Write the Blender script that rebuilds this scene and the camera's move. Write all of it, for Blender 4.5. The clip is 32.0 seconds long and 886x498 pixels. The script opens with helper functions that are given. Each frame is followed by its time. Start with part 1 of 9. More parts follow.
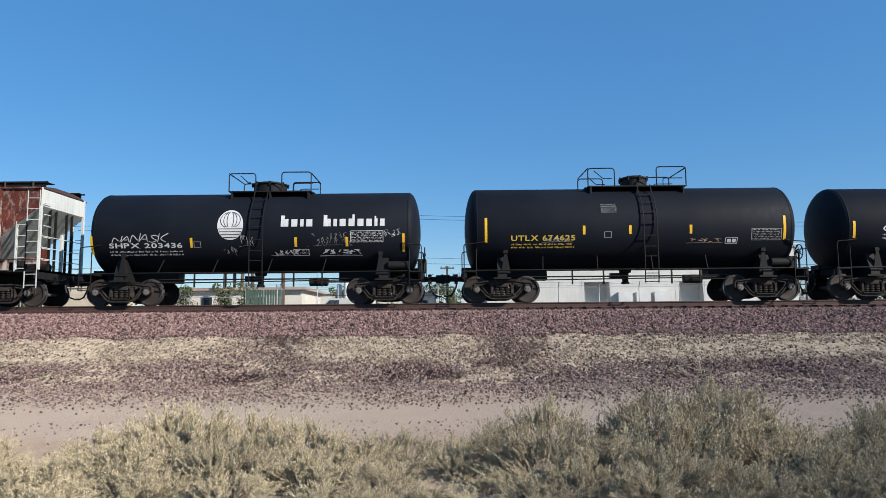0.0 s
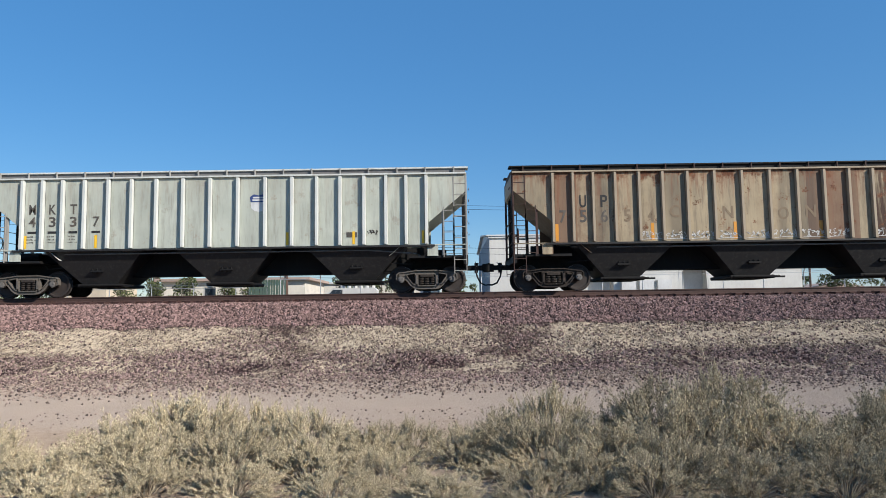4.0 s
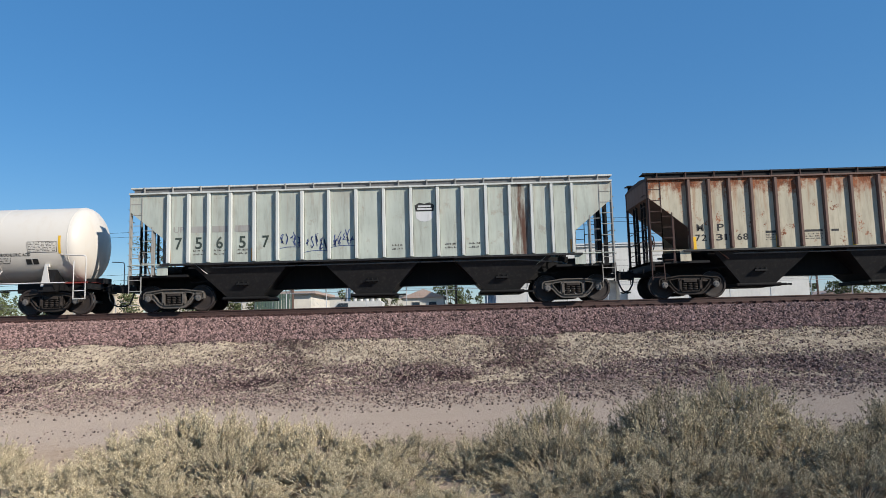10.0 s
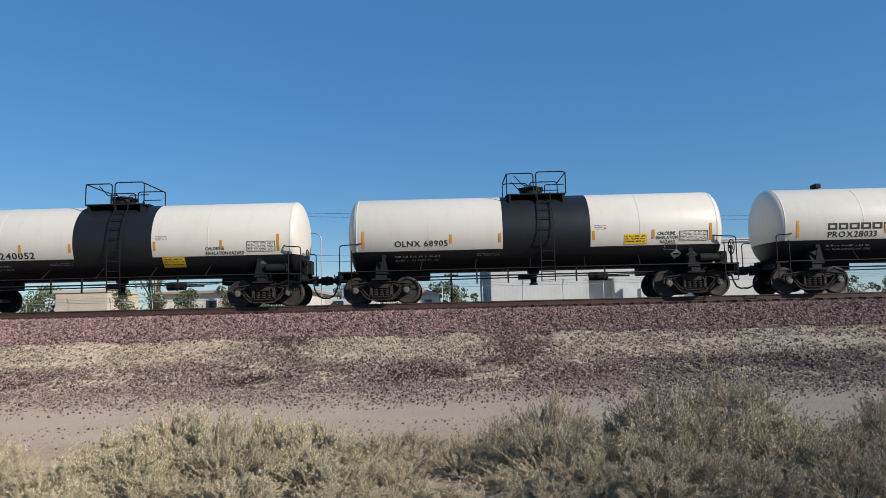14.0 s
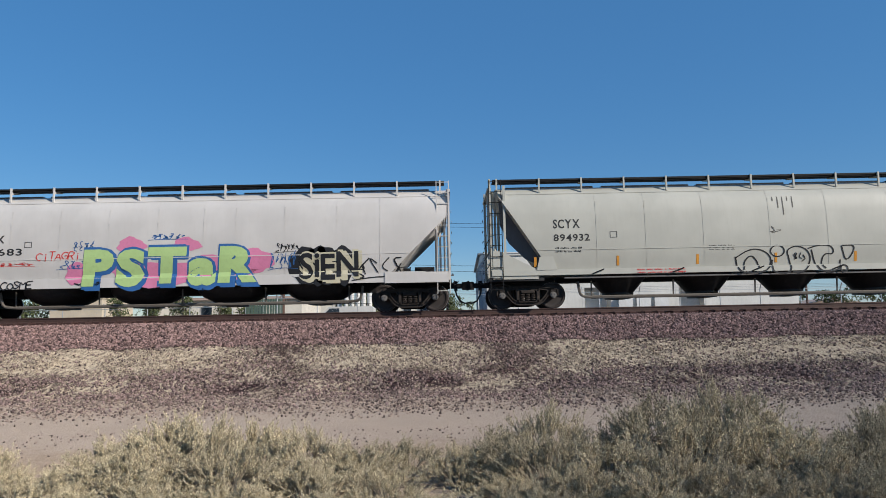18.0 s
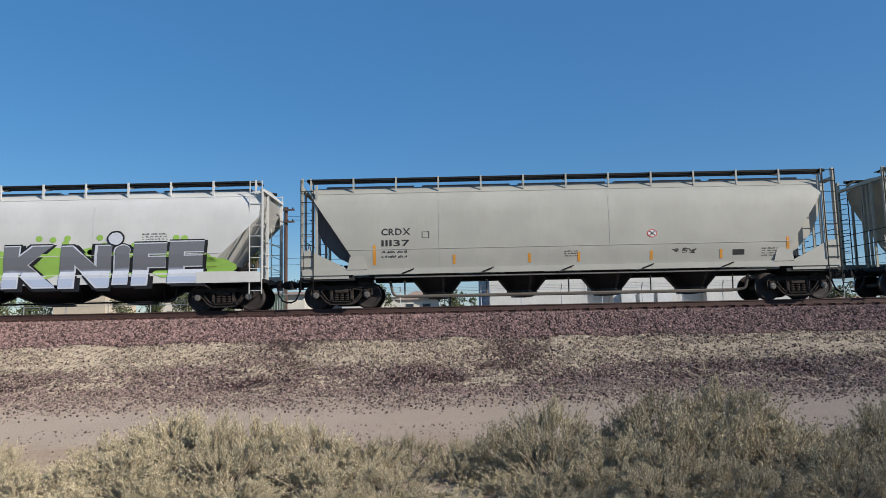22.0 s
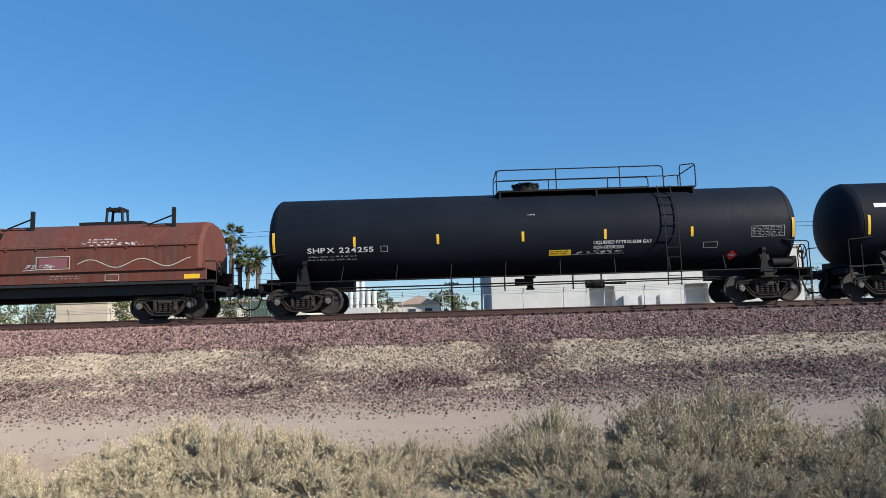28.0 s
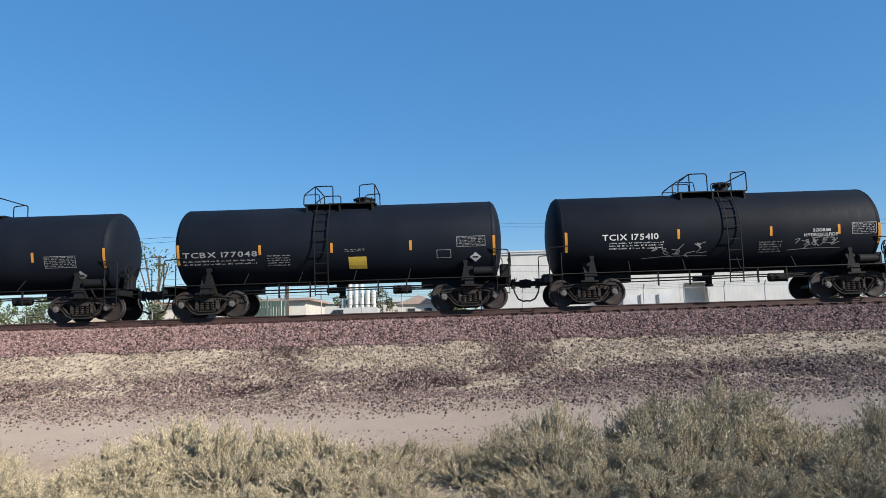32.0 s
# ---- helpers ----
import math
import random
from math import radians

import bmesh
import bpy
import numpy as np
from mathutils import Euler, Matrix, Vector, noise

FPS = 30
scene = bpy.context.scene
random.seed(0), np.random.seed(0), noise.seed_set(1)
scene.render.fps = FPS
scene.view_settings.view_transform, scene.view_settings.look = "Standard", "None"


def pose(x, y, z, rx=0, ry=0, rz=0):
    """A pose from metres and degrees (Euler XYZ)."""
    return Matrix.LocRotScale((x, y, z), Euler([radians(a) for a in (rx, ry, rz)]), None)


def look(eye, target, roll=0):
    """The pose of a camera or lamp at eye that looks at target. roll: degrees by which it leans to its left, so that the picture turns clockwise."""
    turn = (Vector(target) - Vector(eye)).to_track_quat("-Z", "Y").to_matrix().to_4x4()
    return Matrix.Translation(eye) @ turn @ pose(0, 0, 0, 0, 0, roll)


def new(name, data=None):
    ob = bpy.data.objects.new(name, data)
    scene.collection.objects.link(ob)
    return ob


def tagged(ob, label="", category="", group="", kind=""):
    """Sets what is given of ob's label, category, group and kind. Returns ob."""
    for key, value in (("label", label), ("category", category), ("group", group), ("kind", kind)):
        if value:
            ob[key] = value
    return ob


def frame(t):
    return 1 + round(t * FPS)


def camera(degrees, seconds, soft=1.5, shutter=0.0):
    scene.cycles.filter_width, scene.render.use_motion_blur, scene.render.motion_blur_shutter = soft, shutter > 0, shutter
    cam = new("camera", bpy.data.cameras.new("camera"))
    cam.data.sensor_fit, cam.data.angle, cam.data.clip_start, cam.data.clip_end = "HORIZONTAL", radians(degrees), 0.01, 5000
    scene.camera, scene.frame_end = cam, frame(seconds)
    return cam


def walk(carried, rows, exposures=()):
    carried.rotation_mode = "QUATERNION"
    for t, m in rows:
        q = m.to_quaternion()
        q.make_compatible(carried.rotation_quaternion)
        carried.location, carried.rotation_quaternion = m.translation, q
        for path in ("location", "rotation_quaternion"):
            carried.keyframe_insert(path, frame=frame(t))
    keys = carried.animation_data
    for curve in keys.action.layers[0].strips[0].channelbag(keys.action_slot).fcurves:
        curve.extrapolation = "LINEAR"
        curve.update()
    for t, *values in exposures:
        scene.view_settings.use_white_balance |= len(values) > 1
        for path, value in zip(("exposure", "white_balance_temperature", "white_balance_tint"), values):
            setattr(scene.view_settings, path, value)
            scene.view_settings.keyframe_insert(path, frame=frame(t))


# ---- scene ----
# ================= camera =================
cam = camera(65.0, 32.0, soft=0.5)
EYE = 1.6            # eye height over the dirt road
RAIL = 2.248         # top of rail over the dirt road
TRACK_Y = 25.4       # distance of the track's centre line
# seconds, yaw, tilt, lean of a phone held by hand on the spot
PATH = [
    (0, 0.117, 95.961, 0.482),
    (0.5, 0.306, 96.174, 0.789),
    (1, 0.146, 95.992, 0.683),
    (1.5, 0.252, 95.919, 1.010),
    (2, 0.369, 95.882, 1.235),
    (2.5, 0.527, 95.505, 1.262),
    (3, 0.363, 95.189, 1.068),
    (3.5, 0.430, 94.938, 0.824),
    (5.5, 0.272, 95.796, 0.728),
    (6, 0.411, 95.466, 1.161),
    (6.5, 0.414, 95.931, 1.254),
    (7, 0.212, 95.803, 1.127),
    (7.5, 0.439, 95.835, 1.323),
    (8, 0.231, 96.053, 0.899),
    (8.5, 0.499, 96.144, 1.221),
    (9, 0.500, 96.220, 1.150),
    (9.5, 0.858, 96.001, 1.273),
    (10, 0.881, 96.072, 1.509),
    (10.5, 0.748, 95.817, 1.679),
    (11, 0.441, 95.739, 1.457),
    (11.5, 0.684, 95.546, 1.732),
    (12, 0.377, 96.171, 1.275),
    (12.5, 0.386, 96.094, 1.348),
    (13, 0.635, 95.951, 1.175),
    (13.5, 0.469, 95.836, 1.086),
    (14, 0.503, 95.882, 1.369),
    (14.5, 0.566, 96.154, 1.160),
    (16.5, 0.561, 96.627, 1.687),
    (17, 0.197, 96.838, 1.375),
    (17.5, -0.217, 96.705, 0.871),
    (18, 0.154, 96.548, 1.102),
    (18.5, 0.453, 96.869, 0.905),
    (19, -0.496, 96.879, 1.052),
    (19.5, -0.412, 96.409, 0.354),
    (20, -0.015, 96.566, 0.534),
    (20.5, 0.179, 96.300, 0.960),
    (21, 0.237, 96.180, 1.202),
    (21.5, 1.059, 95.818, 1.259),
    (22, 0.363, 96.216, 1.180),
    (22.5, 0.353, 96.157, 1.433),
    (23, 0.829, 96.307, 1.495),
    (23.5, 0.697, 96.573, 1.776),
    (24, 0.471, 96.525, 1.775),
    (24.5, 0.530, 96.494, 1.476),
    (25, 0.787, 96.884, 1.400),
    (25.5, 0.654, 96.806, 1.406),
    (27.5, 0.421, 96.510, 1.697),
    (28, 0.562, 96.586, 1.712),
    (28.5, 0.363, 96.649, 1.525),
    (29, 0.644, 96.579, 1.577),
    (29.5, 0.576, 96.646, 1.569),
    (30, 0.714, 96.747, 1.643),
    (30.5, 0.719, 96.786, 1.579),
    (31, 0.664, 96.948, 1.383),
    (31.5, 0.530, 96.653, 1.595),
    (32, 0.509, 96.555, 1.829),
]
# the phone brightens and darkens its picture with the cars that pass
EXPOSURE = [(0.0, 0.48), (3.0, 0.46), (6.0, 0.41), (9.0, 0.36), (11.0, 0.21), (13.0, 0.15), (15.0, 0.20), (18.0, 0.16), (19.0, 0.09), (20.0, 0.13), (22.5, 0.15), (24.0, 0.15), (25.0, 0.36), (28.0, 0.5), (32.0, 0.5)]
walk(cam, [(t, pose(0, 0, EYE, tilt, lean, yaw)) for t, yaw, tilt, lean in PATH], EXPOSURE)

# ================= light =================
SUN_DIR = Vector((1.45, -1.0, 0.98)).normalized()
world = bpy.data.worlds.new("sky")
scene.world = world
world.use_nodes = True
wn = world.node_tree
sky = wn.nodes.new("ShaderNodeTexSky")
sky.sky_type = 'NISHITA'
sky.sun_disc = False
sky.sun_elevation = math.asin(SUN_DIR.z)
sky.sun_rotation = math.atan2(SUN_DIR.x, SUN_DIR.y)
sky.air_density, sky.dust_density, sky.ozone_density = 1.0, 0.0, 2.2
background = wn.nodes["Background"]
deep = wn.nodes.new("ShaderNodeHueSaturation")
deep.inputs["Saturation"].default_value = 1.38
wn.links.new(sky.outputs["Color"], deep.inputs["Color"])
even = wn.nodes.new("ShaderNodeMix")
even.data_type = 'RGBA'
even.inputs["Factor"].default_value = 0.5
even.inputs["B"].default_value = (0.86, 2.33, 5.0, 1)
wn.links.new(deep.outputs["Color"], even.inputs["A"])
wn.links.new(even.outputs["Result"], background.inputs["Color"])
background.inputs["Strength"].default_value = 0.098
sun_lamp = bpy.data.lights.new("sun", 'SUN')
sun_lamp.energy, sun_lamp.angle, sun_lamp.color = 4.6, radians(0.53), (1.0, 0.93, 0.84)
sun = new("sun", sun_lamp)
sun.matrix_world = look(SUN_DIR * 50, (0, 0, 0))
scene.view_settings.exposure = 0.0

# ================= materials =================


def ramp_mix(nt, fac, a, b):
    mix = nt.nodes.new("ShaderNodeMix")
    mix.data_type = 'RGBA'
    nt.links.new(fac, mix.inputs["Factor"])
    for socket, value in ((mix.inputs["A"], a), (mix.inputs["B"], b)):
        if isinstance(value, tuple):
            socket.default_value = (*value, 1)
        else:
            nt.links.new(value, socket)
    return mix.outputs["Result"]


def noise_of(nt, scale, detail=4.0, rough=0.55, stretch=None, coord="Object"):
    tex = nt.nodes.new("ShaderNodeTexNoise")
    tex.inputs["Scale"].default_value = scale
    tex.inputs["Detail"].default_value = detail
    tex.inputs["Roughness"].default_value = rough
    co = nt.nodes.new("ShaderNodeTexCoord")
    if stretch:
        mp = nt.nodes.new("ShaderNodeMapping")
        mp.inputs["Scale"].default_value = stretch
        nt.links.new(co.outputs[coord], mp.inputs["Vector"])
        nt.links.new(mp.outputs["Vector"], tex.inputs["Vector"])
    else:
        nt.links.new(co.outputs[coord], tex.inputs["Vector"])
    return tex.outputs["Fac"]


def band(nt, value, low, high):
    """0 below low, 1 above high, smooth between."""
    mr = nt.nodes.new("ShaderNodeMapRange")
    mr.interpolation_type = 'SMOOTHSTEP'
    nt.links.new(value, mr.inputs["Value"])
    mr.inputs["From Min"].default_value, mr.inputs["From Max"].default_value = low, high
    return mr.outputs["Result"]


def calc(nt, op, a, b=0.0):
    m = nt.nodes.new("ShaderNodeMath")
    m.operation = op
    for socket, value in zip(m.inputs, (a, b)):
        if isinstance(value, (int, float)):
            socket.default_value = value
        else:
            nt.links.new(value, socket)
    return m.outputs["Value"]


def axis(nt, which, coord="Object"):
    co = nt.nodes.new("ShaderNodeTexCoord")
    sep = nt.nodes.new("ShaderNodeSeparateXYZ")
    nt.links.new(co.outputs[coord], sep.inputs["Vector"])
    return sep.outputs[which]


def material(name, colour=(0.5, 0.5, 0.5), rough=0.6, metal=0.0, spec=0.5):
    m = bpy.data.materials.new(name)
    m.use_nodes = True
    b = m.node_tree.nodes["Principled BSDF"]
    b.inputs["Base Color"].default_value = (*colour, 1)
    b.inputs["Roughness"].default_value = rough
    b.inputs["Metallic"].default_value = metal
    b.inputs["Specular IOR Level"].default_value = spec
    return m, m.node_tree, b


def bump(nt, b, height, strength=0.3, distance=0.02):
    bp = nt.nodes.new("ShaderNodeBump")
    bp.inputs["Strength"].default_value = strength
    bp.inputs["Distance"].default_value = distance
    nt.links.new(height, bp.inputs["Height"])
    nt.links.new(bp.outputs["Normal"], b.inputs["Normal"])


def paint(name, colour, dirt=(0.16, 0.12, 0.09), amount=0.5, rough=0.5, streak=True, spec=0.4):
    """Weathered paint: soft fading, fine dirt and rain streaks."""
    m, nt, b = material(name, colour, rough, 0.0, spec)
    big = noise_of(nt, 0.7, 3)
    fine = noise_of(nt, 9.0, 5, 0.65, (1.0, 1.0, 0.16) if streak else None)
    grime = calc(nt, 'MULTIPLY', band(nt, fine, 0.45, 0.8), amount)
    faded = ramp_mix(nt, band(nt, big, 0.3, 0.75), tuple(c * 0.92 for c in colour), tuple(min(1, c * 1.05 + 0.002) for c in colour))
    out = ramp_mix(nt, grime, faded, dirt)
    nt.links.new(out, b.inputs["Base Color"])
    r = calc(nt, 'MULTIPLY_ADD', fine, 0.25)
    r.node.inputs[2].default_value = rough - 0.1
    nt.links.new(r, b.inputs["Roughness"])
    bump(nt, b, noise_of(nt, 1.6, 2), 0.07, 0.03)
    return m


def rusty_paint(name, colour, rust_top=3.9, rust_reach=0.8, spots=0.6, rust=(0.17, 0.055, 0.032), low=None, soot=0.0, dirty=0.35, black=None, ends=0.0, panels=0.0, run_tone=None):
    """Old hopper paint: rust washing down from the roof line, blisters and streaks."""
    m, nt, b = material(name, colour, 0.75, 0.0, 0.25)
    z = axis(nt, "Z")
    streak = noise_of(nt, 3.2, 5, 0.65, (1.0, 1.0, 0.18))
    blot = noise_of(nt, 2.1, 6, 0.7)
    grain = noise_of(nt, 24.0, 4, 0.7)
    level = calc(nt, 'ADD', z, calc(nt, 'MULTIPLY', calc(nt, 'ADD', calc(nt, 'ADD', streak, blot), -1.0), 3.4 * rust_reach))
    if ends:
        level = calc(nt, 'ADD', level, calc(nt, 'MULTIPLY', band(nt, calc(nt, 'ABSOLUTE', axis(nt, "X")), ends, ends + 1.6), 1.7))
    top = band(nt, calc(nt, 'ADD', level, calc(nt, 'MULTIPLY', calc(nt, 'ADD', grain, -0.5), 1.2 * rust_reach)), rust_top - rust_reach * 0.45, rust_top + rust_reach * 0.45)
    bare = band(nt, noise_of(nt, 3.6, 5, 0.75, (1.0, 1.0, 0.55)), 0.50, 0.60)
    top = calc(nt, 'MULTIPLY', top, calc(nt, 'SUBTRACT', 1.0, calc(nt, 'MULTIPLY', bare, 0.45)))
    spot = calc(nt, 'MULTIPLY', band(nt, calc(nt, 'ADD', blot, calc(nt, 'MULTIPLY', grain, 0.25)), 0.70, 0.78), spots)
    wash = noise_of(nt, 5.0, 5, 0.7, (1.0, 1.0, 0.07))
    run = calc(nt, 'MULTIPLY', band(nt, calc(nt, 'ADD', wash, calc(nt, 'MULTIPLY', calc(nt, 'ADD', z, -3.0), 0.10)), 0.52, 0.70), spots)
    base = ramp_mix(nt, band(nt, noise_of(nt, 0.9, 3), 0.3, 0.7), tuple(c * 0.85 for c in colour), colour)
    base = ramp_mix(nt, calc(nt, 'MULTIPLY', band(nt, noise_of(nt, 7.0, 5, 0.7, (1, 1, 0.12)), 0.42, 0.75), dirty), base, (0.13, 0.1, 0.08))
    if panels:
        # sheets between posts that have weathered differently
        cell = nt.nodes.new("ShaderNodeTexWhiteNoise")
        cell.noise_dimensions = '1D'
        nt.links.new(calc(nt, 'FLOOR', calc(nt, 'MULTIPLY', axis(nt, "X"), 1.13)), cell.inputs["W"])
        base = ramp_mix(nt, calc(nt, 'MULTIPLY', band(nt, calc(nt, 'ADD', cell.outputs["Value"], calc(nt, 'MULTIPLY', blot, 0.5)), 0.75, 1.05), panels), base, (0.15, 0.075, 0.048))
    if low:
        base = ramp_mix(nt, band(nt, calc(nt, 'ADD', z, calc(nt, 'MULTIPLY', blot, 1.4)), 2.5, 2.9), low, base)
    if soot:
        base = ramp_mix(nt, calc(nt, 'MULTIPLY', band(nt, noise_of(nt, 0.9, 2, 0.6, (1.0, 0.0, 0.06)), 0.46, 0.62), soot), base, (0.06, 0.055, 0.05))
    rusted = ramp_mix(nt, band(nt, calc(nt, 'ADD', calc(nt, 'MULTIPLY', grain, 0.5), calc(nt, 'MULTIPLY', noise_of(nt, 1.4, 4, 0.7), 0.5)), 0.36, 0.64), tuple(c * 0.5 for c in rust), (min(1, rust[0] * 1.9), rust[1] * 1.8, rust[2] * 1.5))
    base = ramp_mix(nt, calc(nt, 'MULTIPLY', run, 0.55), base, run_tone or tuple(min(1, c * 1.9) for c in rust))
    if black:
        x = calc(nt, 'ADD', axis(nt, "X"), calc(nt, 'MULTIPLY', streak, 0.5))
        stain = calc(nt, 'MULTIPLY', band(nt, x, black[0], black[0] + 0.5), calc(nt, 'SUBTRACT', 1.0, band(nt, x, black[1], black[1] + 0.5)))
        base = ramp_mix(nt, calc(nt, 'MULTIPLY', stain, band(nt, calc(nt, 'ADD', wash, calc(nt, 'MULTIPLY', streak, 0.5)), 0.55, 0.85)), base, black[2])
    out = ramp_mix(nt, calc(nt, 'MAXIMUM', top, spot), base, rusted)
    nt.links.new(out, b.inputs["Base Color"])
    bump(nt, b, calc(nt, 'ADD', noise_of(nt, 1.6, 2), calc(nt, 'MULTIPLY', grain, 0.1)), 0.25, 0.04)
    return m


def two_tone(name, top, low, split, x0, x1, rough=0.42):
    """A tank painted light above and dark below, with a dark belt round its middle."""
    m, nt, b = material(name, top, rough, 0.0, 0.45)
    x, z = axis(nt, "X"), axis(nt, "Z")
    under = calc(nt, 'LESS_THAN', z, split)
    belt = calc(nt, 'MULTIPLY', calc(nt, 'GREATER_THAN', x, x0), calc(nt, 'LESS_THAN', x, x1))
    dark = calc(nt, 'MAXIMUM', under, belt)
    stain = band(nt, noise_of(nt, 3.0, 5, 0.65, (1, 1, 0.2)), 0.45, 0.8)
    light = ramp_mix(nt, calc(nt, 'MULTIPLY', stain, 0.22), top, (0.5, 0.38, 0.24))
    deep = ramp_mix(nt, calc(nt, 'MULTIPLY', stain, 0.5), low, tuple(c * 1.4 + 0.002 for c in low))
    nt.links.new(ramp_mix(nt, dark, light, deep), b.inputs["Base Color"])
    bump(nt, b, noise_of(nt, 1.7, 2), 0.1, 0.03)
    return m


BLACK_TANK = paint("black_tank_paint", (0.0078, 0.0102, 0.0155), (0.013, 0.0145, 0.018), 0.35, 0.6, spec=0.1)
BLACK_GLOSS = paint("black_paint_newer", (0.0082, 0.0112, 0.0175), (0.012, 0.0142, 0.019), 0.3, 0.58, spec=0.1)
BLACK_STEEL = paint("black_steel", (0.008, 0.008, 0.0085), (0.03, 0.024, 0.02), 0.45, 0.7, spec=0.25)
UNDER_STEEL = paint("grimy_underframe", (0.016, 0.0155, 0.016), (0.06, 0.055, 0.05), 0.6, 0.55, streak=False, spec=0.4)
TRUCK_STEEL = paint("cast_truck_steel", (0.034, 0.029, 0.026), (0.11, 0.08, 0.062), 0.7, 0.8, streak=False, spec=0.15)
TRUCK_PALE = paint("dusty_truck_steel", (0.12, 0.105, 0.09), (0.05, 0.04, 0.03), 0.6, 0.8, streak=False)
TRUCK_RUST = paint("rusty_truck_steel", (0.11, 0.068, 0.05), (0.035, 0.026, 0.022), 0.6, 0.8, streak=False)
WHITE_TANK = paint("white_tank_paint", (0.62, 0.60, 0.56), (0.42, 0.30, 0.19), 0.22, 0.42)
RED_BAND = paint("red_band_paint", (0.22, 0.035, 0.025), (0.1, 0.03, 0.02), 0.3, 0.5)
WHEEL_STEEL = paint("wheel_steel", (0.034, 0.026, 0.023), (0.014, 0.012, 0.011), 0.6, 0.65, streak=False)
TREAD_STEEL = material("polished_tread", (0.42, 0.40, 0.38), 0.3, 1.0)[0]
CAP_STEEL = paint("bearing_cap_steel", (0.13, 0.12, 0.11), (0.05, 0.04, 0.03), 0.6, 0.5, streak=False)
YELLOW = paint("yellow_reflector", (0.80, 0.47, 0.03), (0.35, 0.2, 0.05), 0.35, 0.4)
AMBER = paint("amber_reflector", (0.62, 0.27, 0.04), (0.3, 0.15, 0.05), 0.4, 0.4)
WHITE_LETTER = paint("white_lettering", (0.60, 0.60, 0.59), (0.2, 0.2, 0.2), 0.35, 0.6)
DULL_LETTER = paint("faded_white_lettering", (0.30, 0.30, 0.29), (0.1, 0.1, 0.1), 0.5, 0.6)
YELLOW_LETTER = paint("yellow_lettering", (0.62, 0.43, 0.06), (0.2, 0.14, 0.04), 0.4, 0.6)
BLACK_LETTER = paint("black_lettering", (0.02, 0.02, 0.02), (0.09, 0.08, 0.07), 0.5, 0.6)
FADED_BLACK = paint("faded_black_lettering", (0.075, 0.068, 0.06), (0.2, 0.16, 0.12), 0.6, 0.6)
RUST_LETTER = paint("rust_stained_lettering", (0.42, 0.30, 0.2), (0.2, 0.09, 0.05), 0.6, 0.7)
GRATING = paint("galvanised_grating", (0.16, 0.155, 0.15), (0.07, 0.06, 0.05), 0.5, 0.6)
HOSE = material("rubber_hose", (0.012, 0.012, 0.012), 0.7)[0]
SIGN_YELLOW = material("yellow_sign", (0.80, 0.52, 0.03), 0.5)[0]
BLUE_SHIELD = material("blue_emblem", (0.035, 0.06, 0.18), 0.6)[0]
HAZARD_RED = material("red_placard", (0.62, 0.04, 0.03), 0.5)[0]

# ================= mesh helpers =================


def part(name, bm, mat, parent=None, label="", smooth=False, kind=""):
    """Link a bmesh as one mesh object under a thing or a part."""
    me = bpy.data.meshes.new(name)
    bm.normal_update()
    bm.to_mesh(me)
    bm.free()
    me.materials.append(mat)
    if smooth:
        me.shade_smooth()
        me.set_sharp_from_angle(angle=radians(38))
    ob = new(name, me)
    ob.parent = parent
    if label or kind:
        tagged(ob, label, kind=kind)
    return ob


def piece(name, me, parent=None, m=None):
    """Another object on a mesh that is already there."""
    ob = new(name, me)
    ob.parent = parent
    if m is not None:
        ob.matrix_basis = m
    return ob


def thing(name, label, category, group="", m=None, kind=""):
    ob = new(name)
    ob.empty_display_size = 0.3
    if m is not None:
        ob.matrix_basis = m
    return tagged(ob, label, category, group, kind)


def box(bm, x0, x1, y0, y1, z0, z1):
    v = [bm.verts.new((x, y, z)) for x in (x0, x1) for y in (y0, y1) for z in (z0, z1)]
    for f in ((0, 1, 3, 2), (4, 6, 7, 5), (0, 4, 5, 1), (2, 3, 7, 6), (0, 2, 6, 4), (1, 5, 7, 3)):
        bm.faces.new([v[i] for i in f])
    return v


def rounded(bm, x0, x1, y0, y1, z0, z1, r=0.015):
    v = box(bm, x0, x1, y0, y1, z0, z1)
    edges = {e for p in v for e in p.link_edges}
    bmesh.ops.bevel(bm, geom=list(edges), offset=r, segments=1, affect='EDGES')


def prism(bm, pts, a, b, plane="xz"):
    """A polygon drawn in a plane, given thickness from a to b along the third axis."""
    def at(p, d):
        return (p[0], d, p[1]) if plane == "xz" else (d, p[0], p[1]) if plane == "yz" else (p[0], p[1], d)
    one, two = [bm.verts.new(at(p, a)) for p in pts], [bm.verts.new(at(p, b)) for p in pts]
    bm.faces.new(one)
    bm.faces.new(list(reversed(two)))
    for i in range(len(pts)):
        j = (i + 1) % len(pts)
        bm.faces.new((one[j], one[i], two[i], two[j]))


def plate(bm, a, b, y0, y1, wide):
    """A flat bar from a to b (x, z), so wide, between y0 and y1."""
    d = Vector((b[0] - a[0], b[1] - a[1]))
    n = Vector((-d.y, d.x)).normalized() * wide / 2
    prism(bm, [(a[0] + n.x, a[1] + n.y), (b[0] + n.x, b[1] + n.y), (b[0] - n.x, b[1] - n.y), (a[0] - n.x, a[1] - n.y)], y0, y1)


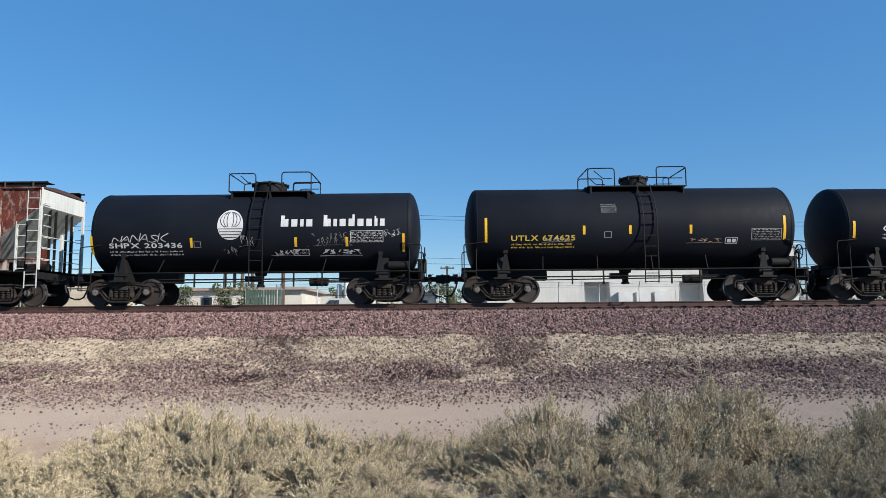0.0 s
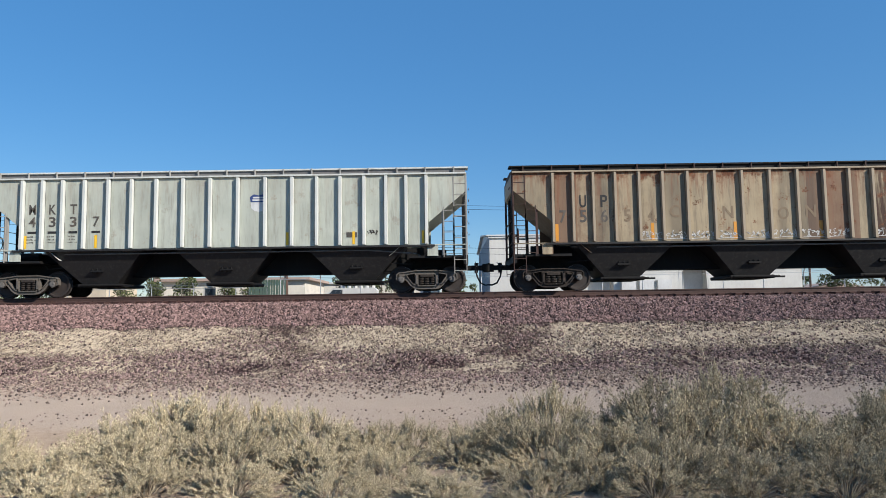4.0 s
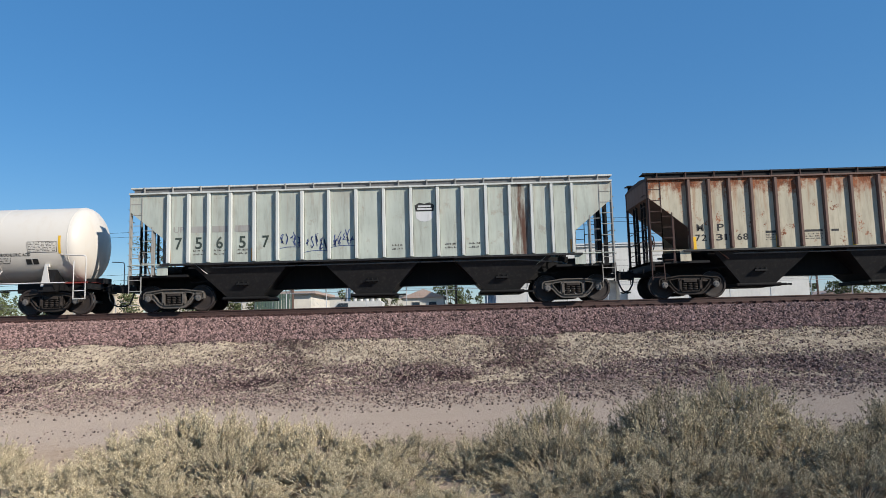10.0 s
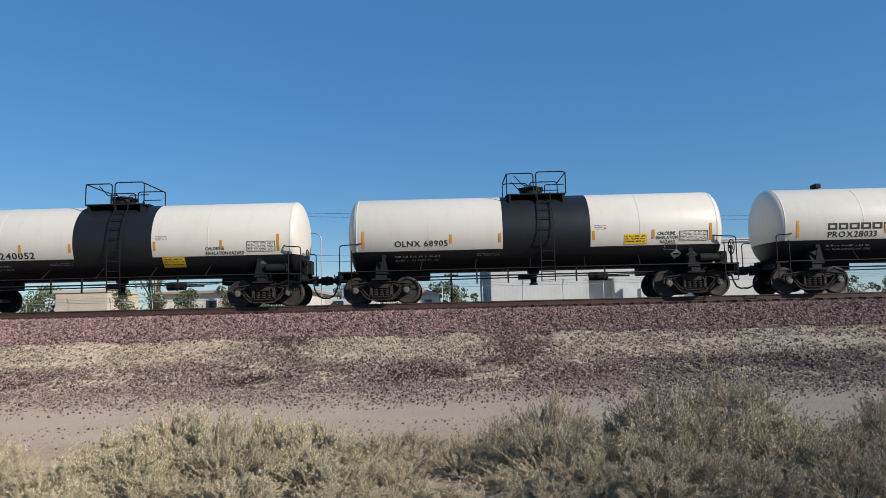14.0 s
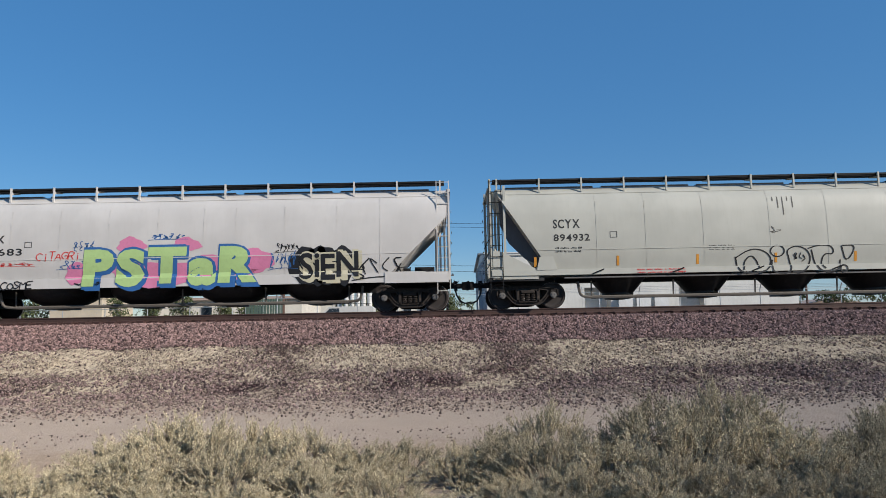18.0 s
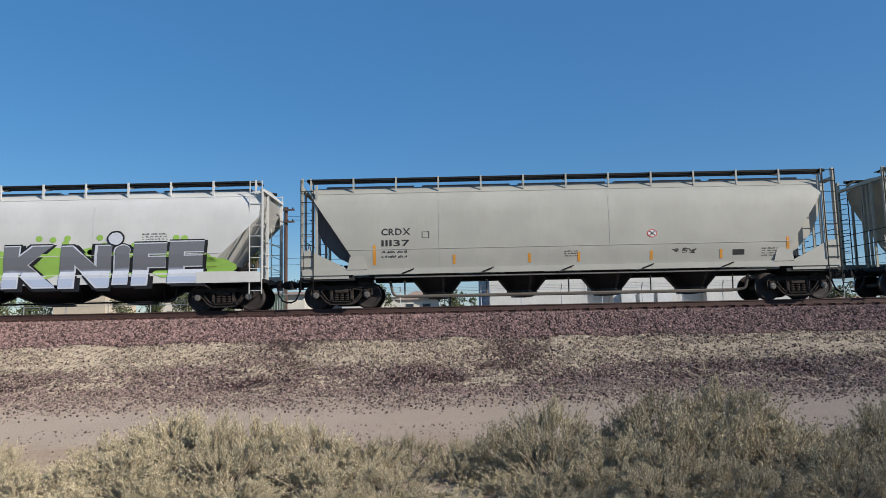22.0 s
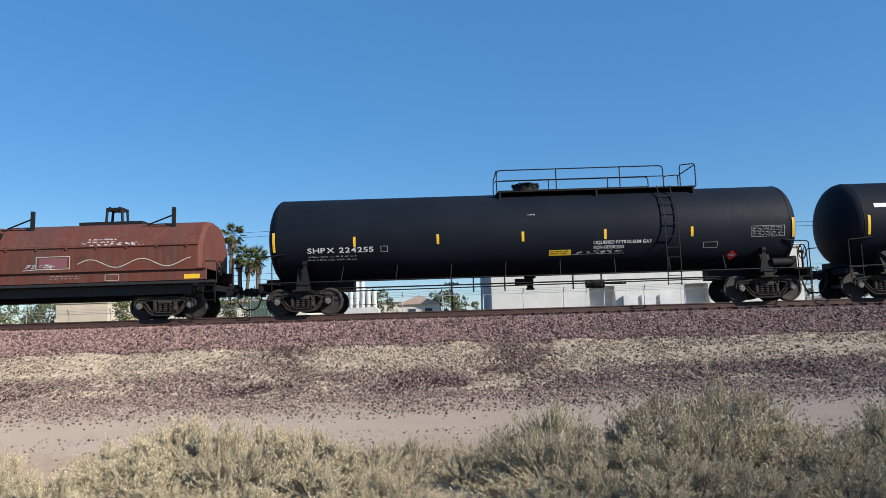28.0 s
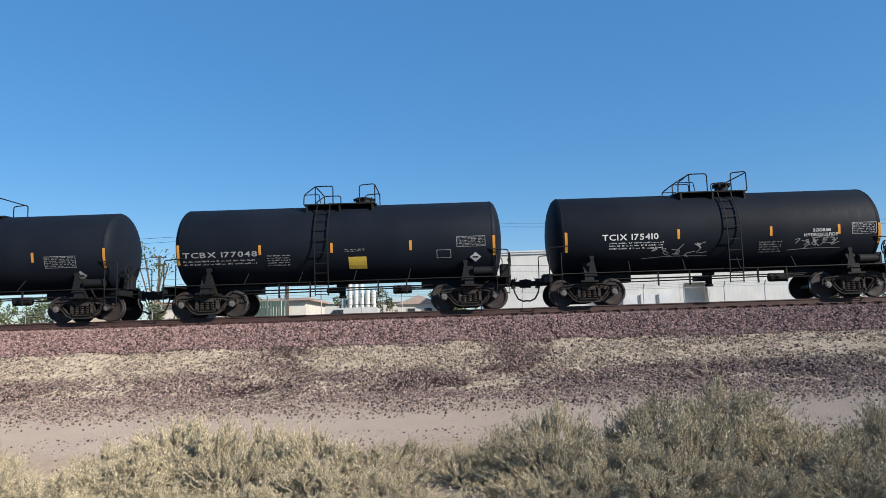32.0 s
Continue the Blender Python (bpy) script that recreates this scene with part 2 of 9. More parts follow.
def tube(bm, pts, r, n=6):
    pts = [Vector(p) for p in pts]
    rings = []
    for i, p in enumerate(pts):
        d = (pts[min(i + 1, len(pts) - 1)] - pts[max(i - 1, 0)]).normalized()
        u = d.orthogonal().normalized() if i == 0 else (u - d * u.dot(d)).normalized()
        w = d.cross(u)
        rings.append([bm.verts.new(p + (u * math.cos(k * math.tau / n) + w * math.sin(k * math.tau / n)) * r) for k in range(n)])
    for a, b in zip(rings, rings[1:]):
        for k in range(n):
            bm.faces.new((a[k], a[(k + 1) % n], b[(k + 1) % n], b[k]))
    bm.faces.new(list(reversed(rings[0])))
    bm.faces.new(rings[-1])


def lathe(bm, prof, n=32, along="x", centre=(0, 0, 0), closed=True):
    """Turn a profile of (place on the axis, radius)."""
    c = Vector(centre)
    def at(a, r, k):
        u, w = r * math.cos(k * math.tau / n), r * math.sin(k * math.tau / n)
        return c + Vector({"x": (a, u, w), "y": (u, a, w), "z": (u, w, a)}[along])
    rings = [[bm.verts.new(at(a, max(r, 1e-4), k)) for k in range(n)] for a, r in prof]
    for p, q in zip(rings, rings[1:]):
        for k in range(n):
            bm.faces.new((p[k], q[k], q[(k + 1) % n], p[(k + 1) % n]))
    if closed:
        bm.faces.new(rings[0])
        bm.faces.new(list(reversed(rings[-1])))


def arc(p, q, r, s, n=4):
    """Points of a rounded corner at q between p and r."""
    p, q, r = Vector(p), Vector(q), Vector(r)
    a, b = q + (p - q).normalized() * s, q + (r - q).normalized() * s
    return [a.lerp(q, t).lerp(q.lerp(b, t), t) for t in (i / n for i in range(n + 1))]


def bent(pts, s=0.08):
    """A polyline with its inner corners rounded."""
    out = [Vector(pts[0])]
    for p, q, r in zip(pts, pts[1:], pts[2:]):
        out += arc(p, q, r, s)
    return out + [Vector(pts[-1])]


# ----- writing -----
GLYPHS = {}


def glyph(ch, fat=0.0):
    """Outline mesh of one character: vertices, faces and width, at a capital height of 1."""
    if (ch, fat) not in GLYPHS:
        cu = bpy.data.curves.new("letter", 'FONT')
        cu.body, cu.size, cu.offset, cu.resolution_u, cu.fill_mode = ch, 1.0, fat, 3, 'FRONT'
        ob = bpy.data.objects.new("letter", cu)
        me = ob.to_mesh()
        vs = [(v.co.x / 0.70, v.co.y / 0.70) for v in me.vertices]
        GLYPHS[ch, fat] = vs, [tuple(p.vertices) for p in me.polygons], (min((v[0] for v in vs), default=0), max((v[0] for v in vs), default=0.4))
        ob.to_mesh_clear()
        bpy.data.objects.remove(ob)
        bpy.data.curves.remove(cu)
    return GLYPHS[ch, fat]


# how much lower lettering sits on a car than its nominal height
LOWER = {"slope": 1.0, "by": 0.0}


def lower(slope=1.0, by=0.0):
    LOWER["slope"], LOWER["by"] = slope, by


def onto(bm, surf, step=0.0, lift=0.006):
    """Lay a drawing made in x and z onto a side's surface y = surf(z)."""
    for v in bm.verts:
        v.co.z -= LOWER["slope"] * min(0.34, 0.2 * max(0.0, v.co.z - 1.25)) + LOWER["by"]
    if step:
        zs = [v.co.z for v in bm.verts]
        z = min(zs) + step
        while z < max(zs):
            bmesh.ops.bisect_plane(bm, geom=bm.verts[:] + bm.edges[:] + bm.faces[:], plane_co=(0, 0, z), plane_no=(0, 0, 1))
            z += step
    for v in bm.verts:
        v.co.y = surf(v.co.z) - lift


def words(bm, text, x, z, h, wide=1.0, gap=0.15, fat=0.018, slant=0.0, total=None, lean=None):
    """Set a line of writing with its lower left corner at x, z. total: the width that it fills."""
    made, pen = [], 0.0
    for n, ch in enumerate(text):
        if ch == " ":
            pen += 0.45
            continue
        vs, faces, (lo, hi) = glyph(ch, fat)
        up = lean[n % len(lean)] if lean else 0.0
        made.append(([(pen + vx - lo, vz + up) for vx, vz in vs], faces))
        pen += hi - lo + gap
    pen -= gap
    sx = (total / pen) if total else h * wide
    for vs, faces in made:
        bv = [bm.verts.new((x + (vx + slant * vz) * sx, 0, z + vz * h)) for vx, vz in vs]
        for f in faces:
            try:
                bm.faces.new([bv[i] for i in f])
            except ValueError:
                pass


def quad(bm, x0, x1, z0, z1):
    bm.faces.new([bm.verts.new((x, 0, z)) for x, z in ((x0, z0), (x1, z0), (x1, z1), (x0, z1))])


def bars(bm, x, z, w, h, lines, rnd, holes=True):
    """Small print: rows of short bars in a field of that size, from its upper left corner."""
    step = h / lines
    for i in range(lines):
        pen = x
        while pen < x + w - 0.02:
            for _ in range(rnd.randint(2, 7)):
                n = rnd.uniform(0.018, 0.036)
                if pen + n < x + w:
                    quad(bm, pen, pen + n, z - (i + 0.5 + rnd.uniform(-0.08, 0.03)) * step, z - (i + rnd.choice((0.0, 0.0, 0.12, 0.25))) * step)
                pen += n + 0.016
            pen += rnd.uniform(0.03, 0.07)


def outline(bm, x0, x1, z0, z1, w=0.02):
    quad(bm, x0, x1, z0, z0 + w)
    quad(bm, x0, x1, z1 - w, z1)
    quad(bm, x0, x0 + w, z0 + w, z1 - w)
    quad(bm, x1 - w, x1, z0 + w, z1 - w)


def stroke(bm, pts, w):
    """A painted line through points (x, z)."""
    pts = [Vector(p) for p in pts]
    left, right = [], []
    for i, p in enumerate(pts):
        d = (pts[min(i + 1, len(pts) - 1)] - pts[max(i - 1, 0)])
        n = Vector((-d.y, d.x)).normalized() * w / 2
        left.append(bm.verts.new((p.x + n.x, 0, p.y + n.y)))
        right.append(bm.verts.new((p.x - n.x, 0, p.y - n.y)))
    for i in range(len(pts) - 1):
        bm.faces.new((left[i], left[i + 1], right[i + 1], right[i]))


def smooth_line(pts, rounds=2):
    """Cut the corners of a polyline."""
    for _ in range(rounds):
        out = [pts[0]]
        for (ax, az), (bx, bz) in zip(pts, pts[1:]):
            out += [(ax * 0.75 + bx * 0.25, az * 0.75 + bz * 0.25), (ax * 0.25 + bx * 0.75, az * 0.25 + bz * 0.75)]
        pts = out + [pts[-1]]
    return pts


def scrawl(bm, x, z, w, h, letters, rnd, thick=0.025):
    """Sprayed scribble that says nothing: crowded hooks and bends, one group after another."""
    step = w / letters
    for k in range(letters):
        cx = x + (k + 0.5) * step
        lift = rnd.uniform(-0.10, 0.10) * h
        for _ in range(rnd.choice((1, 2, 2))):
            pts, side = [], rnd.choice((-1, 1))
            for i in range(rnd.randint(3, 5)):
                side = -side
                pts.append((cx + side * step * rnd.uniform(0.15, 0.62), z + lift + h * rnd.random()))
            stroke(bm, smooth_line(pts), thick * rnd.uniform(0.7, 1.15))
    if letters > 4:
        stroke(bm, smooth_line([(x - 0.1 * w, z - 0.08 * h), (x + 0.4 * w, z + 0.05 * h), (x + 1.05 * w, z - 0.02 * h)]), thick * 0.7)


# letters of one sprayed line, as corners on a field 4 wide and 6 high
STROKES = {"A": "00 26 40|12 32", "B": "00 06 36 45 33 03|33 42 30 00", "C": "45 26 04 02 20 41", "D": "00 06 26 44 42 20 00", "E": "46 06 03 00 40|03 33", "F": "00 06 46|03 33",
           "G": "45 26 04 02 20 41 43 23", "I": "20 24|25 26", "K": "00 06|46 03 40", "L": "06 00 40", "M": "00 06 23 46 40", "N": "00 06 40 46", "O": "20 02 04 26 44 42 20",
           "P": "00 06 36 45 33 03", "R": "00 06 36 45 33 03|23 40", "S": "45 26 05 23 42 20 01", "T": "06 46|26 20", "U": "06 01 20 41 46", "Y": "06 23 46|23 20"}


def sprayed_word(bm, word, x, z, w, h, seed, thick=0.03, slant=0.15):
    """A quickly sprayed word, each letter a little off its line."""
    r = random.Random(seed)
    step = w / len(word)
    for k, ch in enumerate(word):
        if ch not in STROKES:
            continue
        up, big = r.uniform(-0.08, 0.08) * h, r.uniform(0.85, 1.15)
        for line in STROKES[ch].split("|"):
            pts = [(int(p[0]) / 4, int(p[1]) / 6) for p in line.split()]
            pts = [(x + step * (k + 0.05 + 0.92 * (a + slant * b) + r.uniform(-0.04, 0.04)), z + up + h * big * (b + r.uniform(-0.03, 0.03))) for a, b in pts]
            stroke(bm, smooth_line(pts, 2), thick)


def sprayed(word, x, z, w, h, seed, thick=0.03, slant=0.15):
    return lambda bm: sprayed_word(bm, word, x, z, w, h, seed, thick, slant)


def chips(bm, x, z, w, h, n, rnd, thick):
    """A worn sprayed piece: short hooks and dashes left over a field."""
    for _ in range(n):
        cx, cz, a, r = x + w * rnd.random(), z + h * rnd.random(), rnd.uniform(0, 6.3), rnd.uniform(0.05, 0.16)
        pts = [(cx + r * math.cos(a + k * 0.5), min(max(cz + r * math.sin(a + k * 0.5), z), z + h)) for k in range(rnd.randint(3, 7))]
        stroke(bm, pts, thick * rnd.uniform(0.6, 1.2))


def blob(bm, x, z, rx, rz, rnd, n=22, rough=0.12):
    k1, k2 = rnd.uniform(0, 6), rnd.uniform(0, 6)
    vs = []
    for i in range(n):
        a = i * math.tau / n
        r = 1 + rough * math.sin(3 * a + k1) + rough * 0.6 * math.sin(7 * a + k2)
        vs.append(bm.verts.new((x + rx * r * math.cos(a), 0, z + rz * r * math.sin(a))))
    bm.faces.new(vs)

# ================= running gear (shared by all cars) =================
WHEEL_R = 0.457


def make_wheel_mesh():
    bm = bmesh.new()
    # profile along the axle, from the outer face inwards, then the flange
    lathe(bm, [(-0.075, 0.001), (-0.075, 0.10), (-0.05, 0.125), (-0.02, 0.30), (-0.035, 0.375), (-0.065, 0.395), (-0.065, 0.44),
               (-0.055, 0.457), (0.035, 0.463), (0.05, 0.488), (0.07, 0.49), (0.08, 0.45), (0.07, 0.40), (0.03, 0.375), (0.03, 0.30), (0.06, 0.12), (0.08, 0.10), (0.08, 0.001)], 36, "y")
    me = bpy.data.meshes.new("wheel")
    bm.normal_update()
    for f in bm.faces:
        c = f.calc_center_median()
        if 0.445 < math.hypot(c.x, c.z) < 0.475 and abs(f.normal.y) < 0.6:
            f.material_index = 1
    bm.to_mesh(me)
    bm.free()
    me.materials.append(WHEEL_STEEL)
    me.materials.append(TREAD_STEEL)
    me.shade_smooth()
    me.set_sharp_from_angle(angle=radians(30))
    return me


def make_axle_mesh():
    bm = bmesh.new()
    lathe(bm, [(-1.02, 0.04), (-1.02, 0.085), (-0.99, 0.10), (-0.86, 0.10), (-0.85, 0.07), (-0.2, 0.075), (0.2, 0.075), (0.85, 0.07), (0.86, 0.10), (0.99, 0.10), (1.02, 0.085), (1.02, 0.04)], 18, "y")
    for s in (-1, 1):
        for k in range(3):
            a = k * math.tau / 3
            lathe(bm, [(s * 1.015, 0.02), (s * 1.04, 0.018)], 6, "y", (0.055 * math.cos(a), 0, 0.055 * math.sin(a)))
    me = bpy.data.meshes.new("wheelset")
    bm.to_mesh(me)
    bm.free()
    me.materials.append(CAP_STEEL)
    me.shade_smooth()
    me.set_sharp_from_angle(angle=radians(35))
    return me


def make_sideframe_mesh(mat):
    """Cast side frame: a web with a spring window and two open bays, flanged along every edge."""
    bm = bmesh.new()
    half = [(0.0, 0.765), (0.38, 0.765), (0.54, 0.74), (0.80, 0.705), (0.97, 0.69), (1.05, 0.63), (1.06, 0.45), (1.0, 0.43), (0.985, 0.53), (0.93, 0.575), (0.85, 0.575), (0.795, 0.53), (0.78, 0.44), (0.72, 0.45), (0.56, 0.25), (0.42, 0.15), (0.30, 0.13), (0.0, 0.13)]
    outer = half + [(-x, z) for x, z in reversed(half[1:-1])]
    window = [(-0.31, 0.64), (0.31, 0.64), (0.31, 0.23), (-0.31, 0.23)]
    bays = [[(s * 0.40, 0.675), (s * 0.55, 0.655), (s * 0.70, 0.625), (s * 0.69, 0.555), (s * 0.53, 0.345), (s * 0.40, 0.25)] for s in (-1, 1)]
    edges = []
    for loop in [outer, window] + bays:
        vs = [bm.verts.new((x, -0.035, z)) for x, z in loop]
        edges += [bm.edges.new((vs[k], vs[(k + 1) % len(vs)])) for k in range(len(vs))]
    bmesh.ops.triangle_fill(bm, edges=edges, use_beauty=True, use_dissolve=False)
    made = bmesh.ops.extrude_face_region(bm, geom=bm.faces[:])
    bmesh.ops.translate(bm, verts=[v for v in made["geom"] if isinstance(v, bmesh.types.BMVert)], vec=(0, 0.07, 0))
    bmesh.ops.recalc_face_normals(bm, faces=bm.faces[:])
    for loop, wide in ((outer, 0.036), (window, 0.03), (bays[0], 0.028), (bays[1], 0.028)):
        for k in range(len(loop)):
            plate(bm, loop[k], loop[(k + 1) % len(loop)], -0.10, 0.07, wide)
    for s in (-1, 1):
        box(bm, s * 0.80, s * 0.98, -0.12, 0.06, 0.572, 0.64)
        box(bm, s * 0.32, s * 0.385, -0.12, -0.03, 0.30, 0.60)
    me = bpy.data.meshes.new("sideframe")
    bm.to_mesh(me)
    bm.free()
    me.materials.append(mat)
    return me


def make_bearing_mesh():
    """Roller bearing with a bolted end cap."""
    bm = bmesh.new()
    lathe(bm, [(-0.165, 0.045), (-0.16, 0.085), (-0.14, 0.09), (-0.14, 0.112), (-0.06, 0.12), (0.07, 0.12)], 18, "y")
    for k in range(3):
        a = k * math.tau / 3 + 0.4
        lathe(bm, [(-0.185, 0.016), (-0.158, 0.018)], 6, "y", (0.056 * math.cos(a), 0, 0.056 * math.sin(a)))
    me = bpy.data.meshes.new("journal_bearing")
    bm.normal_update()
    for f in bm.faces:
        f.material_index = 1 if f.calc_center_median().y < -0.139 else 0
    bm.to_mesh(me)
    bm.free()
    me.materials.append(TRUCK_STEEL)
    me.materials.append(CAP_STEEL)
    me.shade_smooth()
    me.set_sharp_from_angle(angle=radians(35))
    return me


def make_spring_mesh():
    bm = bmesh.new()
    tube(bm, [(0.08 * math.cos(k), 0.08 * math.sin(k), 0.25 + 0.28 * k / (math.tau * 4.5)) for k in (n * math.tau / 8 for n in range(37))], 0.022, 5)
    me = bpy.data.meshes.new("coil_spring")
    bm.to_mesh(me)
    bm.free()
    me.materials.append(TRUCK_STEEL)
    me.shade_smooth()
    return me


def make_bolster_mesh():
    bm = bmesh.new()
    rounded(bm, -0.24, 0.24, -1.12, 1.12, 0.525, 0.63, 0.02)
    rounded(bm, -0.20, 0.20, -0.8, 0.8, 0.45, 0.76, 0.02)
    box(bm, -0.55, -0.45, -0.7, 0.7, 0.36, 0.44)
    box(bm, 0.45, 0.55, -0.7, 0.7, 0.36, 0.44)
    for s in (-1, 1):
        for y in (-0.75, 0.75):
            box(bm, s * 0.43 - 0.03, s * 0.43 + 0.03, y - 0.06, y + 0.06, 0.34, 0.58)
    me = bpy.data.meshes.new("truck")
    bm.to_mesh(me)
    bm.free()
    me.materials.append(TRUCK_STEEL)
    return me


def make_coupler_mesh():
    bm = bmesh.new()
    rounded(bm, -0.9, -0.1, -0.10, 0.10, 0.80, 0.98, 0.02)
    prism(bm, [(-0.14, -0.13), (0.10, -0.20), (0.20, -0.15), (0.16, -0.04), (0.06, 0.02), (0.15, 0.06), (0.22, 0.15), (0.10, 0.20), (-0.12, 0.16)], 0.75, 1.03, "xy")
    lathe(bm, [(0.73, 0.035), (1.06, 0.035)], 8, "z", (0.10, -0.14, 0))
    box(bm, -0.42, -0.30, -0.2, 0.2, 0.72, 1.06)
    me = bpy.data.meshes.new("coupler")
    bm.to_mesh(me)
    bm.free()
    me.materials.append(BLACK_STEEL)
    return me


BEARING_ME = make_bearing_mesh()
WHEEL_ME, AXLE_ME, SPRING_ME, BOLSTER_ME, COUPLER_ME = make_wheel_mesh(), make_axle_mesh(), make_spring_mesh(), make_bolster_mesh(), make_coupler_mesh()
FRAME_ME = {"dark": make_sideframe_mesh(TRUCK_STEEL), "pale": make_sideframe_mesh(TRUCK_PALE), "rust": make_sideframe_mesh(TRUCK_RUST)}
CARS = []


def running_gear(car, centre, reach, tone="dark", drop=True):
    """Two trucks, four wheelsets, and couplers whose knuckles meet the next car's at +-reach."""
    car["wheelbase"] = centre
    for s in (-1, 1):
        truck = piece("truck", BOLSTER_ME, car, pose(s * centre, 0, 0))
        for side in (-1, 1):
            piece("sideframe", FRAME_ME[tone], truck, pose(0, side * 1.0, 0, 0, 0, 0 if side < 0 else 180))
            for dx in (-0.19, 0.0, 0.19):
                piece("coil_spring", SPRING_ME, truck, pose(dx, side * 1.02, 0))
            for dx in (-0.889, 0.889):
                piece("journal_bearing", BEARING_ME, truck, pose(dx, side * 1.0, WHEEL_R, 0, 0, 0 if side < 0 else 180))
        for dx in (-0.889, 0.889):
            ws = piece("wheelset", AXLE_ME, car, pose(s * centre + dx, 0, WHEEL_R))
            for side in (-1, 1):
                piece("wheel", WHEEL_ME, ws, pose(0, side * 0.755, 0, 0, 0, 0 if side < 0 else 180))
        piece("coupler", COUPLER_ME, car, pose(s * (reach - 0.06), 0, 0, 0, 0, 0 if s > 0 else 180))
        bm = bmesh.new()
        tube(bm, [(s * (reach - 0.45), -0.28, 0.78), (s * (reach - 0.4), -0.3, 0.55), (s * (reach - 0.28), -0.26, 0.33), (s * (reach - 0.1), -0.22, 0.25), (s * (reach + 0.02), -0.2, 0.27)], 0.03, 6)
        part("air_hose", bm, HOSE, car, smooth=True)
        bm = bmesh.new()
        tube(bm, bent([(s * (reach - 0.5), -1.45, 1.02), (s * (reach - 0.5), -1.45, 0.85), (s * (reach - 0.42), -0.6, 0.92), (s * (reach - 0.3), -0.1, 1.08)], 0.05), 0.014, 5)
        part("cut_lever", bm, BLACK_STEEL, car)


def brake_wheel(car, x, y, z, mat=None):
    bm = bmesh.new()
    ring = [(x, y + 0.26 * math.cos(a), z + 0.26 * math.sin(a)) for a in (k * math.tau / 18 for k in range(19))]
    tube(bm, ring, 0.02, 5)
    for k in range(5):
        a = k * math.tau / 5
        tube(bm, [(x, y, z), (x, y + 0.26 * math.cos(a), z + 0.26 * math.sin(a))], 0.014, 4)
    lathe(bm, [(x - 0.08, 0.06), (x + 0.04, 0.05)], 8, "x", (0, y, z))
    part("brake_wheel", bm, mat or BLACK_STEEL, car)


def ladder(bm, x0, x1, y, z0, z1, rung=0.38, r=0.016, rail=0.02):
    for x in (x0, x1):
        tube(bm, [(x, y, z0), (x, y, z1)], rail, 4)
    z = z0 + 0.1
    while z < z1:
        tube(bm, [(x0, y, z), (x1, y, z)], r, 4)
        z += rung


# ================= ribbed covered hoppers =================
RIBS = [0.48, 1.43, 2.36, 3.22, 4.03, 4.86, 5.62, 6.32, 7.02]
SIDE_Y = 1.50


def make_rib_mesh(mat):
    bm = bmesh.new()
    prism(bm, [(-0.075, 1.66), (-0.075, 4.08), (0.075, 4.08), (0.075, 1.66)], -SIDE_Y, -SIDE_Y + 0.01)
    for a, b in (((-0.06, -SIDE_Y), (-0.04, -SIDE_Y - 0.125)), ((0.04, -SIDE_Y - 0.125), (0.06, -SIDE_Y))):
        prism(bm, [a, b, (b[0] + 0.001, b[1]), (a[0] + 0.001, a[1])], 1.66, 4.06, "xy")
    prism(bm, [(-0.062, -SIDE_Y), (-0.042, -SIDE_Y - 0.125), (0.042, -SIDE_Y - 0.125), (0.062, -SIDE_Y)], 1.66, 4.06, "xy")
    me = bpy.data.meshes.new("rib")
    bmesh.ops.remove_doubles(bm, verts=bm.verts[:], dist=0.0005)
    bm.to_mesh(me)
    bm.free()
    me.materials.append(mat)
    return me


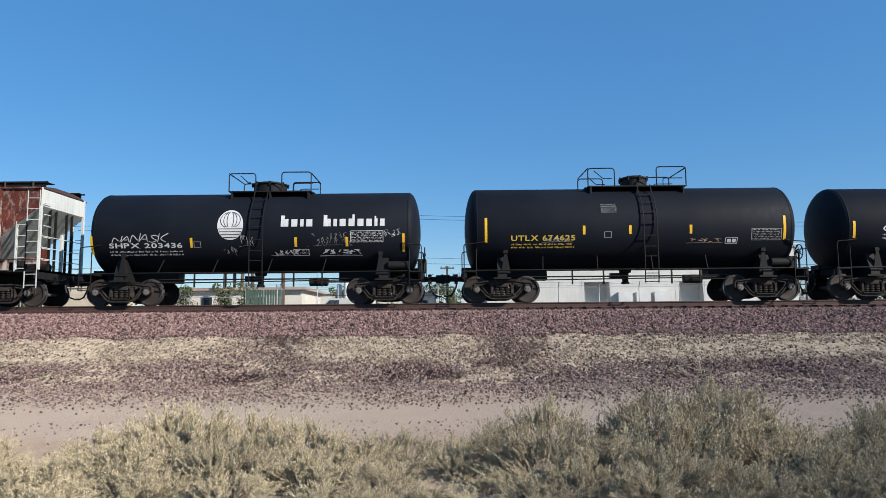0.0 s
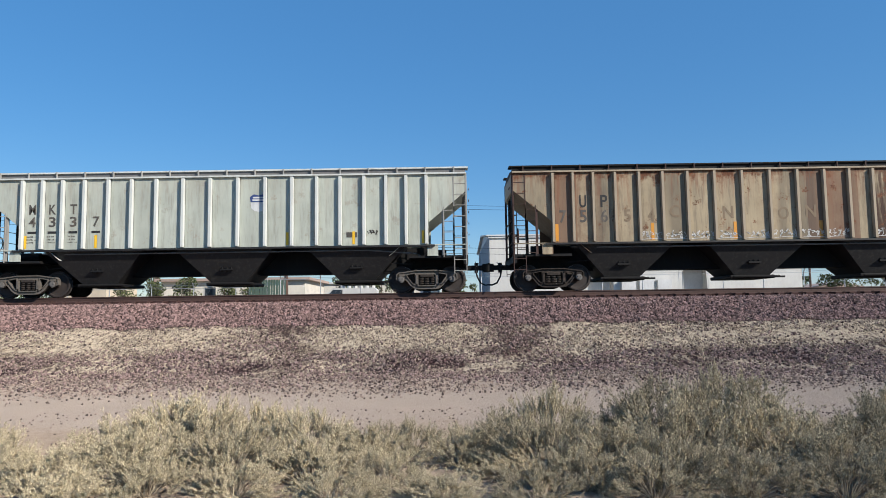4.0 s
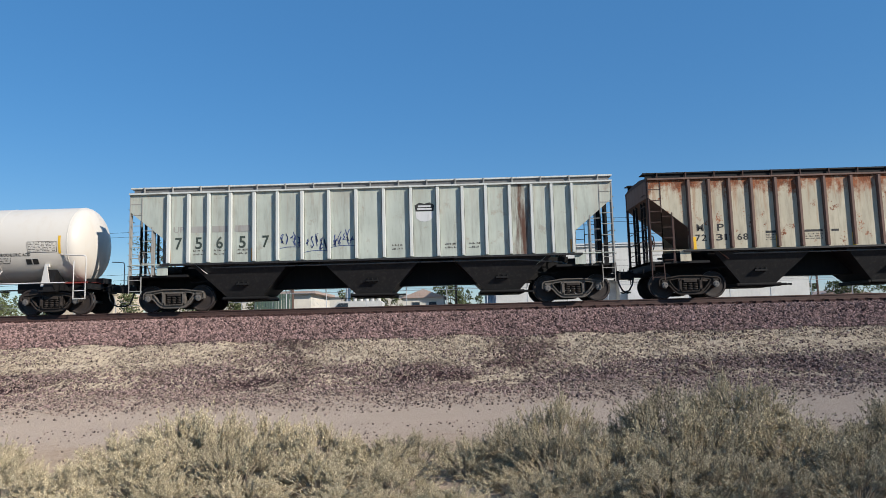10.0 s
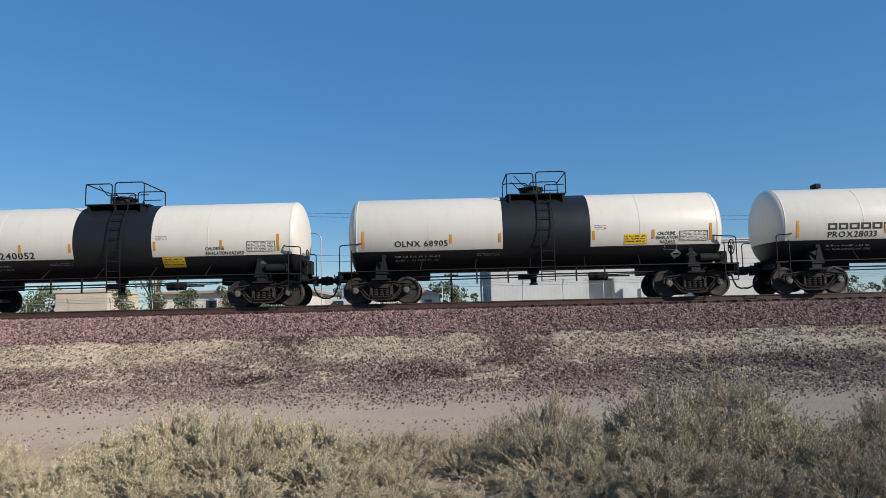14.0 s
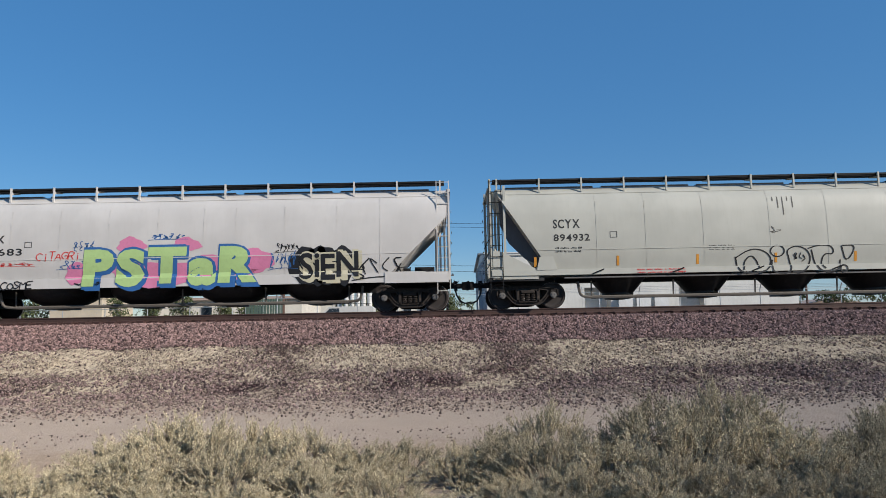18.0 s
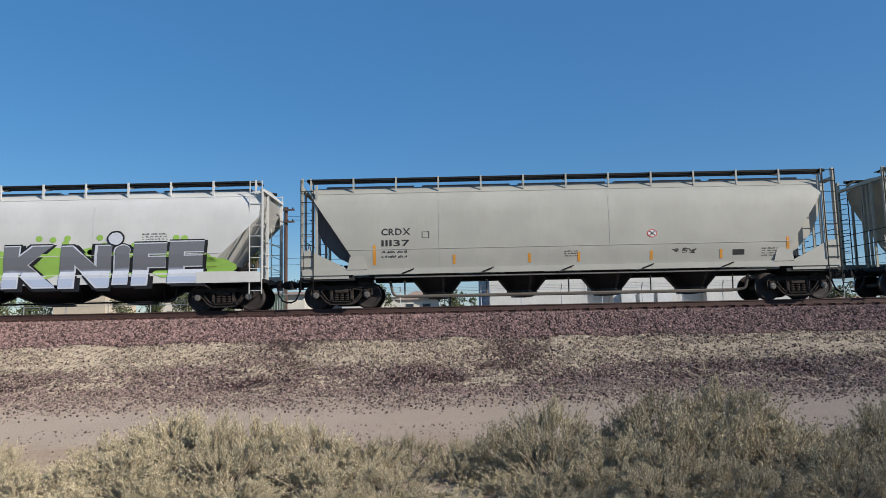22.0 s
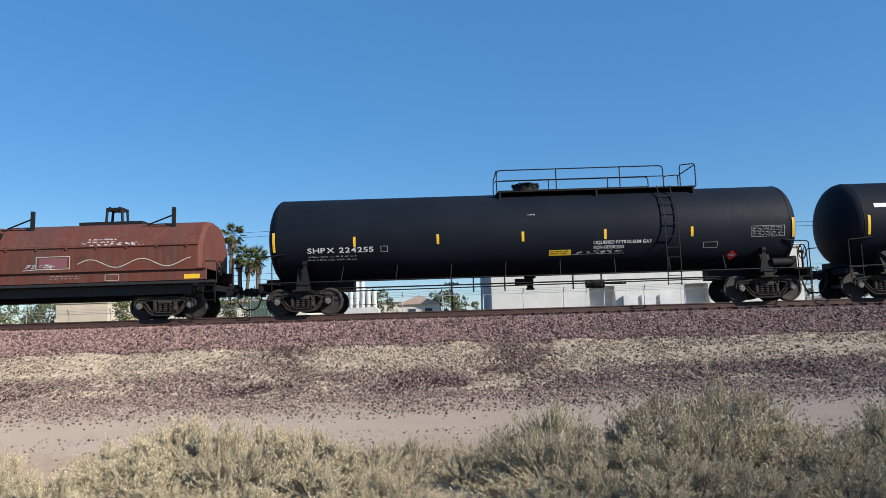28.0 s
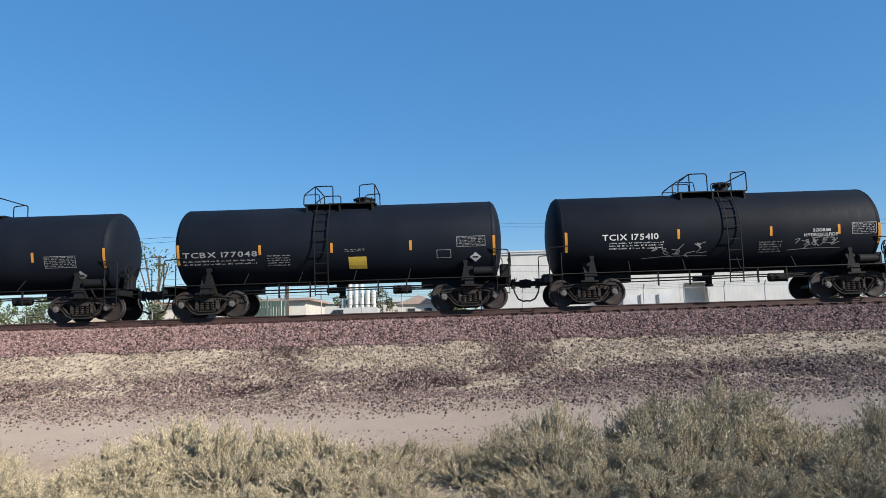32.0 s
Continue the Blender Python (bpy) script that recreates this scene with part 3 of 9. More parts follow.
def ribbed_hopper(label, body, ribs, roof, tone="dark", tops=None, board=None, slope=None):
    """Three-bay covered hopper with outside posts, slope-sheet ends, ladders and roof walk."""
    car = thing("covered_hopper_car", label, "hopper car", "freight train")
    tops = tops or roof
    # side sheets
    for s in (-1, 1):
        bm = bmesh.new()
        prism(bm, [(-7.10, 1.62), (7.10, 1.62), (7.10, 2.42), (8.42, 3.50), (8.42, 4.13), (-8.42, 4.13), (-8.42, 3.50), (-7.10, 2.42)], s * SIDE_Y, s * (SIDE_Y - 0.03))
        part("side_sheet", bm, body, car)
        bm = bmesh.new()
        box(bm, -7.3, 7.3, s * 1.44, s * 1.60, 1.565, 1.63)
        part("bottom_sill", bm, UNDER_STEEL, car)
        bm = bmesh.new()
        box(bm, -8.42, 8.42, s * 1.40, s * 1.585, 4.09, 4.145)
        part("side_sill", bm, ribs, car)
    rib_me = make_rib_mesh(ribs)
    for s in (-1, 1):
        for k in RIBS:
            for x in (-k, k):
                piece("rib", rib_me, car, pose(x, 0, 0, 0, 0, 0 if s < 0 else 180))
    # roof, slope sheets and hoppers
    bm = bmesh.new()
    prism(bm, [(-1.50, 4.13), (-1.2, 4.2), (-0.6, 4.27), (0.6, 4.27), (1.2, 4.2), (1.50, 4.13), (1.4, 4.10), (-1.4, 4.10)], -8.42, 8.42, "yz")
    part("roof", bm, roof, car)
    bm = bmesh.new()
    for i in range(7):
        x = -7.0 + i * 2.333
        rounded(bm, x - 1.1, x + 1.1, -0.36, 0.36, 4.27, 4.36, 0.03)
    part("roof_hatch", bm, roof, car)
    for s in (-1, 1):
        bm = bmesh.new()
        box(bm, -8.5, 8.5, s * 0.82, s * 1.26, 4.345, 4.37)
        box(bm, -8.5, 8.5, s * 1.245, s * 1.275, 4.35, 4.40)
        part("running_board", bm, board or BLACK_STEEL, car)
        for i in range(17):
            x = -8.0 + i * 1.0
            bm = bmesh.new()
            box(bm, x - 0.018, x + 0.018, s * 1.25, s * 1.31, 4.14, 4.40)
            part("walkway_post", bm, tops, car)
        bm = bmesh.new()
        box(bm, -8.40, 8.40, s * 1.17, s * 1.21, 4.15, 4.352)
        part("roof_coaming", bm, GRATING if board else BLACK_STEEL, car)
    for s in (-1, 1):
        bm = bmesh.new()
        prism(bm, [(s * 8.42, 3.50), (s * 8.42, 4.13), (s * 8.39, 4.13), (s * 8.39, 3.52), (s * 5.75, 1.30), (s * 5.72, 1.27)], -SIDE_Y + 0.03, SIDE_Y - 0.03)
        part("slope_sheet", bm, (slope or body) if s > 0 else ribs, car)
        bm = bmesh.new()
        box(bm, s * 6.4, s * 8.45, -1.45, 1.45, 1.18, 1.26)
        box(bm, s * 8.30, s * 8.45, -1.5, 1.5, 0.95, 1.26)
        box(bm, s * 5.3, s * 8.4, -0.33, 0.33, 0.80, 1.20)
        part("end_platform", bm, BLACK_STEEL, car)
        for x, y, w, z in [(8.36, y, 0.05, 4.15) for y in (-1.42, 1.42)] + [(7.55, y, 0.04, 2.85) for y in (-1.42, 1.42)] + [(8.30, y, 0.03, 3.55) for y in (-0.72, -0.36, 0.36, 0.72)]:
            bm = bmesh.new()
            box(bm, s * x, s * (x + 0.075), y - w, y + w, 1.26, z)
            part("end_post", bm, BLACK_STEEL if abs(y) < 1 else (slope or tops) if s > 0 else tops, car)
        bm = bmesh.new()
        for y in (-1.50, 1.50):
            ladder(bm, s * 7.98, s * 8.40, y, 0.62, 4.05)
            ladder(bm, s * 7.62, s * 7.98, y, 1.2, 2.95)
        for z in (1.65, 2.05, 2.45):
            tube(bm, [(s * 8.44, -1.42, z), (s * 8.44, 1.42, z)], 0.016, 4)
        ladder_rungs = [(s * 8.5, y, z) for z in (1.6, 2.0, 2.4, 2.8, 3.2, 3.6) for y in (-1.4, -0.95)]
        for a, b in zip(ladder_rungs[::2], ladder_rungs[1::2]):
            tube(bm, [a, b], 0.016, 4)
        part("end_ladder", bm, (slope or tops) if s > 0 else tops, car)
        bm = bmesh.new()
        box(bm, s * 7.05, s * 7.42, -1.52, -1.48, 1.24, 1.60)
        tube(bm, [(s * 7.05, -1.52, 1.62), (s * 8.40, -1.52, 1.62)], 0.022, 5)
        part("jacking_plate", bm, body, car)
        bm = bmesh.new()
        lathe(bm, [(s * 6.9, 0.16), (s * 7.7, 0.16)], 12, "x", (0, 0.5 * s, 1.46))
        box(bm, s * 6.75, s * 6.95, -0.2, 0.25, 1.26, 1.7)
        tube(bm, [(s * 6.9, -0.4, 1.3), (s * 6.4, -0.9, 1.0), (s * 5.6, -1.1, 1.05)], 0.025, 5)
        part("brake_gear", bm, BLACK_STEEL, car)
    brake_wheel(car, -8.2, -0.95, 1.95, tops)
    for i, x in enumerate((-4.55, 0.0, 4.55)):
        bm = bmesh.new()
        top, low = 1.62, 0.46
        for y in (-1.46, 1.46):
            prism(bm, [(x - 1.75, top), (x + 1.75, top), (x + 0.62, low), (x - 0.62, low)], y, y * 0.985)
        for s in (-1, 1):
            vs = [bm.verts.new(p) for p in ((x + s * 1.75, -1.46, top), (x + s * 1.75, 1.46, top), (x + s * 0.62, 1.46, low), (x + s * 0.62, -1.46, low))]
            bm.faces.new(vs)
        for v in bm.verts:
            if v.co.z < 0.6:
                v.co.y *= 0.62
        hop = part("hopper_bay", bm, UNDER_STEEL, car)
        bm = bmesh.new()
        rounded(bm, x - 0.78, x + 0.78, -0.95, 0.95, 0.34, 0.46, 0.02)
        box(bm, x + 0.5, x + 1.15, -0.92, -0.80, 0.36, 0.42)
        tube(bm, [(x - 0.7, -1.02, 0.40), (x + 0.9, -1.02, 0.40)], 0.035, 6)
        part("discharge_gate", bm, BLACK_STEEL, hop)
        bm = bmesh.new()
        for dx in (-0.16, 0.0, 0.16):
            tube(bm, [(x + dx, -1.16, 0.98), (x + dx, -1.12, 0.84)], 0.03, 5)
        box(bm, x - 0.22, x + 0.22, -1.2, -1.1, 0.86, 0.92)
        part("gate_lug", bm, BLACK_STEEL, hop)
    bm = bmesh.new()
    box(bm, -7.0, 7.0, -0.30, 0.30, 0.72, 1.62)
    part("center_sill", bm, BLACK_STEEL, car)
    bm = bmesh.new()
    tube(bm, [(-6.4, -1.3, 1.50), (-5.0, -1.42, 1.47), (5.0, -1.42, 1.47), (6.6, -1.3, 1.35), (7.0, -0.9, 1.2)], 0.025, 5)
    part("train_line", bm, GRATING, car)
    running_gear(car, 7.0, 9.20, tone)
    return car


def reflectors(car, surf, xs, z, mat=None, h=0.45, w=0.09, step=0.0, each=True):
    for x in xs:
        bm = bmesh.new()
        quad(bm, x - w / 2, x + w / 2, z, z + h)
        onto(bm, surf, step, 0.008)
        part("reflector", bm, mat or YELLOW, car)


def print_on(car, surf, items, step=0.0):
    """items: name, material, function that draws into a bmesh."""
    for name, mat, draw, *lift in items:
        bm = bmesh.new()
        draw(bm)
        onto(bm, surf, step, lift[0] if lift else 0.007)
        many_bits = any(k in name for k in ("stencil", "tag", "print", "line", "cloud", "lettering", "graffiti", "patch", "mark", "silver"))
        part(name, bm, mat, car, kind="stuff" if many_bits else "")


def flat(z):
    return -SIDE_Y


def small_print(x, z, w, h, n, seed):
    return lambda bm: bars(bm, x, z, w, h, n, random.Random(seed))


def text(s, x, z, h, total=None, **kw):
    return lambda bm: words(bm, s, x, z, h, total=total, **kw)


def many(*draws):
    def run(bm):
        for d in draws:
            d(bm)
    return run


def tag(x, z, w, h, n, seed, thick=0.025):
    return lambda bm: scrawl(bm, x, z, w, h, n, random.Random(seed), thick)


def frame_box(x0, x1, z0, z1, w=0.02):
    return lambda bm: outline(bm, x0, x1, z0, z1, w)


def patch(x0, x1, z0, z1):
    return lambda bm: quad(bm, x0, x1, z0, z1)


def shield(car, x, z, w, h, top, low):
    """Railway emblem: dark head with pale bars, pale striped field below."""
    bm = bmesh.new()
    bm.faces.new([bm.verts.new((x + w * a, 0, z + h * b)) for a, b in ((-0.5, 0.55), (-0.55, 0.85), (-0.3, 1), (0, 0.93), (0.3, 1), (0.55, 0.85), (0.5, 0.55))])
    onto(bm, flat, 0, 0.007)
    part("emblem_head", bm, top, car)
    bm = bmesh.new()
    bm.faces.new([bm.verts.new((x + w * a, 0, z + h * b)) for a, b in ((-0.5, 0.53), (0.5, 0.53), (0.46, 0.2), (0.25, 0.05), (0, 0), (-0.25, 0.05), (-0.46, 0.2))])
    onto(bm, flat, 0, 0.007)
    part("emblem_field", bm, low, car)
    bm = bmesh.new()
    quad(bm, x - w * 0.36, x + w * 0.36, z + h * 0.76, z + h * 0.85)
    quad(bm, x - w * 0.4, x + w * 0.4, z + h * 0.62, z + h * 0.71)
    onto(bm, flat, 0, 0.011)
    part("emblem_bars", bm, WHITE_LETTER, car)

# ================= tank cars =================


def cyl(R, zc):
    return lambda z: -math.sqrt(max(R * R - (z - zc) ** 2, 0.0001))


def tank_car(label, half, R, zc, centre, reach, shell_mat, gear_mat=None, plat=(-1.2, 1.6), man=0.35, man_r=0.42, man_h=0.30,
             lad=0.45, rail_h=0.85, bolsters=True, tone="dark", head=0.62, rail_style=0, seams=(), long_rail=False, brake_end=1, deck_mat=None, top_mat=None):
    """Tank on stub sills with saddles, dome platform, side ladder, grab rails and brake rigging."""
    car = thing("tank_car", label, "tank car", "freight train")
    gear = gear_mat or BLACK_STEEL
    upper = top_mat or gear
    top = zc + R
    n = 8
    prof = [(-half - head * math.cos(a), R * math.sin(a)) for a in (k * math.pi / 2 / n for k in range(n + 1))]
    prof = [(a, r) for a, r in prof] + [(-half * 0.34, R), (half * 0.34, R)] + [(half + head * math.cos(a), R * math.sin(a)) for a in (k * math.pi / 2 / n for k in range(n, -1, -1))]
    bm = bmesh.new()
    lathe(bm, prof, 56, "x", (0, 0, zc))
    part("tank_shell", bm, shell_mat, car, smooth=True)
    for x in (-half, half, *seams):
        bm = bmesh.new()
        lathe(bm, [(x - 0.02, R - 0.01), (x - 0.016, R + 0.006), (x + 0.016, R + 0.006), (x + 0.02, R - 0.01)], 56, "x", (0, 0, zc), False)
        part("weld_seam", bm, shell_mat, car, smooth=True)
    low = zc - R
    for s in (-1, 1):
        bm = bmesh.new()
        box(bm, s * (centre - 1.7), s * (reach - 0.62), -0.3, 0.3, 0.82, low + 0.12)
        box(bm, s * (reach - 0.78), s * (reach - 0.62), -1.4, 1.4, 0.86, 1.10)
        part("stub_sill", bm, BLACK_STEEL, car)
        bm = bmesh.new()
        prism(bm, [(-1.35, 0.82), (1.35, 0.82), (1.30, 1.10), (1.05, zc - R * 0.70), (0.5, low), (-0.5, low), (-1.05, zc - R * 0.70), (-1.30, 1.10)], s * centre - 0.16, s * centre + 0.16, "yz")
        box(bm, s * centre - 0.3, s * centre + 0.3, -1.38, 1.38, 0.80, 0.86)
        part("body_bolster", bm, BLACK_STEEL, car)
        bm = bmesh.new()
        x = s * centre - 0.12 * s
        prism(bm, [(x - 0.16, 0.98), (x + 0.18, 0.98), (x + 0.05, zc - R * 0.62), (x - 0.03, zc - R * 0.62)], -1.30, -1.26)
        prism(bm, [(x - 0.07, zc - R * 0.64), (x + 0.09, zc - R * 0.64), (x + 0.08, zc - R * 0.56), (x - 0.06, zc - R * 0.56)], -R * 0.84 - 0.08, -1.14)
        part("jacking_bracket", bm, gear, car)
        # end deck, hand rails and steps
        bm = bmesh.new()
        box(bm, s * (half + 0.05), s * (reach - 0.62), -1.45, 1.45, 1.06, 1.11)
        part("end_deck", bm, deck_mat or BLACK_STEEL, car)
        bm = bmesh.new()
        e, h = reach - 0.68, half - 0.25
        tube(bm, bent([(s * e, -1.42, 1.08), (s * e, -1.42, 2.02), (s * (e - 0.5), -1.42, 2.05), (s * h, -R * 0.93, 2.1)], 0.1), 0.02, 5)
        part("end_handrail", bm, gear, car)
        bm = bmesh.new()
        tube(bm, bent([(s * e, 1.42, 1.08), (s * e, 1.42, 2.02), (s * (e - 0.5), 1.42, 2.05)], 0.1), 0.02, 5)
        part("end_handrail", bm, gear, car)
        bm = bmesh.new()
        tube(bm, bent([(s * (e - 0.42), -1.44, 1.08), (s * (e - 0.42), -1.44, 1.85)], 0.1), 0.02, 5)
        part("end_handrail", bm, gear, car)
        bm = bmesh.new()
        for xx in (e - 0.42, e):
            tube(bm, [(s * xx, -1.44, 1.08), (s * xx, -1.44, 0.50)], 0.018, 4)
        for z in (0.52, 0.80):
            tube(bm, [(s * (e - 0.42), -1.44, z), (s * e, -1.44, z)], 0.018, 4)
        part("sill_step", bm, gear, car)
    # bottom hand rail with hangers and the rigging below
    bm = bmesh.new()
    y = -1.42
    tube(bm, [(-half - 0.1, y, 1.10), (half + 0.1, y, 1.10)], 0.024, 5)
    k = -centre + 1.4
    while k < centre - 0.8:
        tube(bm, [(k, y, 1.10), (k + 0.06, -R * 0.70, zc - R * 0.70)], 0.018, 4)
        k += 1.9
    part("side_handrail", bm, gear, car)
    bm = bmesh.new()
    tube(bm, [(-centre + 1.1, -0.5, 0.92), (centre - 1.1, -0.5, 0.92)], 0.028, 5)
    tube(bm, [(-centre + 1.1, -0.9, 0.78), (centre - 1.6, -0.9, 0.84)], 0.022, 5)
    for x in (-2.1, -1.0, 1.4, 2.4):
        box(bm, x - 0.025, x + 0.025, -0.95, -0.90, 0.62, 1.12)
    lathe(bm, [(1.9, 0.10), (1.92, 0.15), (2.55, 0.15), (2.57, 0.1)], 12, "x", (0, -0.6, 0.80))
    tube(bm, [(2.5, -0.6, 0.8), (3.3, -0.8, 0.78)], 0.03, 5)
    part("brake_rigging", bm, BLACK_STEEL, car)
    bm = bmesh.new()
    lathe(bm, [(low + 0.1, 0.22), (low - 0.08, 0.22), (low - 0.10, 0.13), (low - 0.42, 0.11), (low - 0.44, 0.15), (low - 0.5, 0.15)], 12, "z")
    box(bm, -0.55, 0.0, -0.12, 0.12, low - 0.3, low - 0.1)
    part("outlet_valve", bm, BLACK_STEEL, car)
    # dome platform
    x0, x1 = plat
    bm = bmesh.new()
    box(bm, x0, x1, -0.95, -0.42, top - 0.07, top - 0.03)
    box(bm, x0, x1, 0.42, 0.95, top - 0.07, top - 0.03)
    box(bm, x0, x0 + 0.3, -0.42, 0.42, top - 0.02, top + 0.02)
    box(bm, x1 - 0.3, x1, -0.42, 0.42, top - 0.02, top + 0.02)
    for x in (x0 + 0.1, (x0 + x1) / 2, x1 - 0.1):
        for s in (-1, 1):
            prism(bm, [(s * 0.94, top - 0.07), (s * 0.5, top - 0.07), (s * 0.94, zc + math.sqrt(R * R - 0.9))], x - 0.03, x + 0.03, "yz")
    part("dome_platform", bm, deck_mat or gear, car)
    loops = []
    zt, zm, r = top + rail_h - 0.25, top + rail_h * 0.36, 0.022
    for s in (-1, 1):
        y = s * 0.93
        if long_rail:
            loops.append((bent([(x0, y, top - 0.05), (x0, y, zt), (x1 - 1.15, y, zt), (x1 - 1.15, y, top - 0.05)], 0.16), r))
            loops.append((bent([(x0 + 0.2, y, zm), (x1 - 1.15, y, zm)]), r * 0.8))
            for f in (0.3, 0.62):
                loops.append(([(x0 + (x1 - x0) * f, y, top - 0.05), (x0 + (x1 - x0) * f, y, zt)], r))
            loops.append((bent([(x1 - 0.55, y, top - 0.05), (x1 - 0.55, y, zt), (x1, y, zt + 0.04), (x1, y, top - 0.05)], 0.1), r))
        elif rail_style == 0:
            loops.append((bent([(x0, y, top - 0.05), (x0, y, zt), (x0 + 0.95, y, zt), (x0 + 0.95, y, top - 0.05)], 0.12), r))
            loops.append((bent([(x1, y, top - 0.05), (x1, y, zt + 0.04), (x1 - 1.05, y, zt + 0.04), (x1 - 1.05, y, top - 0.05)], 0.12), r))
            loops.append((bent([(x0 + 0.3, y * 0.6, zt), (x0 + 0.62, y * 0.6, zm), (x0 + 0.95, y * 0.6, zm)], 0.05), r * 0.8))
            loops.append((bent([(x1, y * 0.6, zm), (x1 - 0.7, y * 0.6, zm), (x1 - 0.7, y * 0.6, top)], 0.08), r * 0.8))
        else:
            loops.append((bent([(x0, y, top - 0.05), (x0 + 0.02, y, zm), (x0 + 0.42, y, zt), (x0 + 1.05, y, zt), (x0 + 1.05, y, top - 0.05)], 0.1), r))
            loops.append((bent([(x1, y, top - 0.05), (x1, y, zt + 0.04), (x1 - 0.55, y, zt), (x1 - 0.55, y, top - 0.05)], 0.1), r))
            loops.append((bent([(x0, y, zm), (x0 + 0.55, y, zm), (x0 + 0.6, y, top)], 0.05), r * 0.8))
            loops.append(([(x0 + 0.42, y, top - 0.05), (x0 + 0.42, y, zt)], r))
    for x in (x0 if long_rail or rail_style == 0 else x0 + 0.42, x1):
        loops.append(([(x, -0.93, zt), (x, 0.93, zt)], r))
    for pts, thick in loops:
        bm = bmesh.new()
        tube(bm, pts, thick, 5)
        part("dome_railing", bm, upper, car)
    bm = bmesh.new()
    lathe(bm, [(top - 0.15, man_r), (top + man_h * 0.75, man_r), (top + man_h * 0.76, man_r + 0.05), (top + man_h * 0.86, man_r + 0.05), (top + man_h, man_r * 0.72), (top + man_h + 0.03, man_r * 0.3), (top + man_h + 0.03, 0.01)], 24, "z", (man, 0, 0))
    dome = part("manway", bm, BLACK_STEEL if top_mat else gear, car, smooth=True)
    bm = bmesh.new()
    for k in range(8):
        a = k * math.tau / 8 + 0.2
        box(bm, man + (man_r + 0.04) * math.cos(a) - 0.03, man + (man_r + 0.04) * math.cos(a) + 0.03, (man_r + 0.04) * math.sin(a) - 0.03, (man_r + 0.04) * math.sin(a) + 0.03, top + man_h * 0.6, top + man_h * 0.93)
    part("eyebolt", bm, gear, dome, kind="stuff")
    # ladder down the near side
    bm = bmesh.new()
    for dx in (0.0, 0.46):
        pts = [(lad + dx, -0.9, top + 0.0)] + [(lad + dx, -(R + 0.09) * math.sin(a), zc + (R + 0.09) * math.cos(a)) for a in (radians(d) for d in (42, 52, 62, 72, 82, 92))] + [(lad + dx, -R - 0.09, 1.3), (lad + dx, -R - 0.02, 0.62)]
        tube(bm, pts, 0.022, 4)
    for d in (46, 60, 74, 88):
        a = radians(d)
        tube(bm, [(lad, -(R + 0.09) * math.sin(a), zc + (R + 0.09) * math.cos(a)), (lad + 0.46, -(R + 0.09) * math.sin(a), zc + (R + 0.09) * math.cos(a))], 0.018, 4)
    for z in (zc - 0.4, zc - 0.78, zc - 1.12, 0.95, 0.66):
        tube(bm, [(lad, -R - 0.07, z), (lad + 0.46, -R - 0.07, z)], 0.018, 4)
    part("side_ladder", bm, upper, car)
    # brake gear on one end
    s = brake_end
    brake_wheel(car, s * (reach - 0.58), -0.75, 1.72, gear if gear_mat else None)
    bm = bmesh.new()
    lathe(bm, [(s * (centre + 0.15), 0.12), (s * (centre + 0.17), 0.15), (s * (centre + 0.85), 0.15), (s * (centre + 0.87), 0.12)], 12, "x", (0, -1.22, 1.32))
    part("air_reservoir", bm, gear, car, smooth=True)
    bm = bmesh.new()
    rounded(bm, s * (half + 0.3), s * (half + 0.62), -0.5, -0.1, 1.1, 1.6, 0.03)
    tube(bm, [(s * (reach - 0.6), -0.75, 1.1), (s * (reach - 0.6), -0.75, 1.72)], 0.04, 5)
    part("brake_housing", bm, BLACK_STEEL, car)
    running_gear(car, centre, reach, tone)
    return car


def data_panel(car, surf, x0, x1, z0, z1, mat, seed, rows=6, step=0.0):
    print_on(car, surf, [("data_stencil", mat, many(frame_box(x0, x1, z0, z1, 0.018), small_print(x0 + 0.04, z1 - 0.04, x1 - x0 - 0.08, z1 - z0 - 0.06, rows, seed)))], step)


def placard(car, surf, x, z, s, mat, step=0.05):
    bm = bmesh.new()
    bm.faces.new([bm.verts.new(p) for p in ((x - s, 0, z), (x, 0, z - s), (x + s, 0, z), (x, 0, z + s))])
    onto(bm, surf, step, 0.03)
    ob = part("hazard_placard", bm, mat, car)
    bm = bmesh.new()
    quad(bm, x - s * 0.5, x + s * 0.5, z - 0.03, z + 0.03)
    onto(bm, surf, 0, 0.035)
    part("placard_bar", bm, BLACK_LETTER if mat is WHITE_LETTER else WHITE_LETTER, ob)


# ================= rounded covered hoppers =================
CYL_PROFILE = [(0.0, 4.38), (0.55, 4.34), (1.0, 4.21), (1.30, 4.0), (1.47, 3.68), (1.54, 3.2), (1.55, 2.6), (1.55, 1.98), (1.50, 1.62), (1.44, 1.32)]


def round_side(z):
    zs = [p[1] for p in reversed(CYL_PROFILE)]
    ys = [p[0] for p in reversed(CYL_PROFILE)]
    return -1.505 if z < 1.31 else -float(np.interp(z, zs, ys))


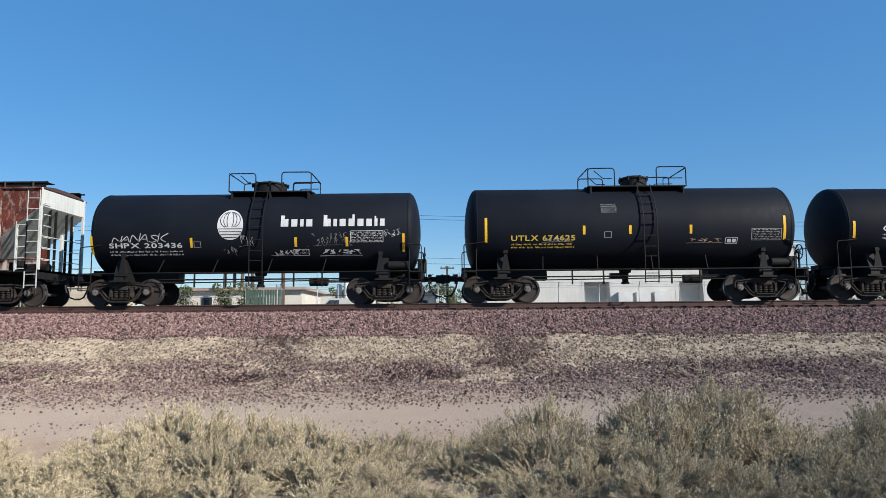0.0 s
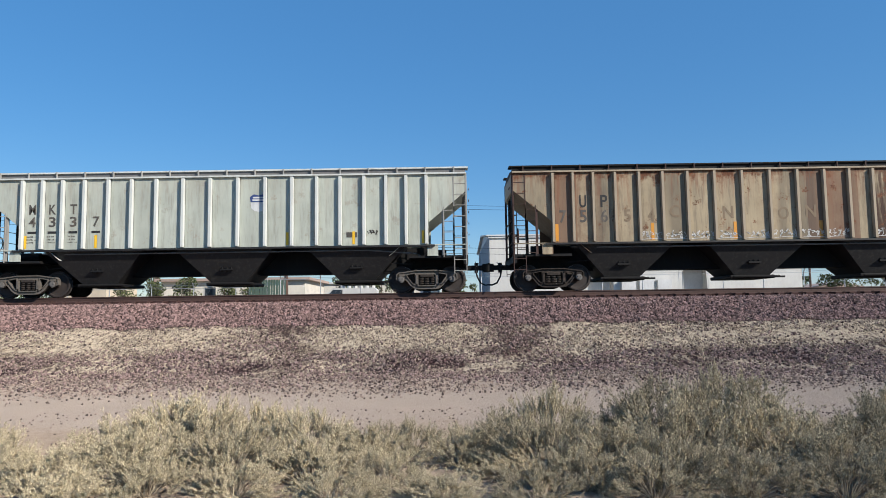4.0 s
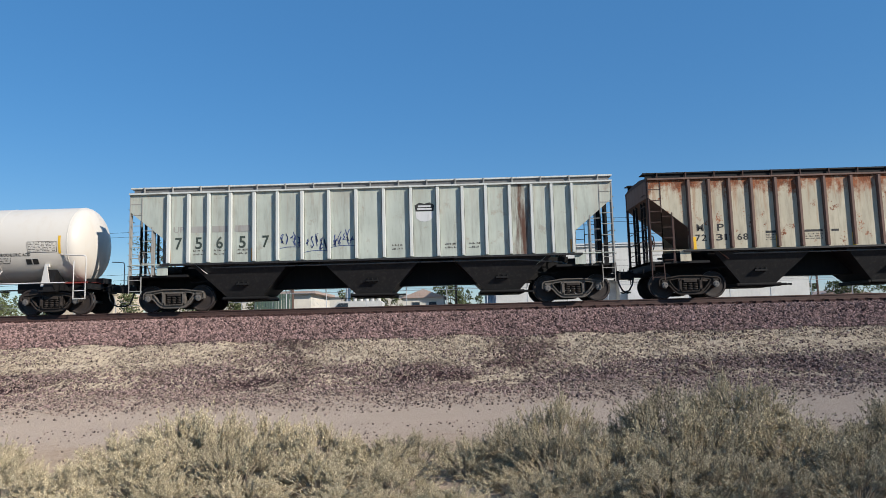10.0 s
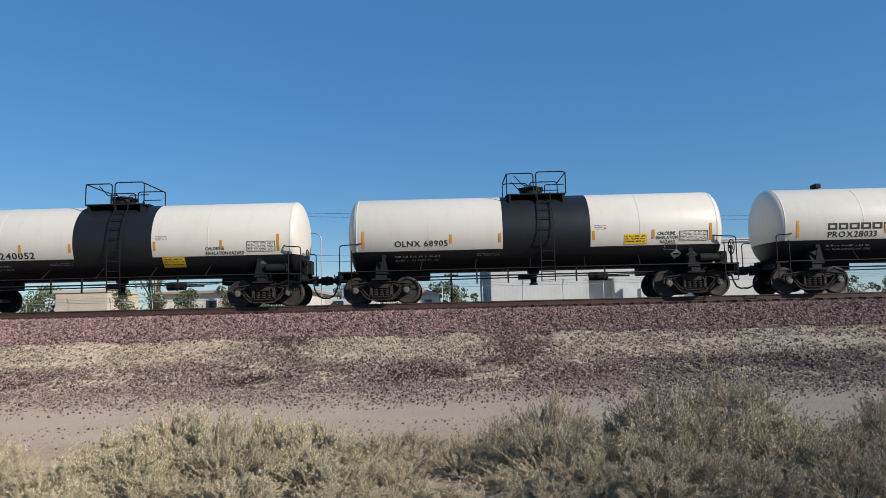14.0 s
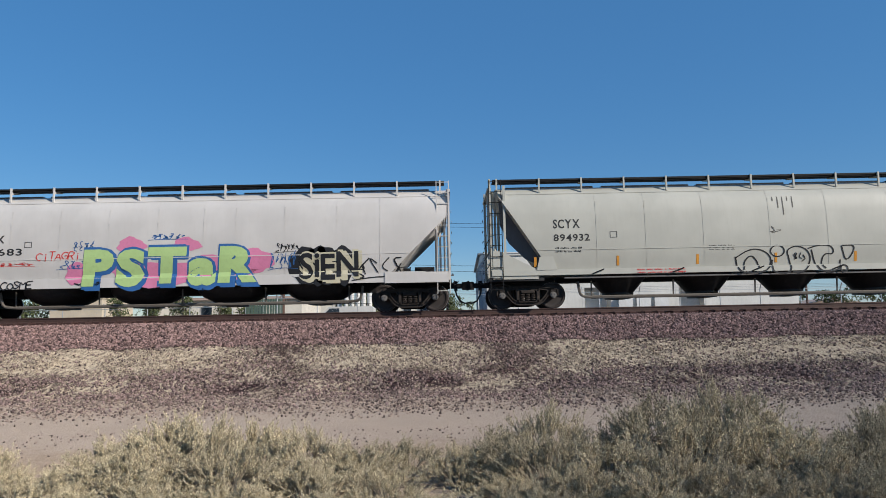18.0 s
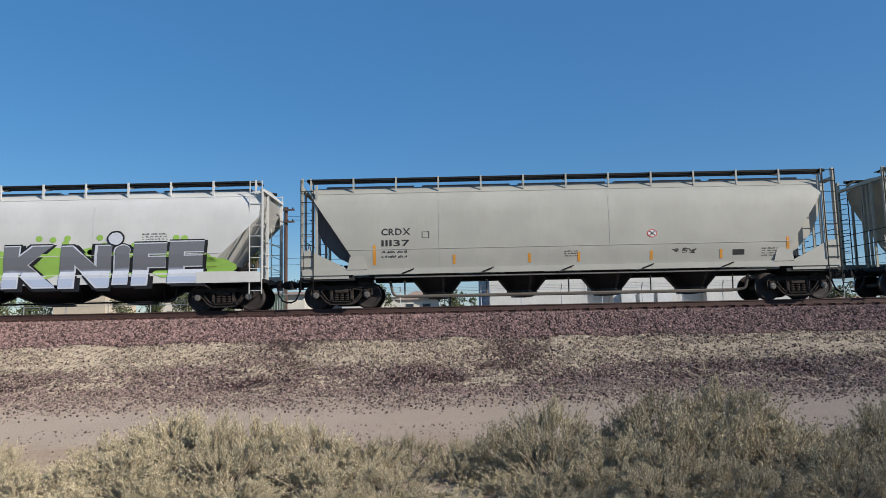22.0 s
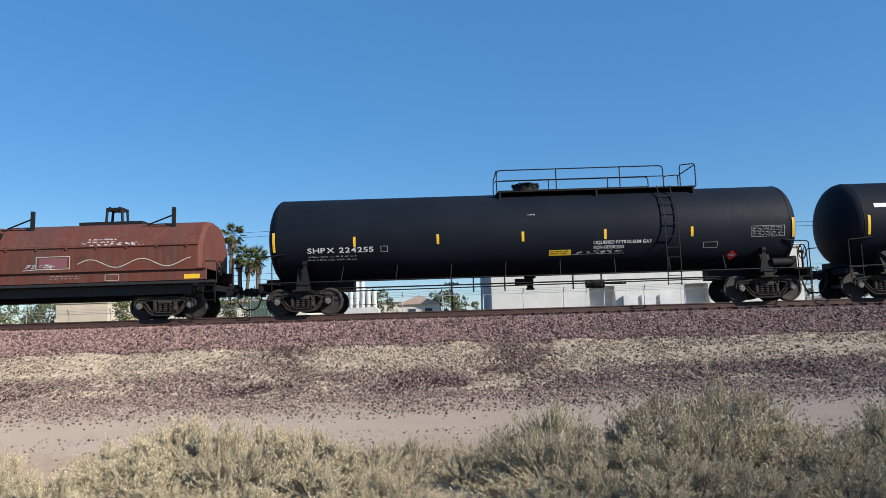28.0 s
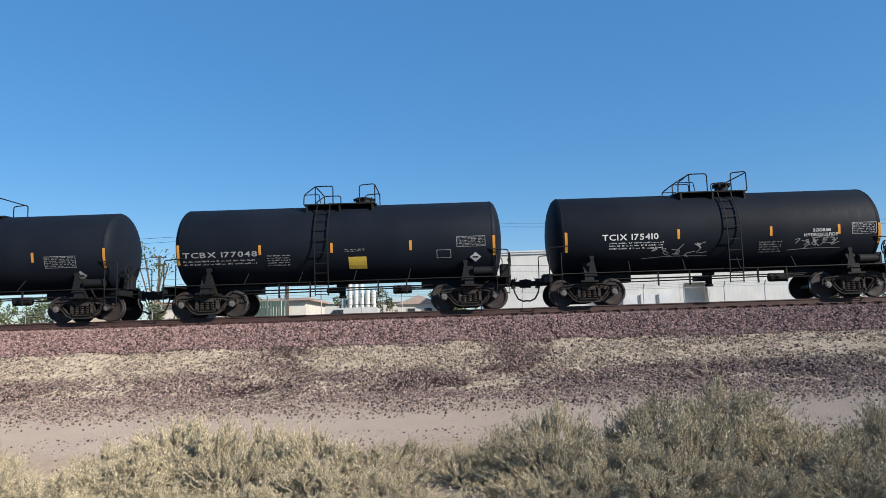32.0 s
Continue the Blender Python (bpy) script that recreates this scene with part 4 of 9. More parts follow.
def round_hopper(label, body, half, centre, reach, end="slope", bays=4, tone="dark", seams=(), sill=True, trim=None, dark_end=None, pipe=True):
    """Covered hopper with curved smooth sides, a deep side sill, cone outlets and open ends."""
    car = thing("covered_hopper_car", label, "hopper car", "freight train")
    trim = trim or body
    foot = 1.14 if pipe == "flat" else 1.12 if end == "slope" else 0.98
    # where the body ends, at each height
    def reach_at(z):
        if end == "slope":
            return half - 0.35 - max(0.0, (3.95 - z)) * 0.66
        return half - 0.12 if z > 3.25 else half - 0.12 - (3.25 - z) * 1.02
    bm = bmesh.new()
    ring_xs = [-1.0, *[i / 12 for i in range(-11, 12)], 1.0]
    prof = [(y, z) for y, z in CYL_PROFILE]
    full = [(-y, z) for y, z in reversed(prof)] + prof[1:]
    rings = [[bm.verts.new((f * reach_at(z), y, z)) for y, z in full] for f in ring_xs]
    for a, b in zip(rings, rings[1:]):
        for i in range(len(full) - 1):
            bm.faces.new((a[i], a[i + 1], b[i + 1], b[i]))
    bm.faces.new(rings[0])
    bm.faces.new(list(reversed(rings[-1])))
    part("hopper_body", bm, body, car, smooth=True)
    for x in seams:
        for s in (-1, 1):
            bm = bmesh.new()
            a = [(x, s * (y + 0.006), z) for y, z in CYL_PROFILE[3:]]
            for p, q in zip(a, a[1:]):
                bm.faces.new([bm.verts.new(v) for v in ((p[0] - 0.02, p[1], p[2]), (p[0] + 0.02, p[1], p[2]), (q[0] + 0.02, q[1], q[2]), (q[0] - 0.02, q[1], q[2]))])
            bmesh.ops.remove_doubles(bm, verts=bm.verts[:], dist=0.0005)
            part("weld_seam", bm, trim, car)
    for s in (-1, 1):
        for z, e in ((3.98, reach_at(3.98)), (1.97, reach_at(1.97))):
            bm = bmesh.new()
            y = -round_side(z) + 0.004
            box(bm, -e, e, s * (y - 0.03), s * (y + 0.008), z, z + 0.022)
            part("side_seam", bm, trim, car)
    if end == "slope":
        bm = bmesh.new()
        tube(bm, [(-half + 2.6, -1.40, foot - 0.10), (half - 2.6, -1.40, foot - 0.10)], 0.032, 6)
        part("train_line", bm, GRATING, car)
        for k in range(-2, 3):
            bm = bmesh.new()
            tube(bm, [(k * 2.75 - 0.3, -1.53, foot + 0.02), (k * 2.75 + 0.1, -1.55, foot + 0.17)], 0.022, 5)
            part("sill_bracket", bm, BLACK_STEEL, car)
    for s in (-1, 1):
        bm = bmesh.new()
        prism(bm, [(-half + 0.1, foot), (half - 0.1, foot), (half - 0.1, 1.32), (-half + 0.1, 1.32)], s * 1.50, s * 1.46)
        box(bm, -half + 0.1, half - 0.1, s * 1.38, s * 1.46, foot, foot + 0.04)
        part("side_sill", bm, trim, car)
        bm = bmesh.new()
        box(bm, -half + 0.2, half - 0.2, s * 0.72, s * 1.20, 4.47, 4.495)
        box(bm, -half + 0.2, half - 0.2, s * 1.16, s * 1.20, 4.46, 4.56)
        part("running_board", bm, BLACK_STEEL, car)
        n = int(half * 2 / 1.55)
        for i in range(n + 1):
            bm = bmesh.new()
            x = -half + 0.35 + i * (2 * half - 0.7) / n
            box(bm, x - 0.028, x + 0.028, s * 1.19, s * 1.25, 4.06, 4.58)
            prism(bm, [(s * 1.18, 4.43), (s * 0.72, 4.49), (s * 0.72, 4.45), (s * 1.18, 4.35)], x - 0.03, x + 0.03, "yz")
            part("walkway_post", bm, trim, car)
    bm = bmesh.new()
    n = 5
    for i in range(n):
        x = (i - (n - 1) / 2) * (half * 2 - 1.2) / n
        w = (half * 2 - 1.2) / n
        rounded(bm, x - w * 0.46, x + w * 0.46, -0.34, 0.34, 4.34, 4.45, 0.03)
    part("roof_hatch", bm, BLACK_STEEL, car)
    for s in (-1, 1):
        # end frame: platform, posts, ladder, shear plate
        bm = bmesh.new()
        box(bm, s * (half - 1.9), s * half, -1.42, 1.42, 0.94, 1.06)
        box(bm, s * (half - 2.4), s * (reach - 0.75), -0.32, 0.32, 0.78, 1.10)
        part("end_platform", bm, BLACK_STEEL if end != "slope" else UNDER_STEEL, car)
        posts = [(0.12, y, 0.05, 4.54 if end == "slope" else 4.2) for y in (-1.40, 1.40)] + [(0.10 + 0.16 * k, y, 0.03, 4.2) for k, y in enumerate((-0.7, -0.2, 0.3, 0.7))]
        if end == "slope":
            posts += [(0.62, y, 0.035, 4.3) for y in (-1.40, 1.40)]
        for back, y, w, z in posts:
            bm = bmesh.new()
            box(bm, s * (half - back), s * (half - back + 0.08), y - w, y + w, 1.06, z)
            part("end_post", bm, trim, car)
        bm = bmesh.new()
        box(bm, s * (half - 0.14), s * (half - 0.0), -1.42, 1.42, 4.12, 4.22)
        part("end_beam", bm, trim, car)
        bm = bmesh.new()
        for y in (-1.5, 1.5):
            ladder(bm, s * (half - 0.48), s * (half - 0.05), y, 0.55, 4.5)
        for z in (1.5, 1.95, 2.4):
            tube(bm, [(s * (half - 0.02), -1.4, z), (s * (half - 0.02), 1.4, z)], 0.016, 4)
        for z in (1.4, 1.8, 2.2, 2.6, 3.0, 3.4, 3.8):
            tube(bm, [(s * (half + 0.05), 0.7, z), (s * (half + 0.05), 1.2, z)], 0.016, 4)
        part("end_ladder", bm, BLACK_STEEL if end == "slope" else trim, car)
        bm = bmesh.new()
        if end == "slope":
            prism(bm, [(s * (half - 2.35), 1.30), (s * (half - 1.65), 1.30), (s * (half - 1.75), 1.75), (s * (half - 2.2), 1.8)], -1.52, -1.46)
        else:
            prism(bm, [(s * (half - 0.1), 0.95), (s * (half - 2.3), 0.95), (s * (half - 2.3), 1.34), (s * (half - 1.0), 1.34), (s * (half - 0.1), 1.2)], -1.53, -1.49)
        part("shear_plate", bm, trim, car)
        if end == "slope":
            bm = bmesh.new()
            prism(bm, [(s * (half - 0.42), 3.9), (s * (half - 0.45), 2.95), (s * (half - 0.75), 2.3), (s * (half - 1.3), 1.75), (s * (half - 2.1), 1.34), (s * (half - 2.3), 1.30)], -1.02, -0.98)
            # left web gets a dark colour that stands in for its shade
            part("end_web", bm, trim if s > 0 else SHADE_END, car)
            bm = bmesh.new()
            prism(bm, [(s * (half - 0.14), 1.0), (s * (half - 0.14), 2.0), (s * (half - 0.35), 2.0), (s * (half - 1.7), 1.32), (s * (half - 1.7), 1.0)], -1.46, -1.43)
            part("end_gusset", bm, trim, car)
        # added panel, coloured dark where the left end lies in shade
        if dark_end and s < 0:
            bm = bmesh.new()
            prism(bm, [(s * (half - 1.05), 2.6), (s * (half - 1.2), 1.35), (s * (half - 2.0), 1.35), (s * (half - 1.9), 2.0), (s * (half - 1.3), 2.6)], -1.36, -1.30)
            part("end_shade_panel", bm, dark_end, car)
        bm = bmesh.new()
        lathe(bm, [(s * (half - 1.3), 0.17), (s * (half - 0.6), 0.17)], 12, "x", (0, -0.5, 1.4))
        box(bm, s * (half - 1.7), s * (half - 1.45), -0.9, -0.5, 1.06, 1.5)
        part("brake_gear", bm, BLACK_STEEL, car)
    brake_wheel(car, -half + 0.25, -1.0, 1.95, trim)
    span = (2 * half - 6.9) / bays
    for i in range(bays):
        x = (i - (bays - 1) / 2) * span * 1.04
        bm = bmesh.new()
        w = span * (0.56 if pipe is not True else 0.36 if end == "slope" else 0.44)
        prof = [(1.14, 1.0), (0.62, 0.60), (0.52, 0.52), (0.46, 0.52)] if end == "slope" else [(0.98, 1.0), (0.80, 0.96), (0.62, 0.80), (0.46, 0.55), (0.38, 0.36)] if pipe != "flat" else [(0.98, 1.0), (0.40, 0.42), (0.38, 0.42)]
        k = 20
        rings = [[bm.verts.new((x + w * f * math.cos(a), 1.30 * f * math.sin(a), z)) for a in (j * math.tau / k for j in range(k))] for z, f in prof]
        for a, b in zip(rings, rings[1:]):
            for j in range(k):
                bm.faces.new((a[j], b[j], b[(j + 1) % k], a[(j + 1) % k]))
        bm.faces.new(list(rings[-1]))
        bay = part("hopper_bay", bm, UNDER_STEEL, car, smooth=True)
        bm = bmesh.new()
        lathe(bm, [(0.28, 0.2), (0.40, 0.24)], 12, "z", (x, 0, 0))
        box(bm, x - 0.35, x + 0.35, -0.55, 0.55, 0.30, 0.38)
        part("outlet_gate", bm, GRATING if pipe != "flat" else BLACK_STEEL, bay)
    bm = bmesh.new()
    w = half - 3.6
    tube(bm, [(-w, -0.95, 0.36), (w, -0.95, 0.36)], 0.06 if pipe else 0.03, 6)
    for i in range(5):
        x = -w + i * 2 * w / 4
        tube(bm, [(x, -1.0, 0.92), (x, -0.95, 0.36)], 0.028, 5)
    tube(bm, bent([(-w - 0.5, -1.1, 0.9), (-w - 0.4, -1.05, 0.40), (-w, -0.95, 0.36)], 0.15), 0.05, 6)
    tube(bm, bent([(w + 0.5, -1.1, 0.9), (w + 0.4, -1.05, 0.40), (w, -0.95, 0.36)], 0.15), 0.05, 6)
    part("outlet_pipe", bm, BLACK_STEEL if pipe is not True else TRUCK_PALE, car, smooth=True)
    bm = bmesh.new()
    box(bm, -half + 2.5, half - 2.5, -0.28, 0.28, 0.92 if end == "slope" else 0.72, 1.1)
    part("center_sill", bm, BLACK_STEEL, car)
    running_gear(car, centre, reach, tone)
    return car

# ================= gondola =================
GON_RIBS = [0.45, 1.35, 2.25, 3.20, 4.15, 5.08, 6.10, 7.32, 8.64, 9.58]


def gondola(label):
    car = thing("gondola_car", label, "gondola car", "freight train")
    body = BLACK_GLOSS
    for s in (-1, 1):
        bm = bmesh.new()
        prism(bm, [(-10.3, 1.10), (-8.2, 1.08), (-7.2, 0.80), (7.2, 0.80), (8.2, 1.08), (10.3, 1.10), (10.3, 2.70), (-10.3, 2.70)], s * 1.45, s * 1.41)
        part("side_wall", bm, body, car)
        bm = bmesh.new()
        rounded(bm, -10.35, 10.35, s * 1.36, s * 1.56, 2.62, 2.77, 0.02)
        part("top_chord", bm, body, car)
        bm = bmesh.new()
        box(bm, -7.2, 7.2, s * 1.44, s * 1.60, 0.80, 0.90)
        box(bm, -10.3, -7.9, s * 1.44, s * 1.56, 1.08, 1.18)
        box(bm, 7.9, 10.3, s * 1.44, s * 1.56, 1.08, 1.18)
        part("side_sill", bm, body, car)
        for k in GON_RIBS:
            for x in (-k, k):
                bm = bmesh.new()
                z0 = 0.84 if k < 7 else 1.12
                vs = [[bm.verts.new((x + dx * w, s * (1.45 + d), z)) for dx, d in ((-1, 0), (-0.6, depth), (0.6, depth), (1, 0))] for z, w, depth in ((z0, 0.13, 0.17), (2.62, 0.06, 0.08))]
                for i in range(3):
                    bm.faces.new((vs[0][i], vs[0][i + 1], vs[1][i + 1], vs[1][i]))
                bm.faces.new(vs[0])
                bm.faces.new(vs[1])
                part("side_post", bm, body, car)
        bm = bmesh.new()
        prism(bm, [(-1.41, 0.95), (1.41, 0.95), (1.41, 2.72), (-1.41, 2.72)], s * 10.3, s * 10.22, "yz")
        for z in (1.3, 1.7, 2.1, 2.45):
            box(bm, s * 10.3, s * 10.42, -1.40, 1.40, z - 0.06, z + 0.06)
        part("end_wall", bm, body, car)
        bm = bmesh.new()
        ladder(bm, s * 9.75, s * 10.22, -1.6, 0.52, 2.6)
        ladder(bm, s * 9.75, s * 10.22, 1.6, 0.52, 2.6)
        part("end_ladder", bm, body, car)
        bm = bmesh.new()
        box(bm, s * 7.0, s * 10.6, -0.35, 0.35, 0.74, 1.1)
        box(bm, s * 8.45, s * 8.85, -1.4, 1.4, 0.82, 1.1)
        part("stub_sill", bm, BLACK_STEEL, car)
        bm = bmesh.new()
        n = 62
        for i in range(n):
            x = -10.1 + i * 20.2 / (n - 1)
            quad(bm, x - 0.05, x + 0.05, 2.52, 2.575)
        for v in bm.verts:
            v.co.y = s * 1.456
        part("rivet_marks", bm, WHITE_LETTER, car, "row of small white painted marks", kind="stuff")
    bm = bmesh.new()
    box(bm, -10.25, 10.25, -1.41, 1.41, 1.06, 1.12)
    part("floor", bm, UNDER_STEEL, car)
    bm = bmesh.new()
    box(bm, -7.4, 7.4, -0.3, 0.3, 0.62, 1.0)
    box(bm, -0.9, 0.1, -1.0, -0.4, 0.5, 0.8)
    tube(bm, [(-7, -0.9, 0.62), (7, -0.9, 0.62)], 0.025, 5)
    for x in (-4.6, -1.6, 1.3, 4.7):
        box(bm, x - 0.04, x + 0.04, -1.4, -1.36, 0.45, 0.82)
    part("center_sill", bm, BLACK_STEEL, car)
    brake_wheel(car, -10.5, -0.9, 1.95)
    running_gear(car, 8.65, 10.85, "dark")
    return car


# ================= coil car =================
COIL_RED = rusty_paint("coil_cover_red", (0.135, 0.041, 0.028), 4.6, 0.5, 0.6, (0.07, 0.024, 0.018), None, 0.3, 0.5)
COVER = [(-1.46, 1.74), (-1.46, 2.62), (-1.36, 2.74), (-1.02, 3.22), (-0.62, 3.46), (0.0, 3.52), (0.62, 3.46), (1.02, 3.22), (1.36, 2.74), (1.46, 2.62), (1.46, 1.74)]


def coil_side(z):
    return -float(np.interp(z, [1.74, 2.62, 2.74, 3.22, 3.46, 3.52], [1.46, 1.46, 1.36, 1.02, 0.62, 0.05]))


def coil_car(label):
    car = thing("coil_car", label, "coil car", "freight train")
    for s, x0, x1 in ((-1, -7.42, -0.10), (1, 0.10, 7.42)):
        bm = bmesh.new()
        rings = [[bm.verts.new((x, y * k, 1.74 + (z - 1.74) * (k if z > 2 else 1))) for y, z in COVER] for x, k in ((x0, 0.93), (x0 + 0.12, 1.0), (x1 - 0.12, 1.0), (x1, 0.93))]
        for a, b in zip(rings, rings[1:]):
            for i in range(len(COVER) - 1):
                bm.faces.new((a[i], a[i + 1], b[i + 1], b[i]))
        bm.faces.new(rings[0])
        bm.faces.new(list(reversed(rings[-1])))
        cover = part("coil_cover", bm, COIL_RED, car, "rust-red steel hood over the coils", smooth=True)
        bm = bmesh.new()
        tube(bm, [(x0 + 0.1, -1.47, 2.56), (x1 - 0.1, -1.47, 2.56)], 0.035, 5)
        for i in range(7):
            x = x0 + 0.5 + i * 1.05
            box(bm, x - 0.03, x + 0.03, -1.50, -1.42, 2.48, 2.64)
        part("cover_rib", bm, COIL_RED, cover)
        bm = bmesh.new()
        m = (x0 + x1) / 2
        box(bm, m - 1.15, m + 1.15, -0.5, 0.5, 3.48, 3.60)
        for dx in (-0.3, 0.3):
            for y in (-0.22, 0.22):
                tube(bm, bent([(m + dx, y, 3.58), (m + dx * 0.9, y, 4.12), (m + dx * 0.5, y, 4.16)], 0.1), 0.05, 6)
        box(bm, m - 0.3, m + 0.3, -0.26, 0.26, 4.06, 4.16)
        part("lifting_frame", bm, BLACK_STEEL, cover)
        for x, d in ((x0 + 1.05, 1), (x1 - 1.2, -1)):
            bm = bmesh.new()
            box(bm, x - 0.06, x + 0.06, -0.95, -0.85, 3.22, 3.98)
            tube(bm, [(x, -0.9, 3.72), (x - 1.0 * (1 if d > 0 else 1.0), -0.75, 3.40)], 0.03, 5)
            tube(bm, [(x, -0.9, 3.30), (x - 1.2, -0.8, 3.34)], 0.03, 5)
            part("stacking_guide", bm, BLACK_STEEL, cover)
    bm = bmesh.new()
    rounded(bm, -0.09, 0.07, -1.36, 1.36, 1.8, 3.2, 0.03)
    part("center_bulkhead", bm, BLACK_STEEL, car)
    for s in (-1, 1):
        bm = bmesh.new()
        prism(bm, [(-7.6, 1.32), (7.6, 1.32), (7.6, 1.72), (-7.6, 1.72)], s * 1.52, s * 1.40)
        box(bm, -7.6, 7.6, s * 1.38, s * 1.60, 1.69, 1.74)
        part("side_sill", bm, COIL_RED, car)
        bm = bmesh.new()
        box(bm, -7.9, 7.9, s * 1.30, s * 1.58, 1.20, 1.29)
        box(bm, -7.0, 7.0, s * 1.0, s * 1.2, 0.86, 1.22)
        part("lower_sill", bm, UNDER_STEEL, car)
        bm = bmesh.new()
        box(bm, s * 7.3, s * 8.0, -1.5, 1.5, 1.10, 1.18)
        box(bm, s * 4.6, s * 8.1, -0.35, 0.35, 0.76, 1.15)
        box(bm, s * 7.85, s * 8.0, -1.5, 1.5, 0.9, 1.18)
        part("end_platform", bm, BLACK_STEEL, car)
        bm = bmesh.new()
        for y in (-1.45, 1.45):
            tube(bm, bent([(s * 7.95, y, 1.15), (s * 7.95, y, 1.95), (s * 7.55, y, 1.95)], 0.1), 0.022, 5)
            ladder(bm, s * 7.5, s * 7.92, y * 1.04, 0.5, 1.2, 0.3)
        tube(bm, [(s * 8.35, -0.9, 1.0), (s * 8.35, -0.9, 2.05)], 0.035, 5)
        part("end_handrail", bm, BLACK_STEEL, car)
    bm = bmesh.new()
    box(bm, -6.9, 6.9, -1.3, 1.3, 1.18, 1.74)
    box(bm, -5.0, 5.0, -0.3, 0.3, 0.72, 1.2)
    tube(bm, [(-4.9, -0.8, 0.82), (4.9, -0.8, 0.82)], 0.03, 5)
    lathe(bm, [(0.4, 0.12), (1.1, 0.12)], 10, "x", (0, -0.7, 0.95))
    part("underframe", bm, BLACK_STEEL, car)
    brake_wheel(car, 7.85, -0.8, 1.75)
    running_gear(car, 6.02, 8.75, "dark")
    return car


# ================= the train =================
# travel of the train from the clip's start, by speeds in metres a second
SPEED_T = [-2, 0, 6, 10, 13, 19, 23, 28.5, 32, 36]
SPEED_V = [12.8, 12.86, 13.08, 13.2, 13.27, 13.42, 13.48, 13.5, 13.62, 13.65]
_ts = np.arange(-2, 36.001, 0.02)
_vs = np.interp(_ts, SPEED_T, SPEED_V)
_sum = np.concatenate(([0], np.cumsum((_vs[1:] + _vs[:-1]) * 0.01)))
_sum -= np.interp(0, _ts, _sum)


def travel(t):
    return float(np.interp(t, _ts, _sum))


def join_train(car, x):
    """Set a car on the rails; x is where its middle stands at the clip's start."""
    car.matrix_basis = pose(x, TRACK_Y, RAIL)
    CARS.append((car, x))
    return car


rnd = random.Random(5)

# --- black tank cars at the head
TANK_R, TANK_Z = 1.46, 2.62
TS = cyl(TANK_R, TANK_Z)


def short_tank(label, **kw):
    opts = dict(half=5.45, R=TANK_R, zc=TANK_Z, centre=4.6, reach=6.60, shell_mat=BLACK_TANK, head=0.40)
    opts.update(kw)
    return tank_car(label, **opts)


def marks(s, x, z, h, total, mat, seed, lines=2, w=None):
    """A car's running marks with the small weights below them."""
    return [("lettering", mat, text(s, x, z, h, total)), ("weight_stencil", mat, small_print(x, z - 0.12, (w or total), 0.10 * lines + 0.06, lines, seed))]


car = short_tank("black tank car with white lettering, yellow reflector strips")
reflectors(car, TS, (-5.3, -2.6, 0.4, 3.2, 5.3), 2.35, step=0.1, h=0.7)
print_on(car, TS, marks("GATX", -4.3, 2.62, 0.24, 1.3, WHITE_LETTER, 3), 0.12)
join_train(car, 19.55)

car = short_tank("black tank car with yellow lettering and black dome platform", plat=(-1.45, 2.05), man=0.42, man_r=0.48, man_h=0.46, lad=0.30, R=1.50, zc=2.66)
TS = cyl(1.50, 2.66)
reflectors(car, TS, (-5.15, 5.2), 2.28, step=0.1, h=0.98)
reflectors(car, TS, (-1.75, -0.15, 1.95), 2.58, step=0.1, h=0.38)
print_on(car, TS, marks("UTLX 674625", -4.28, 2.34, 0.22, 2.22, YELLOW_LETTER, 4), 0.12)
print_on(car, TS, [("stencil", DULL_LETTER, small_print(-1.12, 3.74, 0.55, 0.35, 5, 8)), ("stencil", DULL_LETTER, frame_box(-1.05, -0.8, 2.44, 2.70)),
                   ("sprayed_tag", DULL_LETTER, tag(-3.1, 2.28, 0.9, 0.18, 7, 9, 0.02)), ("stencil", WHITE_LETTER, many(frame_box(3.15, 3.58, 2.15, 2.40), patch(3.22, 3.35, 2.2, 2.34), patch(3.39, 3.52, 2.2, 2.34))),
                   ("faded_stencil", RUST_LETTER, tag(1.9, 2.2, 1.1, 0.2, 5, 12, 0.012))], 0.12)
data_panel(car, TS, 4.05, 5.1, 2.28, 2.78, DULL_LETTER, 5, 6, 0.12)
join_train(car, 6.62)

TS = cyl(TANK_R, TANK_Z)
car = short_tank("black tank car with white lettering and a round white shell emblem", plat=(-0.95, 1.98), man=0.30, man_r=0.60, man_h=0.42, lad=-0.02)
lower(1.0, 0.30)
reflectors(car, TS, (-5.9 + 0.35, 5.3), 2.30, step=0.1, h=0.75)
reflectors(car, TS, (-2.08, 1.55, 3.33), 2.55, step=0.1, h=0.4)
print_on(car, TS, marks("SHPX 203436", -4.95, 2.55, 0.20, 2.55, WHITE_LETTER, 21) + [
    ("sprayed_tag", WHITE_LETTER, sprayed("NANASK", -4.85, 2.80, 1.9, 0.30, 31, 0.024, 0.3)), ("sprayed_tag", WHITE_LETTER, many(tag(0.75, 2.2, 0.9, 0.22, 5, 32, 0.02), tag(2.5, 2.18, 1.3, 0.26, 6, 33, 0.03), tag(4.6, 2.9, 0.6, 0.3, 4, 34, 0.015))),
    ("faded_stencil", DULL_LETTER, many(tag(2.1, 2.6, 1.4, 0.5, 9, 35, 0.01), tag(-1.0, 2.2, 0.5, 0.4, 4, 36, 0.015), tag(-0.4, 2.6, 0.5, 0.6, 5, 37, 0.02), frame_box(-2.0, -1.75, 2.55, 2.80))),
    ("stencil", WHITE_LETTER, many(frame_box(1.45, 2.0, 2.18, 2.45), small_print(1.5, 2.40, 0.45, 0.18, 2, 40)))], 0.12)
